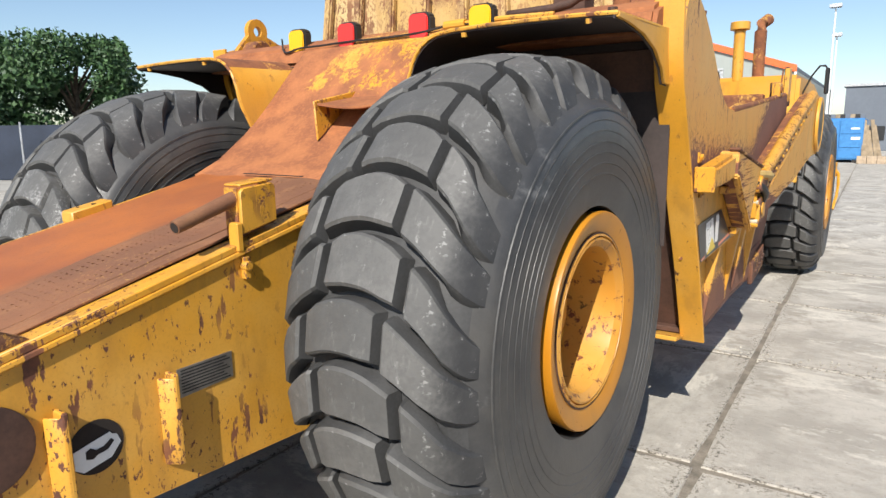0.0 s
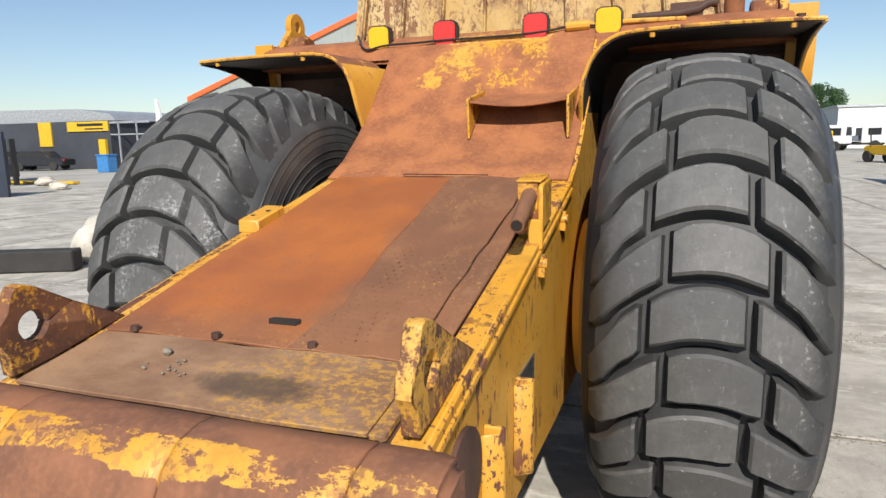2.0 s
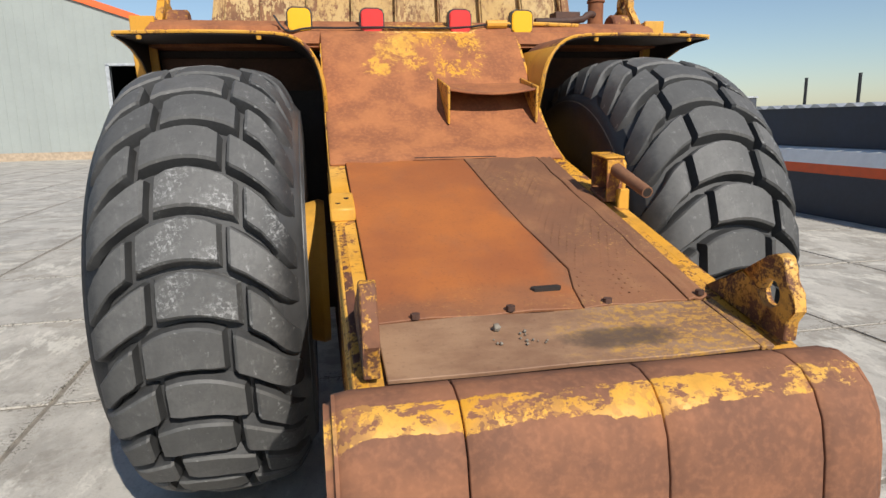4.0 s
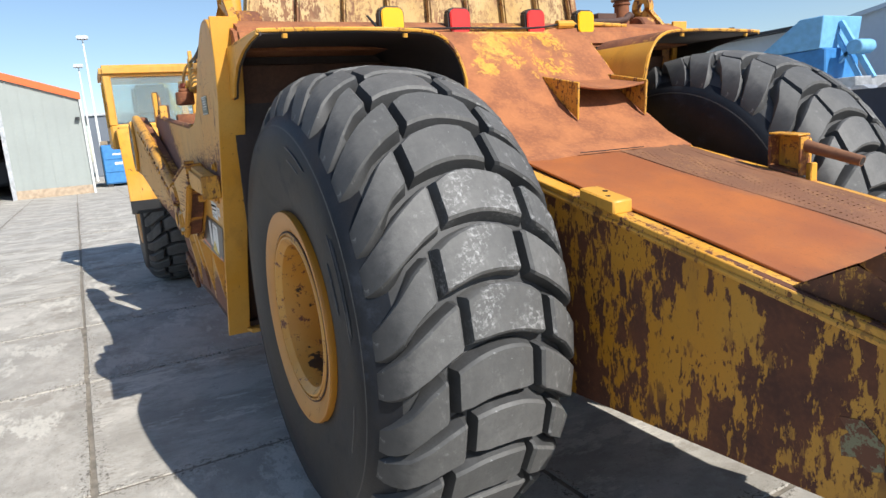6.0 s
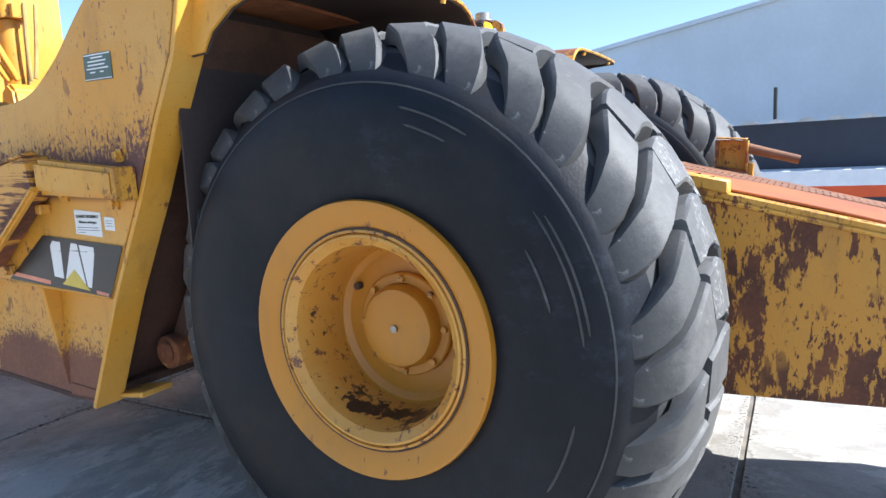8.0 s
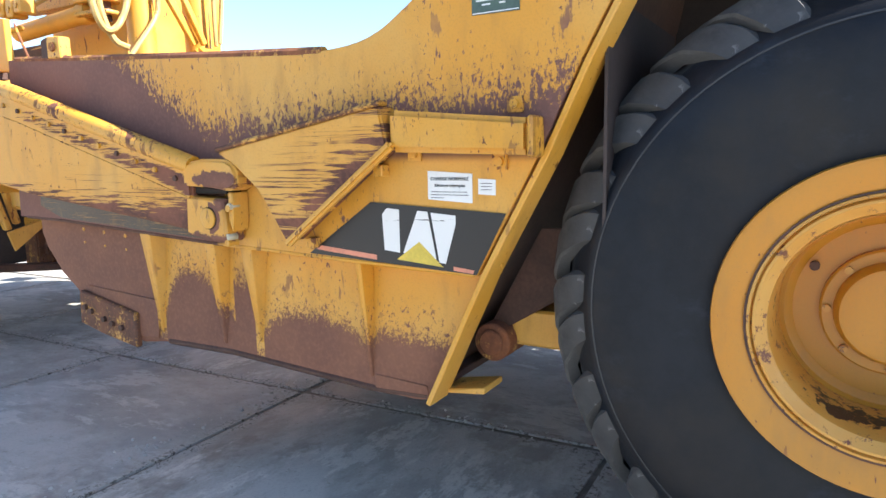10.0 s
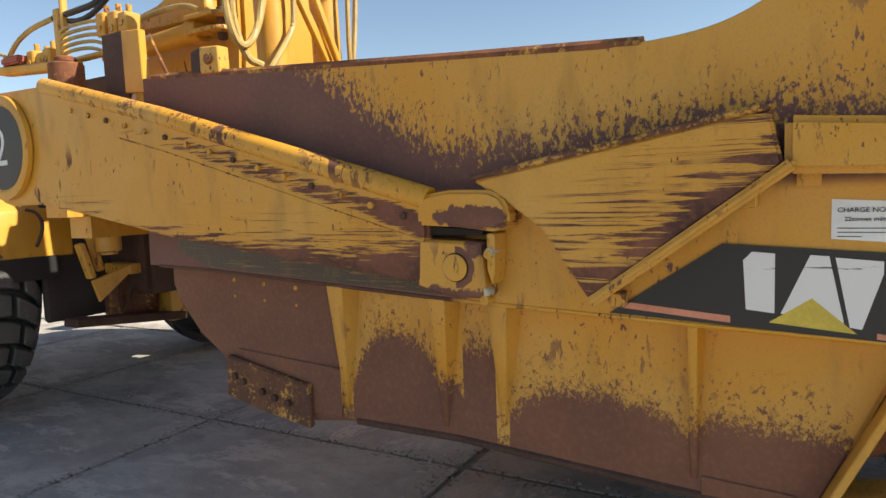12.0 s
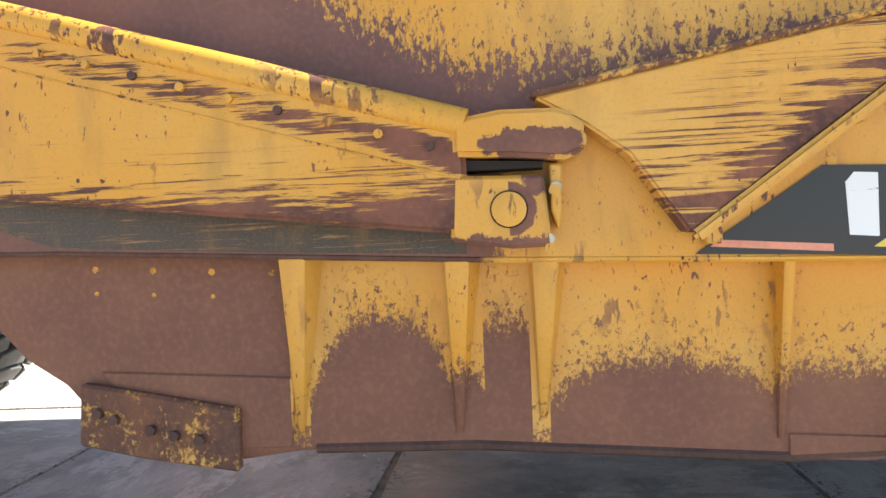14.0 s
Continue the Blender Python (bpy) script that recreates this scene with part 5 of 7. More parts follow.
    for p in ((1.875, 1.255), (1.89, 1.115)):
        part("hinge_bolt", Shape().cyl((o * 1.60, *p), (o * 1.652, *p), 0.015, 6), "yellow_edge", hinge, bevel=0)
    part("gap_shade", Shape().prism([(2.11, 1.312), (2.11, 1.340), (1.90, 1.326), (1.90, 1.312)], o * 1.556, o * 1.63), "seam", scraper, bevel=0)
    # draft arm with a round end, top rail and a line of bolts
    ARM = [(2.085, 1.155), (2.38, 1.19), (3.29, 1.295), (3.89, 1.40), (4.25, 1.452)]
    ARM += [(4.48 + 0.27 * math.cos(radians(a)), 1.73 + 0.28 * math.sin(radians(a))) for a in range(-85, 95, 15)]
    ARM += [(4.15, 2.0), (3.35, 1.795), (2.85, 1.648), (2.085, 1.425)]
    arm = part("draft_arm", Shape().prism(ARM, o * 1.555, o * 1.597, shear=o * 0.027), "arm", scraper, "long yellow draft arm with scratched lower edge", bevel=0.012, segments=2)
    rail = [(2.085, 1.425), (2.85, 1.648), (3.35, 1.795), (4.15, 2.0)]
    part("arm_rail", Shape().tube([(o * (1.575 + 0.027 * y), y, z) for y, z in rail], 0.040, 12), "yellow_edge", arm, "rounded rail along the arm's top", bevel=0)
    part("arm_top", Shape().sheet([[(o * (1.50 + 0.022 * y), y, z + 0.012), (o * (1.575 + 0.027 * y), y, z + 0.022)] for y, z in rail], 0.02), "rust", arm, bevel=0.004)
    for k in range(15):
        y = 2.17 + 0.125 * k
        z = lerp_line(rail, y) - 0.075
        xx = o * (1.597 + 0.027 * y)
        part("arm_bolt", Shape().cyl((xx, y, z), (xx + o * 0.010, y, z), 0.012, 7), "yellow_edge" if k % 3 else "dark_rust", arm, bevel=0)
    part("arm_seam", Shape().tube([(o * (1.5975 + 0.027 * y), y, lerp_line(rail, y) - 0.135) for y in (2.10, 2.4, 2.7, 3.0, 3.3, 3.6)], 0.003, 6), "yellow_edge", arm, "worn welded seam", bevel=0)
    xd = o * (1.597 + 0.027 * 4.5)
    disc = part("arm_disc", Shape().lathe([(0.0, 0.0), (0.0, 0.255), (0.022, 0.255), (0.026, 0.245), (0.026, 0.215), (0.020, 0.210), (0.020, 0.0)], (xd, 4.50, 1.735), 40, o), "yellow", arm, "round arm end with dark cover", bevel=0)
    cover = part("disc_cover", Shape().lathe([(0.018, 0.0), (0.018, 0.205), (0.022, 0.205), (0.022, 0.0)], (xd, 4.50, 1.735), 40, o), "black", disc, "black round cover with chalk marks", bevel=0)
    if o < 0:
        letters("2", 0.26, (xd - 0.0235, 4.50, 1.65), -1, "white_ink", cover, "chalk_mark")
    part("arm_bumper", Shape().prism([(4.0, 1.44), (4.15, 1.46), (4.15, 1.60), (4.0, 1.55)], o * 1.2, o * 1.56), "dark_rust", scraper, bevel=0.01)
    # bowl side posts at the front
    post = part("front_post", Shape().box(o * 1.50 if o > 0 else -1.535, o * 1.535 if o > 0 else -1.50, 3.735, 3.92, 1.90, 2.225), "dark_rust", scraper, "rusty upright post at the bowl's front", bevel=0.004)
    part("post_face", Shape().prism([(3.605, 1.93), (3.738, 1.94), (3.738, 2.215), (3.610, 2.205)], o * 1.52, o * 1.555), "yellow_side", post, "faded yellow face plate", bevel=0.004)
    part("post_brace", Shape().prism([(3.600, 2.16), (3.604, 2.195), (3.48, 1.985), (3.50, 1.985)], o * 1.50, o * 1.512), "rust", scraper)
    lug = part("cylinder_lug", Shape().prism([(3.215, 1.95), (3.29, 1.95), (3.285, 2.06), (3.215, 2.075)], o * 1.47, o * 1.553), "dark_rust", scraper, "rusty lug with a pin", bevel=0.008)
    part("lug_face", Shape().prism([(3.105, 1.955), (3.222, 1.962), (3.220, 2.070), (3.108, 2.062)], o * 1.50, o * 1.558), "yellow_side", lug, "square yellow face", bevel=0.005)
    part("lug_pin", Shape().cyl((o * 1.554, 3.162, 2.015), (o * 1.570, 3.162, 2.015), 0.024, 6), "rust", lug, bevel=0.002)
    # rear closing plate, roller and tab between bowl and wheel
    rows_ = [[(o * 0.45, y + 0.07, z), (o * 1.435, y + 0.07, z)] for y, z in edge[:8] if z < 2.2]
    part("bowl_rear", Shape().sheet(rows_, 0.02), "dark_rust", scraper, "dark brown closing plate behind the bowl side", bevel=0)
    part("roller", Shape().cyl((o * 1.27, 0.90, 0.738), (o * 0.90, 0.90, 0.738), 0.075, 24).cyl((o * 1.285, 0.90, 0.738), (o * 1.27, 0.90, 0.738), 0.050, 20), "rust", scraper, "rusty roller", bevel=0.006)
    part("roller_tab", Shape().prism([(0.84, 0.60), (1.03, 0.575), (1.03, 0.59), (0.84, 0.625)], o * 1.30, o * 1.45), "yellow_side", scraper)
    part("push_beam", Shape().prism([(-0.2, 0.72), (0.85, 0.72), (0.85, 0.86), (-0.2, 0.88)], o * 0.95, o * 1.20), "yellow", scraper, "yellow push beam under the axle", bevel=0.01)
    part("gusset", Shape().prism([(0.97, 0.72), (0.72, 1.18), (0.62, 1.18), (0.60, 0.95)], o * 1.20, o * 1.215), "dark_rust", scraper)
    # signs
    logo(o, bowl)
    if o < 0:
        x = -1.5535
        sign = part("load_sign", Shape().prism([(0.992, 1.302), (0.992, 1.398), (0.822, 1.388), (0.822, 1.292)], x - 0.002, x), "white_ink", bowl, "white load sign with black print", bevel=0)
        letters("CHARGE NORMALE", 0.0165, (x - 0.0035, 0.907, 1.366), -1, "black_ink", sign)
        letters("22tonnes métriques", 0.0145, (x - 0.0035, 0.907, 1.345), -1, "black_ink", sign)
        for k, l in enumerate((0.14, 0.145, 0.05)):
            part("print_line", Shape().box(x - 0.003, x - 0.002, 0.98 - l, 0.98, 1.327 - 0.010 * k, 1.329 - 0.010 * k), "black_ink", sign, bevel=0)
        small = part("small_sign", Shape().prism([(0.80, 1.322), (0.80, 1.372), (0.738, 1.369), (0.738, 1.319)], x - 0.002, x), "white_ink", bowl, "small white sticker", bevel=0)
        for k in range(3):
            part("print_line", Shape().box(x - 0.003, x - 0.002, 0.75, 0.79, 1.336 + 0.01 * k, 1.3378 + 0.01 * k), "black_ink", small, bevel=0)
        green = part("data_plate", Shape().prism([(0.815, 1.878), (0.815, 1.974), (0.653, 1.972), (0.653, 1.876)], x - 0.003, x), "green_plate", bowl, "green metal data plate with pale lines", bevel=0)
        part("plate_border", Shape().box(x - 0.004, x - 0.003, 0.655, 0.813, 1.966, 1.970), "white_ink", green, bevel=0)
        part("plate_border", Shape().box(x - 0.004, x - 0.003, 0.655, 0.813, 1.880, 1.883), "white_ink", green, bevel=0)
        for k, (a, b) in enumerate(((0.70, 0.77), (0.68, 0.79), (0.69, 0.79), (0.67, 0.80), (0.70, 0.72), (0.75, 0.78))):
            z = 1.955 - 0.013 * min(k, 4)
            part("print_line", Shape().box(x - 0.004, x - 0.003, a, b, z, z + 0.005), "white_ink", green, bevel=0)
for z0, z1 in ((0.60, 0.63),):
    part("bowl_floor", Shape().box(-1.44, 1.44, 1.0, 2.8, z0, z1), "dark_rust", scraper)

# ---- gooseneck, cylinders, hoses and the tractor in front ----
# lower edge brought down to shut out a band of sun on the ground
part("neck_yoke", Shape().box(-1.50, 1.50, 4.28, 4.72, 1.26, 1.98), "yellow", scraper, "yellow cross tube joining the draft arms", bevel=0.12, segments=4)
part("gooseneck", Shape().prism([(4.25, 1.9), (4.7, 1.9), (5.6, 2.10), (6.1, 2.20), (6.1, 2.36), (5.3, 2.42), (5.0, 2.56), (4.8, 2.95), (4.5, 3.2), (4.2, 3.2), (4.2, 2.5)], -0.42, 0.42), "yellow", scraper, "arched yellow gooseneck", bevel=0.03, segments=2)
for x, y in ((-0.73, 3.62), (-0.35, 3.56)):
    cyl_ = part("lift_cylinder", Shape().cyl((x, y, 1.90), (x, y + 0.05, 3.25), 0.085, 20), "yellow", scraper, "yellow hydraulic lift cylinder", bevel=0.004)
    part("cylinder_head", Shape().cyl((x, y, 2.63), (x, y + 0.02, 2.72), 0.105, 20).box(x - 0.05, x + 0.05, y - 0.13, y - 0.05, 2.64, 2.74), "yellow_edge", cyl_, bevel=0.004)
    part("cylinder_eye", Shape().cyl((x - 0.06, y - 0.02, 1.95), (x + 0.06, y - 0.02, 1.95), 0.09, 18), "yellow_edge", cyl_, bevel=0.004)
part("diagonal_link", Shape().slab((-0.70, 3.50, 2.60), (-0.45, 3.48, 2.20), 0.035, 0.05).slab((-0.61, 3.46, 2.62), (-0.41, 3.44, 2.20), 0.035, 0.04), "yellow", scraper, bevel=0.006)
part("link_ear", Shape().prism([(3.30, 1.98), (3.50, 1.98), (3.48, 2.12), (3.40, 2.18), (3.32, 2.12)], -0.52, -0.34), "yellow", scraper, bevel=0.02, segments=2)
part("apron_cylinder", Shape().cyl((-0.62, 4.34, 2.485), (-0.62, 5.30, 2.44), 0.064, 20).cyl((-0.62, 4.32, 2.486), (-0.62, 4.43, 2.481), 0.076, 20), "yellow", scraper, "yellow hydraulic apron cylinder", bevel=0.004)
for z in (2.440, 2.528):
    part("cylinder_fork", Shape().prism([(-0.72, 4.14), (-0.72, 4.38), (-0.54, 4.38), (-0.52, 4.14), (-0.56, 4.07), (-0.68, 4.07)], z, z + 0.028, "z"), "yellow_edge", scraper, bevel=0.006)
part("fork_pin", Shape().cyl((-0.62, 4.15, 2.40), (-0.62, 4.15, 2.59), 0.030, 14), "dark_rust", scraper, bevel=0.004)
part("apron_lever", Shape().prism([(4.36, 2.57), (5.34, 2.60), (5.34, 2.66), (4.85, 2.73), (4.50, 2.84), (4.36, 2.78)], -0.56, -0.46), "yellow_side", scraper, "yellow apron lever", bevel=0.01)
part("lever_pipe", Shape().tube([(-0.66, 5.20, 2.58), (-0.66, 4.80, 2.64), (-0.65, 4.46, 2.655), (-0.64, 4.32, 2.60)], 0.018, 8, 2), "hose", scraper, "painted hydraulic pipe", bevel=0)
# top raised, hidden by the bowl side, so its shadow reaches the ground ahead
part("apron", Shape().prism([(3.02, 0.75), (3.15, 0.70), (3.55, 1.2), (3.62, 2.0), (3.50, 2.0), (3.38, 1.25)], -1.38, 1.38), "rust", scraper, "rusty bowl apron", bevel=0.01)
for y, z, h in ((5.62, 2.42, 0.10), (5.50, 2.42, 0.07), (5.42, 2.42, 0.09), (4.80, 2.52, 0.11), (4.68, 2.50, 0.12), (4.58, 2.52, 0.08)):
    block = part("valve_block", Shape().box(-0.99, -0.88, y - 0.04, y + 0.04, z - 0.07, z + h - 0.04), "yellow", scraper, bevel=0.008)
    part("valve_plug", Shape().cyl((-1.0, y, z - 0.02), (-0.985, y, z - 0.02), 0.022, 8), "yellow_edge", block, bevel=0)
    part("valve_plug", Shape().cyl((-0.935, y, z + h - 0.04), (-0.935, y, z + h + 0.01), 0.018, 8), "yellow_edge", block, bevel=0)
part("valve_post", Shape().box(-0.98, -0.92, 5.26, 5.32, 2.34, 2.70).box(-0.975, -0.93, 5.22, 5.25, 2.56, 2.78), "yellow", scraper, "upright holder of the hydraulic pipes", bevel=0.008)
part("valve_bar", Shape().slab((-1.0, 5.94, 2.375), (-1.0, 5.06, 2.315), 0.10, 0.055).slab((-0.95, 5.70, 2.36), (-0.95, 4.62, 2.36), 0.05, 0.03), "yellow", scraper, "yellow bar carrying the valves", bevel=0.010)
part("valve_cap", Shape().box(-1.05, -0.95, 5.66, 5.88, 2.40, 2.455), "red_cap", scraper, "faded red cover", bevel=0.012, segments=2)
part("pivot_pin", Shape().cyl((-1.10, 5.0, 2.16), (-1.10, 5.0, 2.30), 0.10, 16).cyl((-1.10, 5.0, 2.30), (-1.10, 5.0, 2.34), 0.06, 12), "rust", scraper, bevel=0.01)
for k in range(5):
    z = 2.42 + 0.038 * k
    part("hydraulic_pipe", Shape().tube([(-0.96, 5.30, z - 0.03), (-0.97, 5.20, z), (-0.96, 4.95 - 0.03 * k, z - 0.005), (-0.93, 4.84 - 0.02 * k, z - 0.05)], 0.0115, 8, 2), "hose", scraper, "painted hydraulic pipe", bevel=0)
HOSES = [
    ([(-0.95, 5.34, 2.66), (-0.97, 5.66, 2.62), (-0.98, 5.88, 2.51), (-0.98, 5.94, 2.36)], 0.017, "hose"),
    ([(-0.95, 5.36, 2.655), (-0.95, 5.10, 2.66), (-0.94, 4.90, 2.67), (-0.90, 4.74, 2.76), (-0.85, 4.60, 2.95)], 0.019, "black"),
    ([(-0.93, 5.22, 2.62), (-0.95, 5.05, 2.59), (-0.94, 4.88, 2.63), (-0.88, 4.70, 2.80)], 0.017, "black"),
    ([(-1.07, 3.60, 2.62), (-1.075, 3.60, 2.40), (-1.02, 3.60, 2.24), (-0.95, 3.60, 2.22), (-0.86, 3.60, 2.33), (-0.79, 3.60, 2.58)], 0.020, "hose"),
    ([(-1.00, 3.62, 2.58), (-1.01, 3.63, 2.38), (-0.94, 3.62, 2.17), (-0.86, 3.58, 2.14)], 0.020, "hose"),
    ([(-0.91, 3.50, 2.08), (-0.72, 3.50, 2.32), (-0.69, 3.50, 2.40), (-0.69, 3.50, 2.70)], 0.016, "hose"),
    ([(-0.33, 3.42, 2.20), (-0.335, 3.42, 2.40), (-0.32, 3.42, 2.75)], 0.014, "hose"),
    ([(-0.30, 3.42, 2.22), (-0.27, 3.42, 2.42), (-0.24, 3.42, 2.75)], 0.015, "hose"),
    ([(-0.72, 4.10, 2.60), (-0.74, 4.05, 2.80), (-0.72, 4.2, 3.1)], 0.026, "hose"),
    ([(-1.0, 5.85, 2.44), (-1.02, 5.92, 2.50), (-1.0, 6.10, 2.49)], 0.012, "hose"),
    ([(1.58, 1.70, 1.42), (1.66, 1.85, 1.38), (1.68, 2.0, 1.30), (1.60, 2.1, 1.20)], 0.022, "black"),
    ([(1.58, 1.75, 1.45), (1.70, 1.95, 1.44), (1.66, 2.15, 1.40)], 0.024, "hose"),
]
for pts, r, material in HOSES:
    part("hose", Shape().tube(pts, r, 8, 2), material, scraper, "black rubber hose" if material == "black" else "yellow-painted hose", bevel=0)
lampw = part("work_lamp", Shape().box(-0.74, -0.60, 3.80, 3.90, 2.72, 2.86), "black", scraper, "black work lamp with clear glass", bevel=0.015, segments=2)
part("lamp_glass", Shape().box(-0.72, -0.62, 3.79, 3.80, 2.74, 2.84), "steel", lampw, bevel=0.004)

# tractor: frame, body, cab, fenders
part("tractor_frame", Shape().box(-0.70, 0.70, 5.86, 9.6, 0.85, 1.45), "yellow", scraper, "yellow tractor frame", bevel=0.03)
# the low wide box is added, hidden, to shade the ground under the tractor
part("hitch", Shape().box(-0.45, 0.45, 5.3, 6.3, 0.75, 2.4).box(-0.8, 0.8, 5.84, 6.2, 0.75, 1.80), "dark_rust", scraper, "greasy hitch casting", bevel=0.04, segments=2)
for side in (-1, 1):
    part("tractor_side", Shape().prism([(6.45, 1.90), (8.6, 1.97), (8.6, 2.05), (6.45, 2.0)], side * 0.70, side * (1.80 if side < 0 else 1.45)), "yellow", scraper, "yellow tractor body over the wheel", bevel=0.04, segments=2)
    part("tractor_mudguard", Shape().prism([(5.74, 1.08), (5.79, 1.08), (5.81, 1.38), (6.46, 1.90), (6.46, 1.98), (5.76, 1.41)], side * 0.74, side * (1.80 if side < 0 else 1.45)), "yellow", scraper, bevel=0.01)
# second box is a dark panel standing for the shaded cavity
part("engine_block", Shape().box(-0.55, 0.55, 5.9, 6.7, 1.0, 1.8).box(-0.95, -0.10, 5.78, 5.84, 0.60, 1.45), "fender_in", scraper, "greasy gearbox block with a dark panel for the shaded cavity", bevel=0.02)
part("gearbox", Shape().box(-0.52, -0.20, 5.58, 5.80, 0.56, 0.90).cyl((-0.36, 5.52, 0.72), (-0.36, 5.60, 0.72), 0.11, 18).cyl((-0.46, 5.54, 0.63), (-0.46, 5.60, 0.63), 0.05, 10).box(-0.30, -0.22, 5.54, 5.60, 0.60, 0.82), "ear", scraper, "greasy rust-brown gearbox", bevel=0.012, segments=2)
part("oil_canister", Shape().cyl((-0.655, 5.45, 1.10), (-0.655, 5.45, 1.40), 0.088, 20).cyl((-0.655, 5.45, 1.075), (-0.655, 5.45, 1.10), 0.060, 16), "yellow", scraper, "dirty yellow oil canister", bevel=0.006)
part("slanted_pipe", Shape().slab((-0.86, 5.46, 1.17), (-0.79, 5.46, 0.92), 0.07, 0.05).slab((-0.76, 5.50, 1.22), (-0.70, 5.50, 0.96), 0.06, 0.05), "yellow_side", scraper, bevel=0.010)
part("corner_bracket", Shape().prism([(-0.82, 0.905), (-0.54, 0.985), (-0.54, 0.925), (-0.775, 0.75)], 5.40, 5.43, "y"), "yellow", scraper, "yellow corner bracket", bevel=0.004)
part("hitch_shelf", Shape().box(-0.54, -0.10, 5.40, 5.72, 0.915, 0.99), "yellow_side", scraper, bevel=0.008)
part("hitch_post", Shape().box(-0.20, -0.06, 5.42, 5.60, 0.50, 0.915), "yellow_side", scraper, bevel=0.008)
part("belly_bar", Shape().slab((-0.97, 5.46, 0.635), (-0.10, 5.46, 0.535), 0.16, 0.06), "dark_rust", scraper, bevel=0.01)
part("rubber_flap", Shape().box(-1.80, -0.86, 5.722, 5.738, 0.93, 1.09), "black", scraper, "black rubber flap under the mudguard", bevel=0.003)
# dark curved tube standing for the shadow of a loop on the mudguard
part("loop_shadow", Shape().tube([(-1.02, 5.70, 1.16), (-0.97, 5.67, 1.30), (-1.00, 5.69, 1.40), (-1.06, 5.72, 1.42)], 0.012, 8, 2), "dark_rust", scraper, bevel=0)
cab_x0, cab_x1, cab_y0, cab_y1 = -1.85, -0.66, 6.95, 8.3
cab = part("cab_lower", Shape().box(cab_x0, cab_x1, cab_y0, cab_y1, 1.72, 2.05), "yellow", scraper, "yellow driver's cab", bevel=0.03)
part("cab_roof", Shape().box(cab_x0 - 0.03, cab_x1 + 0.03, cab_y0 - 0.03, cab_y1 + 0.03, 2.68, 2.83), "yellow", cab, bevel=0.04, segments=2)
for x in (cab_x0 + 0.05, cab_x1 - 0.05):
    for y in (cab_y0 + 0.05, cab_y1 - 0.05):
        part("cab_post", Shape().box(x - 0.05, x + 0.05, y - 0.05, y + 0.05, 2.03, 2.70), "yellow", cab, bevel=0.015)


def glass():
    n = Tree("window_glass")
    n.bsdf.inputs["Transmission Weight"].default_value = 0.85
    n.bsdf.inputs["Roughness"].default_value = 0.03
    return n.done((0.55, 0.68, 0.72), 0.04)


M["glass"] = glass()
for s in (Shape().box(cab_x0 + 0.10, cab_x1 - 0.10, cab_y0 + 0.03, cab_y0 + 0.04, 2.07, 2.67), Shape().box(cab_x0 + 0.03, cab_x0 + 0.04, cab_y0 + 0.10, cab_y1 - 0.10, 2.07, 2.67), Shape().box(cab_x0 + 0.10, cab_x1 - 0.10, cab_y1 - 0.04, cab_y1 - 0.03, 2.07, 2.67)):
    w = part("cab_window", s, "glass", cab, bevel=0)
    w.visible_shadow = False
seat = part("driver_seat", Shape().box(-1.50, -1.0, 7.4, 7.9, 1.95, 2.2).box(-1.50, -1.0, 7.35, 7.5, 2.15, 2.6), "black", cab, "black driver's seat", bevel=0.06, segments=3)
part("hood", Shape().prism([(6.7, 1.95), (9.6, 1.6), (9.6, 2.15), (8.4, 2.35), (6.7, 2.35)], 0.25, 1.30), "yellow", scraper, "yellow engine hood", bevel=0.05, segments=2)
part("exhaust", Shape().tube([(0.75, 7.1, 2.3), (0.75, 7.1, 2.95), (0.75, 7.16, 3.05), (0.80, 7.30, 3.12)], 0.075, 14), "rust", scraper, "rust-red exhaust stack", bevel=0)
part("precleaner", Shape().cyl((0.55, 6.8, 2.3), (0.55, 6.8, 2.95), 0.07, 14).cyl((0.55, 6.8, 2.95), (0.55, 6.8, 3.05), 0.12, 16), "yellow", scraper, bevel=0.006)
part("mirror", Shape().box(1.55, 1.60, 6.85, 6.92, 2.10, 2.42), "black", scraper, "black side mirror", bevel=0.015)
part("mirror_arm", Shape().tube([(1.25, 7.0, 2.0), (1.45, 6.95, 2.45), (1.57, 6.9, 2.45), (1.57, 6.9, 2.3)], 0.012, 6, 1), "black", scraper, bevel=0)
part("front_step", Shape().tube([(1.50, 8.1, 1.15), (1.72, 8.1, 1.12), (1.74, 8.1, 0.8), (1.70, 7.95, 0.55)], 0.02, 6, 1).box(1.45, 1.70, 8.0, 8.2, 1.0, 1.2), "yellow", scraper, bevel=0)

# ---- surroundings ----
M["clad"] = plain("grey_green_cladding", (0.30, 0.325, 0.305), 0.6, vary=0.05, scale=0.6, bump=0.05)
M["orange_trim"] = plain("orange_trim", (0.75, 0.13, 0.03), 0.5, vary=0.08)
M["dark_inside"] = plain("dark_interior", (0.03, 0.028, 0.026), 0.9)
M["brick"] = plain("pale_plinth", (0.40, 0.31, 0.22), 0.9)
M["hall"] = plain("blue_grey_cladding", (0.50, 0.57, 0.64), 0.6, vary=0.06, scale=0.5, bump=0.05)
M["navy"] = plain("navy_paint", (0.020, 0.027, 0.045), 0.55, vary=0.25, scale=0.8)
M["white_paint"] = plain("white_paint", (0.75, 0.75, 0.73), 0.5, vary=0.06)
M["orange_paint"] = plain("orange_paint", (0.62, 0.085, 0.015), 0.5, vary=0.1)
M["blue_paint"] = plain("blue_paint", (0.045, 0.20, 0.46), 0.5, vary=0.15)
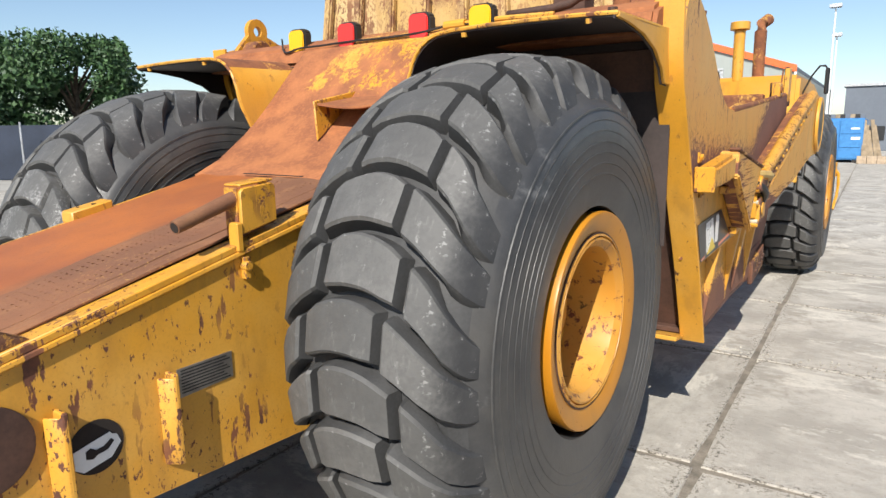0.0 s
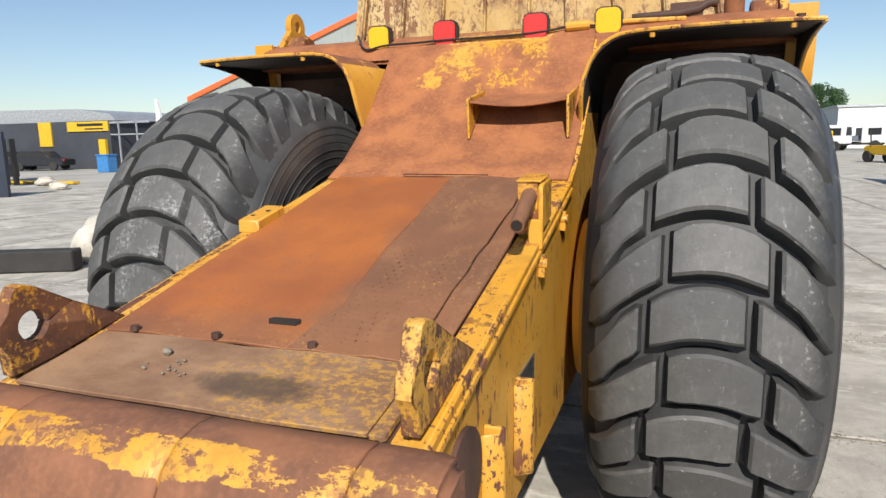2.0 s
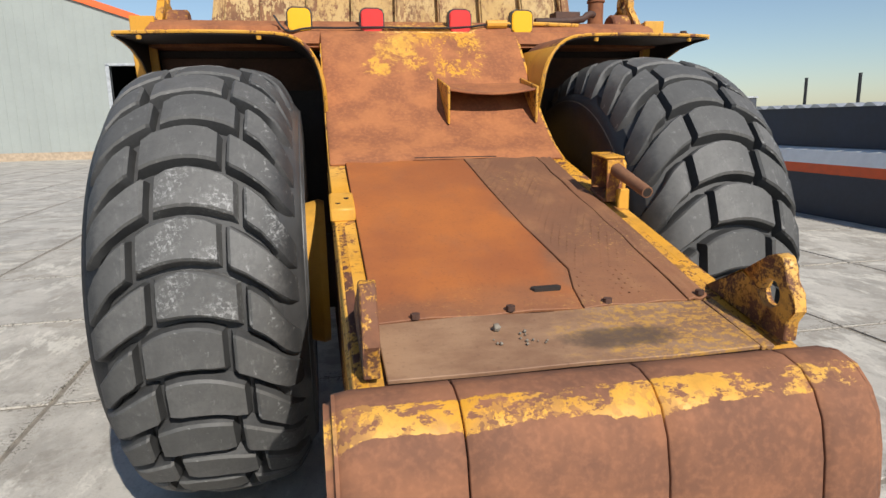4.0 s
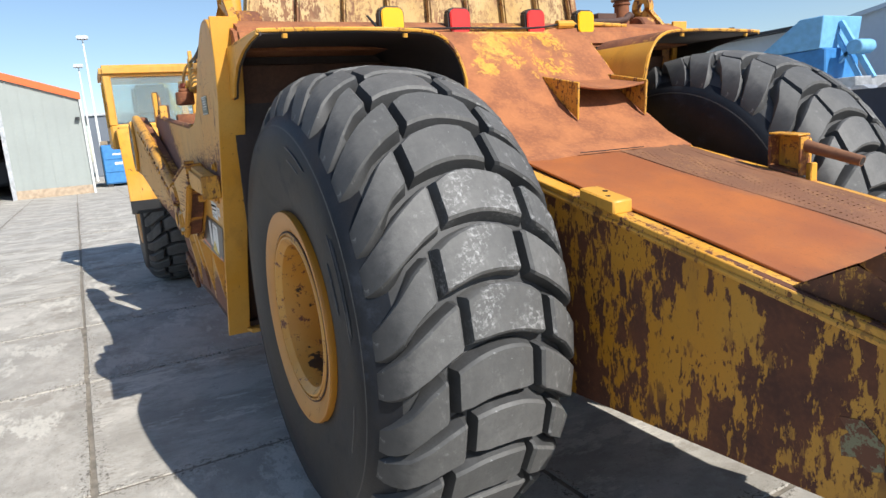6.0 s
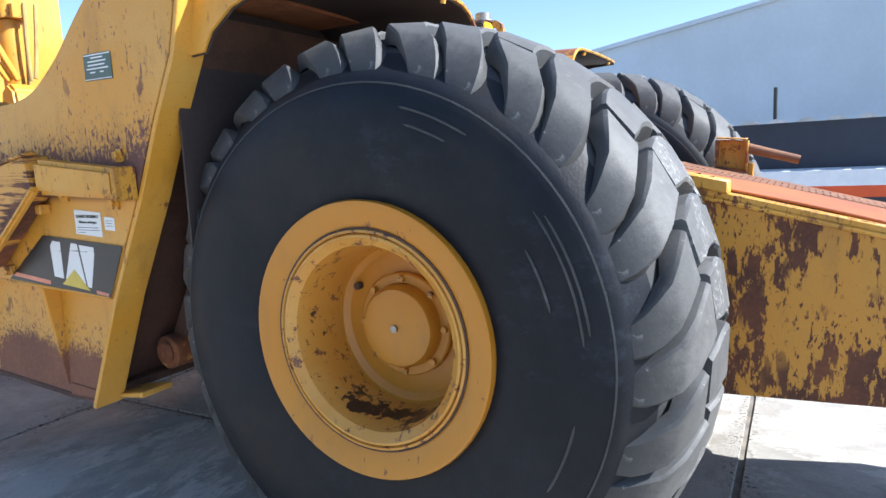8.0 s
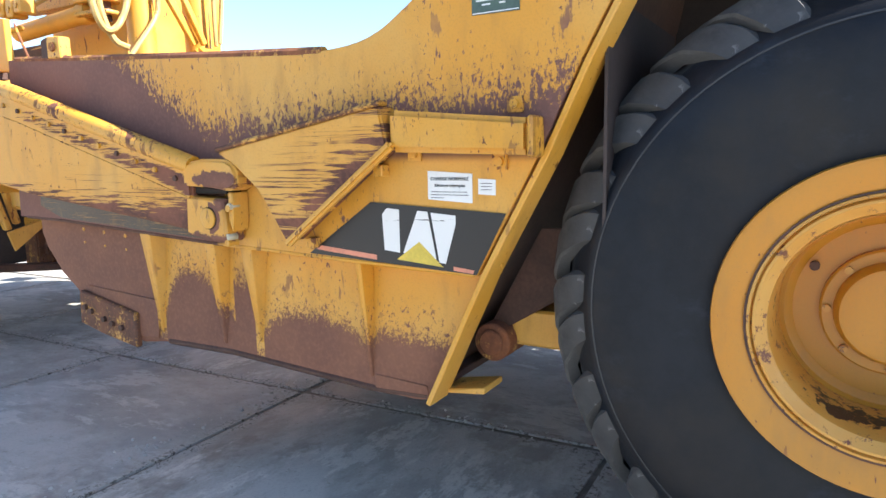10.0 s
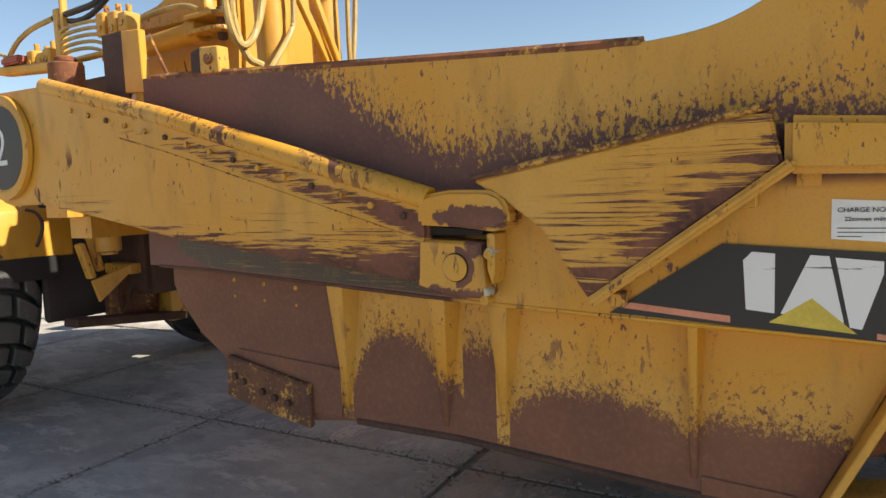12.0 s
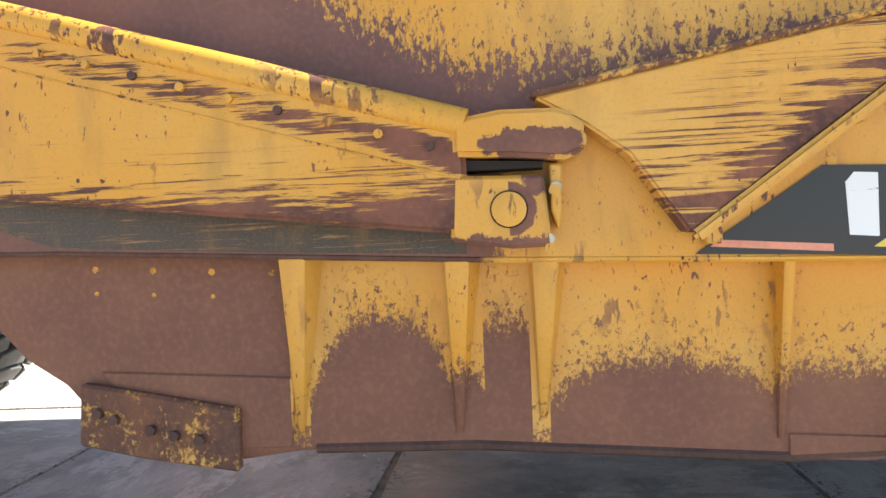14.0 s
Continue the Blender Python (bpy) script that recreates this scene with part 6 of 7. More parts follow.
M["light_blue"] = plain("light_blue_paint", (0.18, 0.42, 0.66), 0.5, vary=0.15)
M["machine_yellow"] = plain("machine_yellow", (0.65, 0.40, 0.02), 0.45, vary=0.12)
M["dark_wall"] = plain("dark_grey_cladding", (0.045, 0.05, 0.06), 0.7, vary=0.2, scale=0.5)
M["far_grey"] = plain("far_grey_cladding", (0.13, 0.15, 0.18), 0.7, vary=0.1, scale=0.3)
M["track"] = plain("dark_track", (0.03, 0.028, 0.026), 0.8)
M["timber"] = plain("weathered_timber", (0.26, 0.20, 0.13), 0.8, vary=0.35, scale=3)
M["green_paint"] = plain("green_paint", (0.06, 0.32, 0.09), 0.5)
M["red_paint"] = plain("red_paint", (0.45, 0.03, 0.02), 0.5)
M["galvanised"] = plain("galvanised_steel", (0.50, 0.51, 0.52), 0.45, 0.6)
M["pale_stone"] = plain("pale_boulder", (0.50, 0.46, 0.39), 0.9, vary=0.3, scale=4, bump=0.6)
M["car_paint"] = plain("dark_car_paint", (0.02, 0.022, 0.03), 0.25)
M["bark"] = plain("bark", (0.09, 0.065, 0.045), 0.9, vary=0.4)


def leaf_mat():
    n = Tree("leaves")
    c = n.mix(n.island(), (0.018, 0.050, 0.018), (0.060, 0.125, 0.038))
    return n.done(c, 0.6)


M["leaf"] = leaf_mat()

# yard: one ground sheet, slabs near the machine as pieces, the rest joined
s = Shape()
v = [s.bm.verts.new(p) for p in ((-900, -900, -0.035), (900, -900, -0.035), (900, 900, -0.035), (-900, 900, -0.035))]
s.bm.faces.new(v)
me = s.mesh("ground", 0)
me.materials.append(M["ground"])
ground = tagged(new("ground", me), "pale worn concrete yard", "yard", "", "structure")

# a dirt bed under the slabs shows in the joints
bed = Shape().box(-22, 22, -22, 64, -0.034, -0.012)
me = bed.mesh("joint_bed", 0)
me.materials.append(M["joint"])
tagged(new("joint_bed", me), "dark dirt in the slab joints", "yard", "", "structure")
PITCH, X0, Y0 = 2.0, -2.37, 0.70


def slab_mesh(k):
    bm = bmesh.new()
    h = PITCH / 2 - 0.008 - 0.004 * (k % 3)
    rnd = random.Random(k)
    top, low = [], []
    for i in range(16):
        a = i / 16 * 4
        e, f = int(a), a - int(a)
        c = [(-h, -h), (h, -h), (h, h), (-h, h)]
        p, q = c[e], c[(e + 1) % 4]
        x, y = p[0] + (q[0] - p[0]) * f, p[1] + (q[1] - p[1]) * f
        chip = rnd.random() * 0.010 + (0.02 if f == 0 and rnd.random() < 0.4 else 0)
        sc = 1 - chip / h
        top.append(bm.verts.new((x * sc * 0.996, y * sc * 0.996, 0.0)))
        low.append(bm.verts.new((x * sc, y * sc, -0.012)))
    bm.faces.new(top)
    for i in range(16):
        bm.faces.new((low[i], low[(i + 1) % 16], top[(i + 1) % 16], top[i]))
    me = bpy.data.meshes.new("slab")
    bm.to_mesh(me)
    bm.free()
    me.materials.append(M["slab"])
    return me


SLABS = [slab_mesh(k) for k in range(6)]
pavement = tagged(new("pavement"), "large square concrete slabs with dirt joints", "pavement", "", "structure")
pavement.matrix_world = pose(0, 0, 0, 0, 0, 1.2)
rnd = random.Random(5)
verts, faces = [], []
for i in range(-10, 11):
    for j in range(-10, 33):
        x, y = X0 + (i + 0.5) * PITCH, Y0 + (j + 0.5) * PITCH
        dz = rnd.uniform(-0.006, 0.0)
        if -6 <= i <= 8 and -4 <= j <= 13:
            ob = new("slab", SLABS[rnd.randrange(6)])
            ob.parent = pavement
            ob.matrix_basis = pose(x, y, dz, rnd.uniform(-0.12, 0.12), rnd.uniform(-0.12, 0.12), 90 * rnd.randrange(4))
        else:
            h, b = PITCH / 2 - 0.012, len(verts)
            verts += [(x - h, y - h, dz), (x + h, y - h, dz), (x + h, y + h, dz), (x - h, y + h, dz)]
            faces.append((b, b + 1, b + 2, b + 3))
me = bpy.data.meshes.new("far_slabs")
me.from_pydata(verts, [], faces)
me.materials.append(M["slab_far"])
ob = new("far_slabs", me)
ob.parent = pavement
tagged(ob, "", "", "", "stuff")

# crumbled stones along the broken joint
rnd = random.Random(11)
rubble = Shape()
for k in range(300):
    x, y = rnd.uniform(-2.6, 3.0), 0.0
    y = 2.86 + 0.02 * x + 0.05 * math.sin(3.1 * x) + rnd.gauss(0, 0.055)
    if rnd.random() < 0.3:
        x, y = -0.37 + 0.03 * math.sin(2.3 * y) + rnd.gauss(0, 0.03), rnd.uniform(0.2, 6.5)
    q = rnd.uniform(0.003, 0.011)
    rubble.lathe([(-q, 0), (-q * 0.5, q * rnd.uniform(0.7, 1.2)), (q * 0.5, q), (q, 0)], (x, y, q * 0.35 - 0.003), 6)
me = rubble.mesh("rubble", 0)
me.materials.append(M["slab_far"])
tagged(new("rubble", me), "crumbled concrete grit along the slab joints", "gravel", "", "stuff")

# workshop shed with a big open door
shed = thing("workshop_shed", "grey-green clad workshop shed with orange roof edge and open door", "building", (0, 0, 0))
RIGHT, LEFT, PEAK, FRONT, BACK = -2.2, -34.2, -18.2, 37.0, 62.0


def roof_z(x):
    return 5.05 + 0.335 * min(RIGHT - x, x - LEFT)


wall_l = [(LEFT, 0.45), (-11.85, 0.45), (-11.85, 5.2), (-6.05, 5.2), (-6.05, 0.45), (RIGHT, 0.45), (RIGHT, 5.05), (PEAK, roof_z(PEAK)), (LEFT, 5.05)]
front = part("front_wall", Shape().prism(wall_l, FRONT, FRONT + 0.2, "y"), "clad", shed, "grey-green sheet cladding", bevel=0)
for k in range(64):
    x = LEFT + 0.25 + k * 0.5
    if x > RIGHT - 0.1:
        break
    z0 = 5.22 if -11.9 < x < -6.0 else 0.46
    part("cladding_rib", Shape().box(x - 0.05, x + 0.05, FRONT - 0.018, FRONT - 0.001, z0, roof_z(x) - 0.15), "clad", front, bevel=0)
part("side_wall", Shape().box(RIGHT - 0.2, RIGHT, FRONT + 0.2, BACK, 0.0, 5.0), "clad", shed, bevel=0)
part("side_wall", Shape().box(LEFT, LEFT + 0.2, FRONT + 0.2, BACK, 0.0, 5.0), "clad", shed, bevel=0)
part("back_wall", Shape().prism([(LEFT, 0), (RIGHT, 0), (RIGHT, 5.0), (PEAK, roof_z(PEAK)), (LEFT, 5.0)], BACK, BACK + 0.2, "y"), "dark_inside", shed, bevel=0)
for a, b in ((RIGHT, PEAK), (LEFT, PEAK)):
    part("roof", Shape().prism([(a, 5.02), (b, roof_z(PEAK) + 0.02), (b, roof_z(PEAK) + 0.2), (a, 5.2)], FRONT, BACK, "y"), "far_grey", shed, bevel=0)
    part("roof_edge", Shape().prism([(a, 4.93), (b, roof_z(PEAK) - 0.07), (b, roof_z(PEAK) + 0.30), (a, 5.30)], FRONT - 0.15, FRONT - 0.02, "y"), "orange_trim", shed, "orange roof edge", bevel=0)
for a, b in ((LEFT, -11.85), (-6.05, RIGHT)):
    part("plinth", Shape().box(a, b, FRONT - 0.05, FRONT + 0.2, 0.0, 0.45), "brick", shed, "pale plinth", bevel=0)
for x in (-11.95, -5.95):
    part("door_frame", Shape().box(x - 0.1, x + 0.1, FRONT - 0.06, FRONT + 0.3, 0.0, 5.25), "galvanised", shed, bevel=0)
part("door_frame", Shape().box(-12.05, -5.85, FRONT - 0.06, FRONT + 0.3, 5.2, 5.34), "galvanised", shed, bevel=0)
part("flood_lamp", Shape().box(-9.35, -8.85, FRONT - 0.35, FRONT - 0.02, 5.6, 5.78).prism([(-9.3, 5.85), (-8.9, 5.78), (-8.95, 6.3), (-9.4, 6.4)], FRONT - 0.3, FRONT - 0.2, "y"), "galvanised", shed, "grey flood lamp", bevel=0)
part("downpipe", Shape().cyl((RIGHT - 0.05, FRONT - 0.1, 0.0), (RIGHT - 0.05, FRONT - 0.1, 4.95), 0.06, 8), "white_paint", shed, bevel=0)
part("camera_box", Shape().box(-2.6, -2.4, FRONT - 0.25, FRONT - 0.02, 3.9, 4.05), "black", shed, bevel=0)

# things in the door and before the shed
bollard = thing("bollard", "black and yellow striped bollard beside the shed door", "bollard", (-12.3, 35.9, 0))
for k in range(5):
    part("band", Shape().cyl((0, 0, 0.22 * k), (0, 0, 0.22 * (k + 1)), 0.12, 14), "machine_yellow" if k % 2 else "black", bollard, bevel=0)
cart = thing("tool_cart", "red tool cart standing in the doorway", "cart", (-9.55, 36.9, 0))
part("body", Shape().box(-0.35, 0.35, -0.25, 0.25, 0.2, 0.85), "red_paint", cart, bevel=0.02)
part("handle", Shape().box(-0.4, 0.4, 0.25, 0.3, 0.9, 0.95), "galvanised", cart, bevel=0)
for x in (-0.28, 0.28):
    part("wheel", Shape().cyl((x, -0.2, 0.1), (x + 0.05, -0.2, 0.1), 0.1, 10), "black", cart, bevel=0)
rack = thing("trolley", "grey metal trolley standing in the doorway", "trolley", (-10.4, 36.7, 0))
for x in (-0.35, 0.35):
    part("post", Shape().box(x - 0.03, x + 0.03, -0.05, 0.05, 0.0, 1.7), "galvanised", rack, bevel=0)
for z in (0.2, 0.9, 1.6):
    part("shelf", Shape().box(-0.38, 0.38, -0.25, 0.25, z, z + 0.04), "galvanised", rack, bevel=0)
tank = thing("wash_unit", "yellow washing unit with white base", "machine", (-11.2, 36.8, 0))
part("base", Shape().box(-0.5, 0.5, -0.3, 0.3, 0.0, 0.4), "white_paint", tank, bevel=0.02)
part("drum", Shape().cyl((-0.35, 0, 0.75), (0.35, 0, 0.75), 0.35, 16), "machine_yellow", tank, bevel=0.02)
loader = thing("parked_loader", "dark machine parked inside the shed", "machine", (-7.5, 44.5, 0))
part("body", Shape().box(-2.2, 2.0, -0.8, 1.5, 0.6, 2.2), "dark_wall", loader, bevel=0.2)
part("boom", Shape().slab((-2.0, -0.6, 2.6), (2.2, -0.6, 1.7), 0.3, 0.35), "track", loader, bevel=0.05)
for x in (-1.4, 1.3):
    part("wheel", Shape().cyl((x, -1.1, 0.6), (x, -0.7, 0.6), 0.6, 18), "track", loader, bevel=0.05)


def mast(at, h):
    lamp_post = thing("street_lamp", "slim white lamp post with two floodlights", "lamp post", at, group="yard lamp posts")
    part("pole", Shape().cyl((0, 0, 0), (0, 0, h), 0.10, 10, 0.05), "white_paint", lamp_post, bevel=0)
    part("lamp_head", Shape().prism([(-0.1, h), (0.45, h + 0.15), (0.5, h + 0.4), (0.0, h + 0.2)], -0.3, 0.3), "white_paint", lamp_post, bevel=0)
    part("lamp_head", Shape().box(-0.35, 0.35, -0.35, -0.05, h + 0.05, h + 0.25), "galvanised", lamp_post, bevel=0)


mast((-1.5, 48.0, 0), 9.7)
mast((-2.0, 58.0, 0), 9.1)
mast((5.9, 64.0, 0), 5.6)

# blue container with scrap on top and planks leaning on it
cont = thing("blue_container", "blue steel storage container with two doors", "container", (-0.35, 43.0, 0))
body = part("box", Shape().box(-1.22, 1.22, 0.0, 6.0, 0.15, 2.6), "blue_paint", cont, bevel=0.02)
for x0, x1 in ((-1.18, -0.02), (0.02, 1.18)):
    door = part("door", Shape().box(x0, x1, -0.06, 0.0, 0.22, 2.52), "blue_paint", cont, bevel=0.02)
    for z in (0.9, 1.7):
        part("door_rib", Shape().box(x0 + 0.06, x1 - 0.06, -0.10, -0.06, z, z + 0.05), "blue_paint", door, bevel=0.005)
    part("label_strip", Shape().box(x0 + 0.6, x0 + 1.05, -0.065, -0.06, 1.35, 1.5).box(x0 + 0.55, x0 + 1.0, -0.065, -0.06, 1.95, 2.05), "white_paint", door, bevel=0)
for x in (-1.0, 0.9):
    part("foot", Shape().box(x - 0.15, x + 0.15, 0.0, 0.3, 0.0, 0.15), "track", cont, bevel=0)
scrap = thing("scrap_pile", "dark scrap and pallets heaped on the container", "scrap", (-0.35, 43.5, 2.6))
for k in range(9):
    x, z = -1.0 + 0.25 * k, 0.12 + 0.25 * ((k * 3) % 3)
    part("scrap_piece", Shape().box(x - 0.22, x + 0.2, -0.3 + 0.05 * k, 0.4, z - 0.12, z + 0.13), ("timber", "track", "far_grey")[k % 3], scrap, bevel=0.02)
for k in range(5):
    plank = single("plank", Shape().slab((0.98 + 0.22 * k, 42.8 + 0.1 * k, 0.0), (0.86 + 0.12 * k, 43.4 + 0.1 * k, 2.5 - 0.3 * (k % 3)), 0.22, 0.05), "timber", "long weathered plank leaning on the container", "plank", bevel=0.005)
    tagged(plank, group="planks by the container")

# excavator, roller, trucks parked across the yard
ex = thing("excavator", "yellow excavator with raised boom and dark windows", "excavator", (4.3, 45.0, 0), 12)
part("house", Shape().box(-1.6, 2.1, -1.6, 1.4, 1.1, 2.45), "machine_yellow", ex, bevel=0.1, segments=2)
part("decal_band", Shape().box(-1.0, 1.95, -1.62, -1.59, 1.45, 2.0), "black", ex, bevel=0)
part("pale_block", Shape().box(0.5, 1.4, -1.635, -1.615, 1.5, 1.92), "white_paint", ex, bevel=0)
part("cab", Shape().box(-1.95, -0.75, -0.6, 1.2, 1.5, 3.1), "machine_yellow", ex, bevel=0.06)
part("cab_glass", Shape().box(-1.97, -0.80, -0.62, 1.05, 2.15, 2.95), "black", ex, bevel=0.02)
part("boom", Shape().slab((0.1, 1.2, 2.0), (-0.15, 2.0, 4.6), 0.4, 0.55).slab((-0.15, 2.0, 4.5), (-0.6, 3.2, 6.6), 0.38, 0.42), "machine_yellow", ex, bevel=0.04)
part("stick", Shape().slab((-0.6, 3.3, 6.8), (-1.3, 3.7, 4.0), 0.3, 0.35), "machine_yellow", ex, bevel=0.03)
part("boom_cylinder", Shape().cyl((0.35, 1.7, 2.2), (0.1, 2.2, 4.4), 0.08, 10), "steel", ex, bevel=0)
for x in (-1.05, 1.05):
    for y in (-1.0, 1.2):
        part("wheel", Shape().cyl((x - 0.25, y, 0.55), (x + 0.25, y, 0.55), 0.55, 16), "track", ex, bevel=0.03)
part("chassis", Shape().box(-1.0, 1.0, -1.4, 1.6, 0.5, 1.1), "track", ex, bevel=0.05)
stack = thing("brick_stack", "low stack of reddish blocks on the yard", "stack", (2.2, 42.0, 0))
for k in range(6):
    part("block", Shape().box(-1.5 + 0.5 * k, -1.03 + 0.5 * k, -0.4, 0.4, 0.0, 0.42), "brick", stack, bevel=0.01)

ro = thing("drilling_machine", "yellow tracked machine with folded mast", "machine", (9.7, 50.0, 0), -6)
part("body", Shape().box(-1.1, 1.25, -1.0, 1.6, 0.65, 1.95), "machine_yellow", ro, bevel=0.06)
for k in range(5):
    part("grille_slat", Shape().box(-0.7, 0.55, -1.03, -0.99, 0.95 + 0.14 * k, 1.03 + 0.14 * k), "black", ro, bevel=0)
part("counterweight", Shape().box(0.8, 1.22, -1.04, -0.9, 0.75, 1.45), "black", ro, bevel=0.02)
part("mast", Shape().slab((-0.6, 0.4, 1.9), (-0.95, 0.6, 4.7), 0.3, 0.3).slab((-1.2, 0.5, 2.2), (-0.9, 0.6, 3.9), 0.25, 0.4), "track", ro, bevel=0.03)
part("arm", Shape().slab((0.0, 0.4, 1.9), (0.05, 0.6, 3.4), 0.3, 0.3), "machine_yellow", ro, bevel=0.03)
part("rotary_head", Shape().cyl((-1.7, -0.8, 1.2), (-1.2, -0.8, 1.2), 0.5, 14), "machine_yellow", ro, bevel=0.05)
for x in (-0.8, 0.8):
    part("track", Shape().box(x - 0.3, x + 0.3, -1.3, 1.8, 0.0, 0.7), "track", ro, bevel=0.15, segments=3)
gb = thing("green_tanker", "white and green trailer parked behind the machines", "trailer", (7.6, 54.0, 0))
part("tank", Shape().box(-1.2, 1.3, 0, 4, 0.9, 2.1), "white_paint", gb, bevel=0.2, segments=2)
part("green_band", Shape().box(-1.25, 1.35, -0.02, 4, 0.75, 1.1), "green_paint", gb, bevel=0.02)
part("wheel", Shape().cyl((-0.8, 0.3, 0.4), (0.8, 0.3, 0.4), 0.4, 14), "track", gb, bevel=0)


def truck(at, turn, label):
    tr = thing("truck", label, "truck", at, turn, "trucks across the yard")
    part("cab", Shape().prism([(-1.0, 0.7), (1.0, 0.7), (1.0, 1.6), (0.7, 2.6), (-0.9, 2.6), (-1.0, 1.6)], 0.0, 2.2, "y"), "white_paint", tr, bevel=0.06)
    part("windscreen", Shape().prism([(-0.8, 1.55), (0.8, 1.55), (0.6, 2.4), (-0.7, 2.4)], -0.02, 0.02, "y"), "black", tr, bevel=0)
    part("side_window", Shape().box(-1.01, -0.95, 0.4, 1.6, 1.55, 2.3), "black", tr, bevel=0)
    part("side_window", Shape().box(0.93, 1.0, 0.4, 1.6, 1.6, 2.2), "black", tr, bevel=0)
    part("chassis", Shape().box(-0.9, 0.9, 0.2, 6.0, 0.5, 0.85), "track", tr, bevel=0.03)
    part("flatbed", Shape().box(-1.2, 1.2, 2.5, 6.5, 0.9, 1.5), "far_grey", tr, bevel=0.03)
    for y in (0.9, 4.6, 5.6):
        part("wheel", Shape().cyl((-1.1, y, 0.5), (-0.7, y, 0.5), 0.5, 16).cyl((0.7, y, 0.5), (1.1, y, 0.5), 0.5, 16), "track", tr, bevel=0.03)


truck((17.0, 74.0, 0), 60, "white tractor unit parked at the far side")
truck((21.6, 79.0, 0), 70, "white truck parked before the dark hall")
utv = thing("utility_vehicle", "yellow utility vehicle with open roof frame", "vehicle", (12.6, 42.0, 0), 25)
part("body", Shape().box(-0.75, 0.75, -1.3, 1.3, 0.45, 1.0), "machine_yellow", utv, bevel=0.08, segments=2)
part("hood", Shape().prism([(-1.3, 0.9), (-0.4, 1.0), (-0.4, 1.25), (-1.3, 1.05)], -0.7, 0.7), "machine_yellow", utv, bevel=0.04)
for x in (-0.65, 0.65):
    for y in (-0.45, 0.8):
        part("roll_bar", Shape().cyl((x, y, 0.9), (x, y + 0.1, 1.9), 0.04, 8), "black", utv, bevel=0)
    for y in (-0.95, 0.95):
        part("wheel", Shape().cyl((x - 0.15, y, 0.35), (x + 0.15, y, 0.35), 0.35, 14), "track", utv, bevel=0.03)
part("windshield", Shape().box(-0.62, 0.62, -0.46, -0.43, 1.1, 1.75), "glass", utv, bevel=0)
fl = thing("yellow_loader", "small yellow loader with raised frame", "loader", (15.2, 43.5, 0))
part("body", Shape().box(-0.8, 0.8, -1.2, 1.2, 0.4, 1.3), "machine_yellow", fl, bevel=0.06)
part("frame", Shape().box(-0.7, 0.7, -0.2, 1.0, 1.3, 2.3), "black", fl, bevel=0.06)
part("roof", Shape().box(-0.75, 0.75, -0.4, 1.1, 2.3, 2.5), "machine_yellow", fl, bevel=0.04)
for y in (-0.8, 0.8):
    part("wheel", Shape().cyl((-1.0, y, 0.45), (-0.7, y, 0.45), 0.45, 14).cyl((0.7, y, 0.45), (1.0, y, 0.45), 0.45, 14), "track", fl, bevel=0.03)

# far halls
for name, x0, x1, y, h, mat_, label in (("far_hall", -2.0, 9.0, 75.0, 6.3, "far_grey", "flat grey industrial hall far off"), ("far_hall", 9.5, 14.0, 82.0, 3.6, "far_grey", "low grey hall far off"), ("white_hall", 18.6, 27.0, 88.0, 4.9, "white_paint", "white hall far off"), ("dark_hall", 27.0, 70.0, 92.0, 4.6, "dark_wall", "long dark hall with white roof edge")):
    b = thing(name, label, "building")
    part("wall", Shape().box(x0, x1, y, y + 20, 0, h), mat_, b, bevel=0)
    part("roof", Shape().box(x0 - 0.2, x1 + 0.2, y - 0.2, y + 20.2, h, h + 0.25), "galvanised", b, bevel=0)
    for k in range(max(2, int((x1 - x0) / 5))):
        x = x0 + 2 + 5 * k
        if x + 1.5 < x1:
            part("window", Shape().box(x, x + 1.6, y - 0.05, y + 0.05, 1.0, 2.4), "black", b, bevel=0)

# hall and navy wall on the machine's right
hall = thing("grey_hall", "large blue-grey clad hall behind the navy wall", "building")
part("wall", Shape().prism([(14.0, 0), (-30, 0), (-30, 11.1), (-6, 7.5), (3, 6.1), (11.4, 4.80), (14.0, 4.40)], 24.0, 24.4), "hall", hall, bevel=0)
part("roof_edge", Shape().prism([(14.1, 4.39), (11.4, 4.80), (3, 6.1), (-6, 7.5), (-30, 11.1), (-30, 11.26), (-6, 7.66), (3, 6.26), (11.4, 4.96), (14.2, 4.54)], 23.8, 24.4), "hall", hall, bevel=0)
annex = thing("flat_annex", "grey flat-roofed annex with a wide canopy", "building")
part("wall", Shape().box(24.6, 34, 14.2, 19.1, 0, 4.75), "hall", annex, bevel=0)
part("canopy", Shape().box(24.0, 34.5, 14.0, 19.7, 4.75, 4.88), "black", annex, bevel=0)
wall_r = thing("navy_wall", "navy steel wall with corrugated pale top", "wall")
part("panel", Shape().box(8.3, 8.5, -25, 24, 0, 1.86), "navy", wall_r, bevel=0)
s = Shape()
for k in range(125):
    y = -25 + 0.39 * k
    s.prism([(y, 1.86), (y + 0.1, 1.915), (y + 0.2, 1.925), (y + 0.3, 1.86)], 8.25, 8.55)
part("top_ripple", s, "galvanised", wall_r, "pale rippled top", bevel=0)
low = thing("striped_barrier", "navy barrier with white top and orange band", "barrier")
part("body", Shape().box(7.9, 8.25, -25, 22, 0, 0.74), "navy", low, bevel=0)
part("orange_band", Shape().box(7.88, 8.25, -25, 22, 0.74, 0.905), "orange_paint", low, bevel=0)
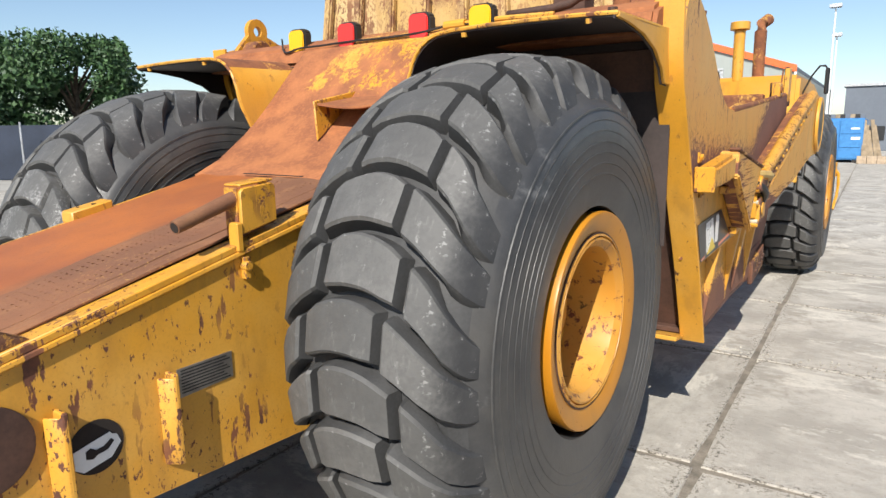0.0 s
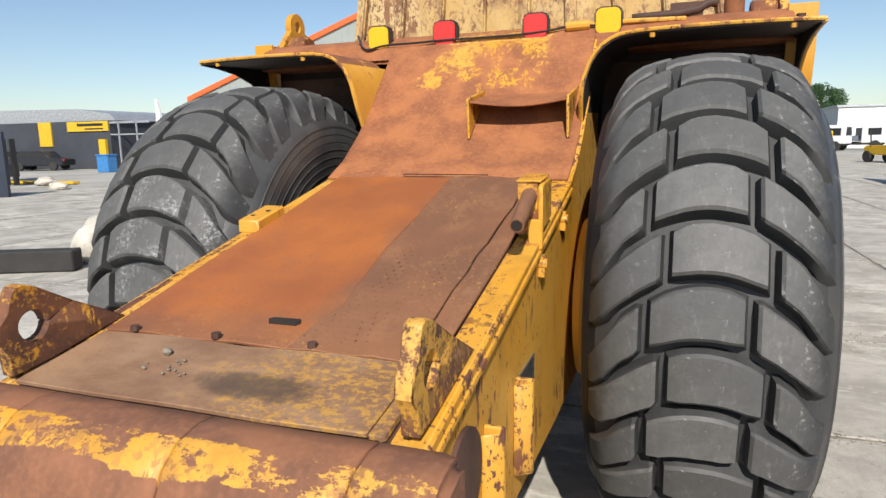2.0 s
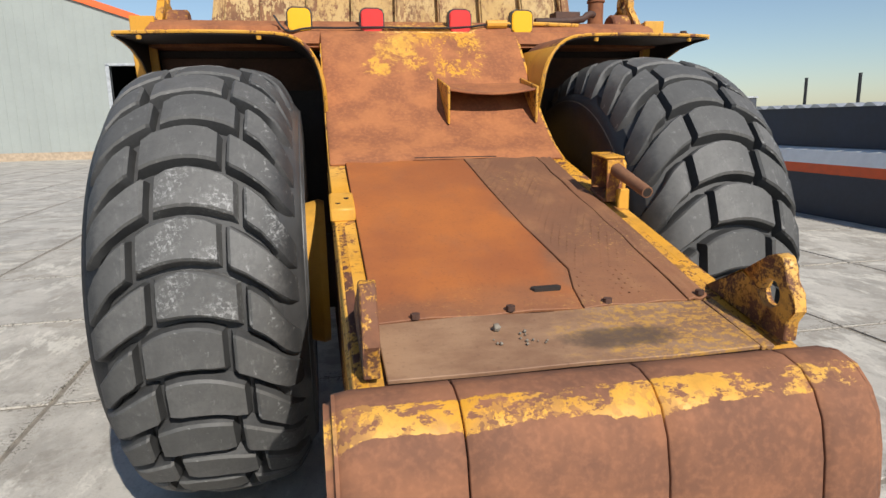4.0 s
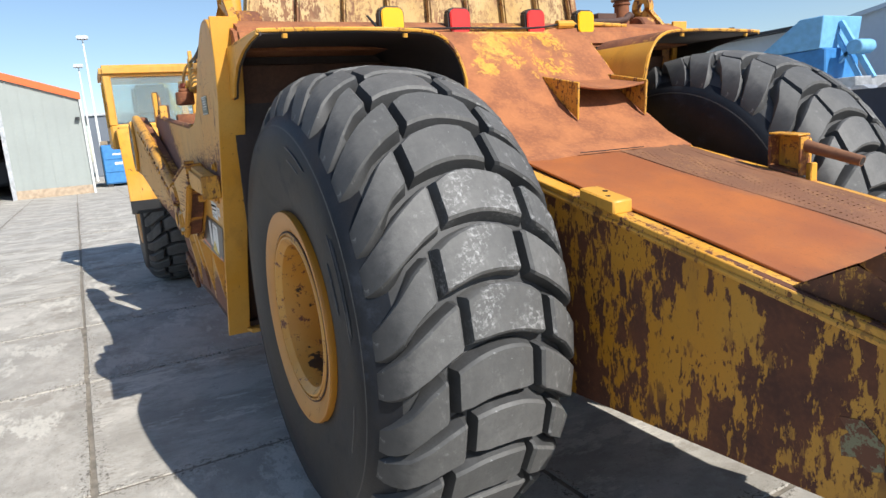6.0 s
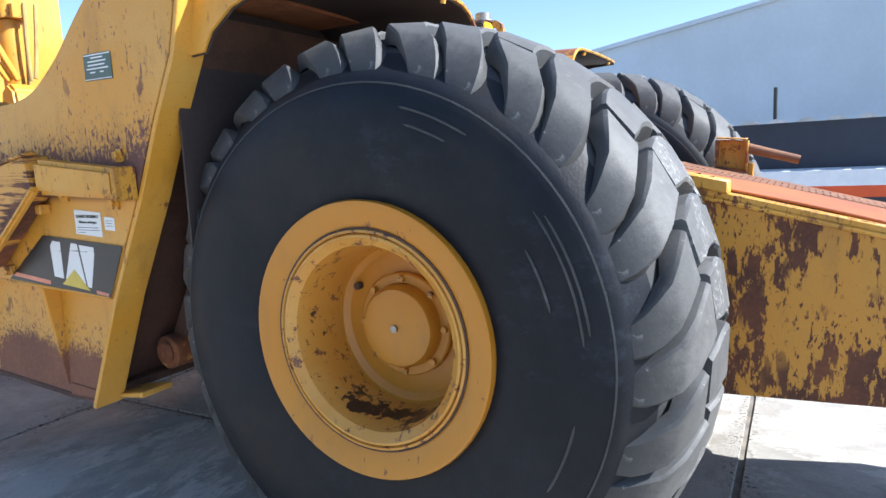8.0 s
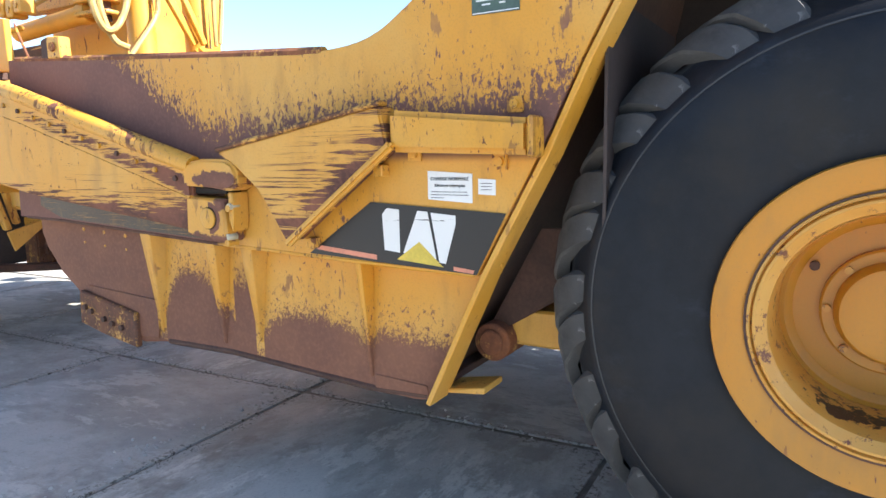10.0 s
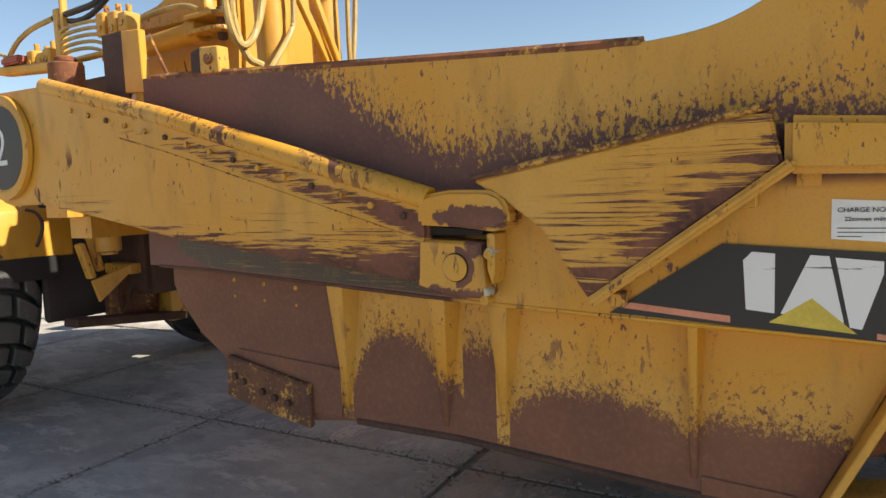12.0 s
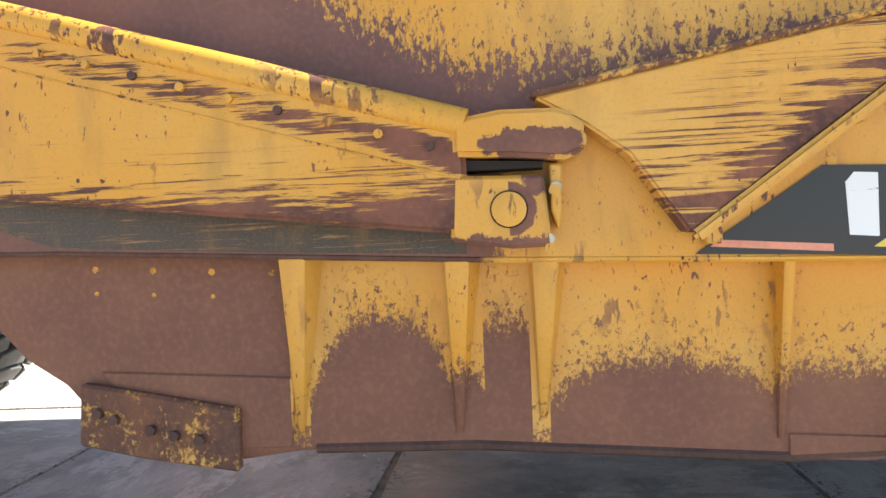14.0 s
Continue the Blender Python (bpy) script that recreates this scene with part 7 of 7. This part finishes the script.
part("white_top", Shape().prism([(7.88, 0.905), (8.27, 0.905), (8.27, 1.16), (7.97, 1.13)], -25, 22, "y"), "white_paint", low, bevel=0)
for y in (-0.99, 1.10, 6.5, 7.8):
    fence_post = single("thin_post", Shape().cyl((8.9, y, 0), (8.9, y, 2.45), 0.03, 8), "black", "thin dark post behind the wall", "post", bevel=0)
    tagged(fence_post, group="posts behind the wall")
ladder = thing("ladder", "short white ladder leaning on the navy wall", "ladder", (8.26, -0.34, 1.0))
for y in (0.0, 0.25):
    part("rail", Shape().box(-0.03, 0.0, y, y + 0.04, 0.0, 0.50), "white_paint", ladder, bevel=0)
for z in (0.15, 0.35):
    part("rung", Shape().box(-0.025, -0.005, 0.02, 0.27, z, z + 0.03), "white_paint", ladder, bevel=0)
bm_ = thing("blue_hopper", "light blue slanted hopper machine behind the wall", "machine", (20, 10.9, 0))
bm_.matrix_world = bm_.matrix_world @ Matrix.Diagonal((1.33, 1.33, 1.18, 1))
part("housing", Shape().box(-0.6, 0.8, -0.6, 1.0, 1.6, 2.9), "blue_paint", bm_, bevel=0.03)
part("slanted_cover", Shape().prism([(-0.5, 2.9), (1.05, 2.9), (1.05, 3.0), (0.0, 3.75), (-0.6, 3.75)], -0.7, 0.9), "light_blue", bm_, bevel=0.02)
part("leg_frame", Shape().slab((0.0, -0.6, 3.6), (0.0, -1.4, 2.0), 0.12, 0.12).slab((0.0, -0.3, 3.7), (0.0, -1.1, 2.0), 0.1, 0.1).slab((0.0, -1.0, 2.9), (0.0, -0.2, 2.2), 0.1, 0.1), "light_blue", bm_, bevel=0)
part("drive_unit", Shape().cyl((-0.3, -1.1, 2.85), (0.3, -1.1, 2.85), 0.2, 12), "light_blue", bm_, bevel=0.02)
part("base", Shape().box(-0.7, 0.9, -1.4, 0.6, 0.0, 2.05), "galvanised", bm_, bevel=0.02)

# office building, cars and odds and ends on the left
off = thing("dark_office", "dark low building with yellow sign boards and rounded canopy", "building", (-2.2, 0, 0))
part("wall", Shape().box(-75, -39.0, 36.0, 50.0, 0, 3.75), "dark_wall", off, bevel=0)
part("roof", Shape().prism([(-75, 3.75), (-38.8, 3.75), (-39.5, 4.3), (-43, 4.75), (-52, 4.9), (-75, 4.9)], 36.5, 50, "y"), "galvanised", off, "rounded pale metal roof", bevel=0)
part("sign_board", Shape().box(-43.4, -39.1, 35.9, 36.0, 2.95, 3.7), "machine_yellow", off, "yellow sign board", bevel=0)
part("sign_bar", Shape().box(-42.3, -39.6, 35.88, 35.9, 3.35, 3.55).box(-41.5, -39.6, 35.88, 35.9, 3.08, 3.18), "black", off, bevel=0)
part("sign_pillar", Shape().box(-46.6, -45.2, 35.9, 36.0, 1.8, 3.75), "machine_yellow", off, bevel=0)
part("sign_pillar", Shape().box(-40.0, -39.3, 35.7, 35.95, 0.0, 2.3), "machine_yellow", off, bevel=0)
part("canopy_frame", Shape().box(-39.0, -35.0, 36.0, 36.1, 3.5, 3.65).box(-39.0, -35.0, 36.0, 36.1, 2.6, 2.7).box(-36.4, -36.3, 36.0, 36.1, 0, 3.6).box(-38.2, -38.1, 36.0, 36.1, 0, 3.6), "galvanised", off, bevel=0)


def car(at, turn, label):
    c = thing("car", label, "car", at, turn, "cars by the office")
    part("body", Shape().prism([(-2.1, 0.35), (2.1, 0.35), (2.15, 0.8), (1.1, 0.95), (0.6, 1.45), (-1.2, 1.48), (-1.9, 1.0), (-2.15, 0.85)], -0.85, 0.85, "y"), "car_paint", c, bevel=0.06, segments=2)
    part("window_band", Shape().prism([(-1.6, 0.98), (0.95, 0.98), (0.55, 1.38), (-1.15, 1.40)], -0.86, 0.86, "y"), "black", c, bevel=0)
    for x in (-1.3, 1.3):
        part("wheel", Shape().cyl((x, -0.9, 0.32), (x, -0.65, 0.32), 0.32, 14).cyl((x, 0.65, 0.32), (x, 0.9, 0.32), 0.32, 14), "track", c, bevel=0.02)
    part("tail_lamp", Shape().box(2.08, 2.16, -0.8, -0.6, 0.7, 0.85), "red_paint", c, bevel=0)


car((-45.6, 33.4, 0), 20, "dark hatchback parked by the office")
car((-50.2, 33.8, 0), 15, "dark saloon parked by the office")
mastf = thing("forklift", "dark forklift mast standing on the yard", "forklift", (-28.5, 18.3, 0))
for x in (-0.35, 0.25):
    part("mast_rail", Shape().box(x - 0.07, x + 0.07, -0.1, 0.1, 0.0, 2.15), "black", mastf, bevel=0)
part("carriage", Shape().box(-0.5, 0.4, -0.15, 0.1, 0.4, 1.0), "black", mastf, bevel=0.02)
part("fork", Shape().box(-0.4, -0.3, -1.0, 0.0, 0.05, 0.1).box(0.2, 0.3, -1.0, 0.0, 0.05, 0.1), "black", mastf, bevel=0)
blue_bin = thing("waste_bin", "blue wheeled waste bin", "bin", (-36.4, 31.0, 0))
part("body", Shape().box(-0.5, 0.5, -0.4, 0.4, -0.02, 1.1), "blue_paint", blue_bin, bevel=0.03)
part("lid", Shape().box(-0.55, 0.55, -0.45, 0.45, 1.1, 1.2), "blue_paint", blue_bin, bevel=0.03)
bol = thing("bollard", "black and yellow striped bollard on the yard", "bollard", (-33.5, 31.0, 0))
for k in range(5):
    part("band", Shape().cyl((0, 0, 0.2 * k), (0, 0, 0.2 * (k + 1)), 0.14, 14), "machine_yellow" if k % 2 else "black", bol, bevel=0)
pillar = thing("pale_pillar", "slim pale totem post", "post", (-33.9, 33.5, 0))
part("post", Shape().prism([(-0.25, 0.0), (0.25, 0.0), (0.22, 4.0), (0.0, 5.0), (-0.12, 4.9)], -0.1, 0.1, "y"), "white_paint", pillar, bevel=0)


def boulder(at, r, label, seed):
    bm = bmesh.new()
    bmesh.ops.create_icosphere(bm, subdivisions=4, radius=1.0)
    off_ = Vector((seed * 7.1, seed * 3.3, 0))
    for v in bm.verts:
        k = 1 + 0.28 * noise.noise(v.co * 1.1 + off_) + 0.10 * noise.noise(v.co * 3.0 + off_) + 0.03 * noise.noise(v.co * 9 + off_)
        v.co = Vector((v.co.x * r[0] * k, v.co.y * r[1] * k, max(-0.55, v.co.z) * r[2] * k + 0.5 * r[2]))
    me = bpy.data.meshes.new("boulder")
    bm.to_mesh(me)
    bm.free()
    me.polygons.foreach_set("use_smooth", [True] * len(me.polygons))
    me.materials.append(M["pale_stone"])
    ob = tagged(new("boulder", me), label, "boulder")
    ob.matrix_basis = pose(*at)
    return ob


boulder((-7.25, 4.05, 0), (0.48, 0.42, 0.45), "large pale rounded boulder on the yard", 1)
boulder((-23.5, 16.6, 0), (0.5, 0.3, 0.2), "small pale stone lying on the yard", 2)
boulder((-27.0, 18.8, 0), (0.6, 0.4, 0.25), "small pale stone lying on the yard", 3)
boulder((-21.5, 17.5, 0), (0.25, 0.2, 0.12), "small dark stone lying on the yard", 4)
beam = single("timber_beam", Shape().slab((-12.0, 1.0, 0.15), (-7.0, 3.35, 0.15), 0.3, 0.30), "track", "dark square timber lying on the yard", "beam", bevel=0.02)
kerb = single("yellow_kerb", Shape().box(-34, -26, 19.4, 19.8, 0, 0.12), "machine_yellow", "low yellow kerb", "kerb", bevel=0.01)
fence = thing("dark_fence", "dark solid fence below the trees", "fence")
part("panel", Shape().slab((-44, 3.4, 1.15), (-21.5, 13.0, 1.15), 0.15, 2.3), "navy", fence, bevel=0)
part("wire_post", Shape().cyl((-27.0, 9.6, 0), (-27.0, 9.6, 2.4), 0.04, 6), "galvanised", fence, bevel=0)


def tree(at, h, spread, seed, name="broadleaf_tree"):
    """Tapered trunk and limbs with a crown of many small leaves in uneven clumps."""
    rnd = random.Random(seed)
    root = thing(name, "leafy green tree behind the fence", "tree", at, group="trees behind the fence")
    s = Shape().tube([(0, 0, 0), (0.1, 0, h * 0.35), (0.0, 0.1, h * 0.75)], [0.28, 0.2, 0.06], 9)
    clumps = []
    for k in range(26):
        a, b = rnd.uniform(0, 6.28), rnd.uniform(0.12, 1.0)
        rad = spread * (0.95 - 0.55 * abs(b - 0.42)) * rnd.uniform(0.45, 1.0)
        p = Vector((math.cos(a) * rad, math.sin(a) * rad, h * (0.22 + 0.72 * b)))
        clumps.append((p, rnd.uniform(0.55, 1.15) * spread * 0.32))
        if k < 14:
            s.tube([(0, 0, h * (0.15 + 0.45 * b)), (p.x * 0.5, p.y * 0.5, p.z * 0.9), p], [0.09, 0.05, 0.015], 5)
    part("trunk", s, "bark", root, bevel=0)
    vs, fs = [], []
    for p, r in clumps:
        for _ in range(560):
            d = Vector((rnd.gauss(0, 1), rnd.gauss(0, 1), rnd.gauss(0, 0.85))).normalized() * r * rnd.uniform(0.55, 1.12)
            q, sz = p + d, rnd.uniform(0.08, 0.17)
            u = Vector((rnd.gauss(0, 1), rnd.gauss(0, 1), rnd.gauss(0, 1))).normalized()
            w = u.cross(Vector((rnd.gauss(0, 1), rnd.gauss(0, 1), rnd.gauss(0, 1)))).normalized()
            n0 = len(vs)
            vs += [tuple(q - u * sz), tuple(q + w * sz * 0.55), tuple(q + u * sz), tuple(q - w * sz * 0.55)]
            fs.append((n0, n0 + 1, n0 + 2, n0 + 3))
    me = bpy.data.meshes.new("crown")
    me.from_pydata(vs, [], fs)
    part("crown", me, "leaf", root)


tree((-32.2, 14.5, 0), 7.0, 3.3, 1)
tree((-35.5, 12.0, 0), 7.0, 3.4, 2)
tree((-40.5, 11.0, 0), 6.6, 3.4, 3)
tree((-45.5, 9.0, 0), 7.2, 3.4, 4)
tree((13.0, 100.0, 0), 9.5, 3.2, 5, "far_tree")
tree((20.0, 104.0, 0), 9.0, 3.2, 6, "far_tree")
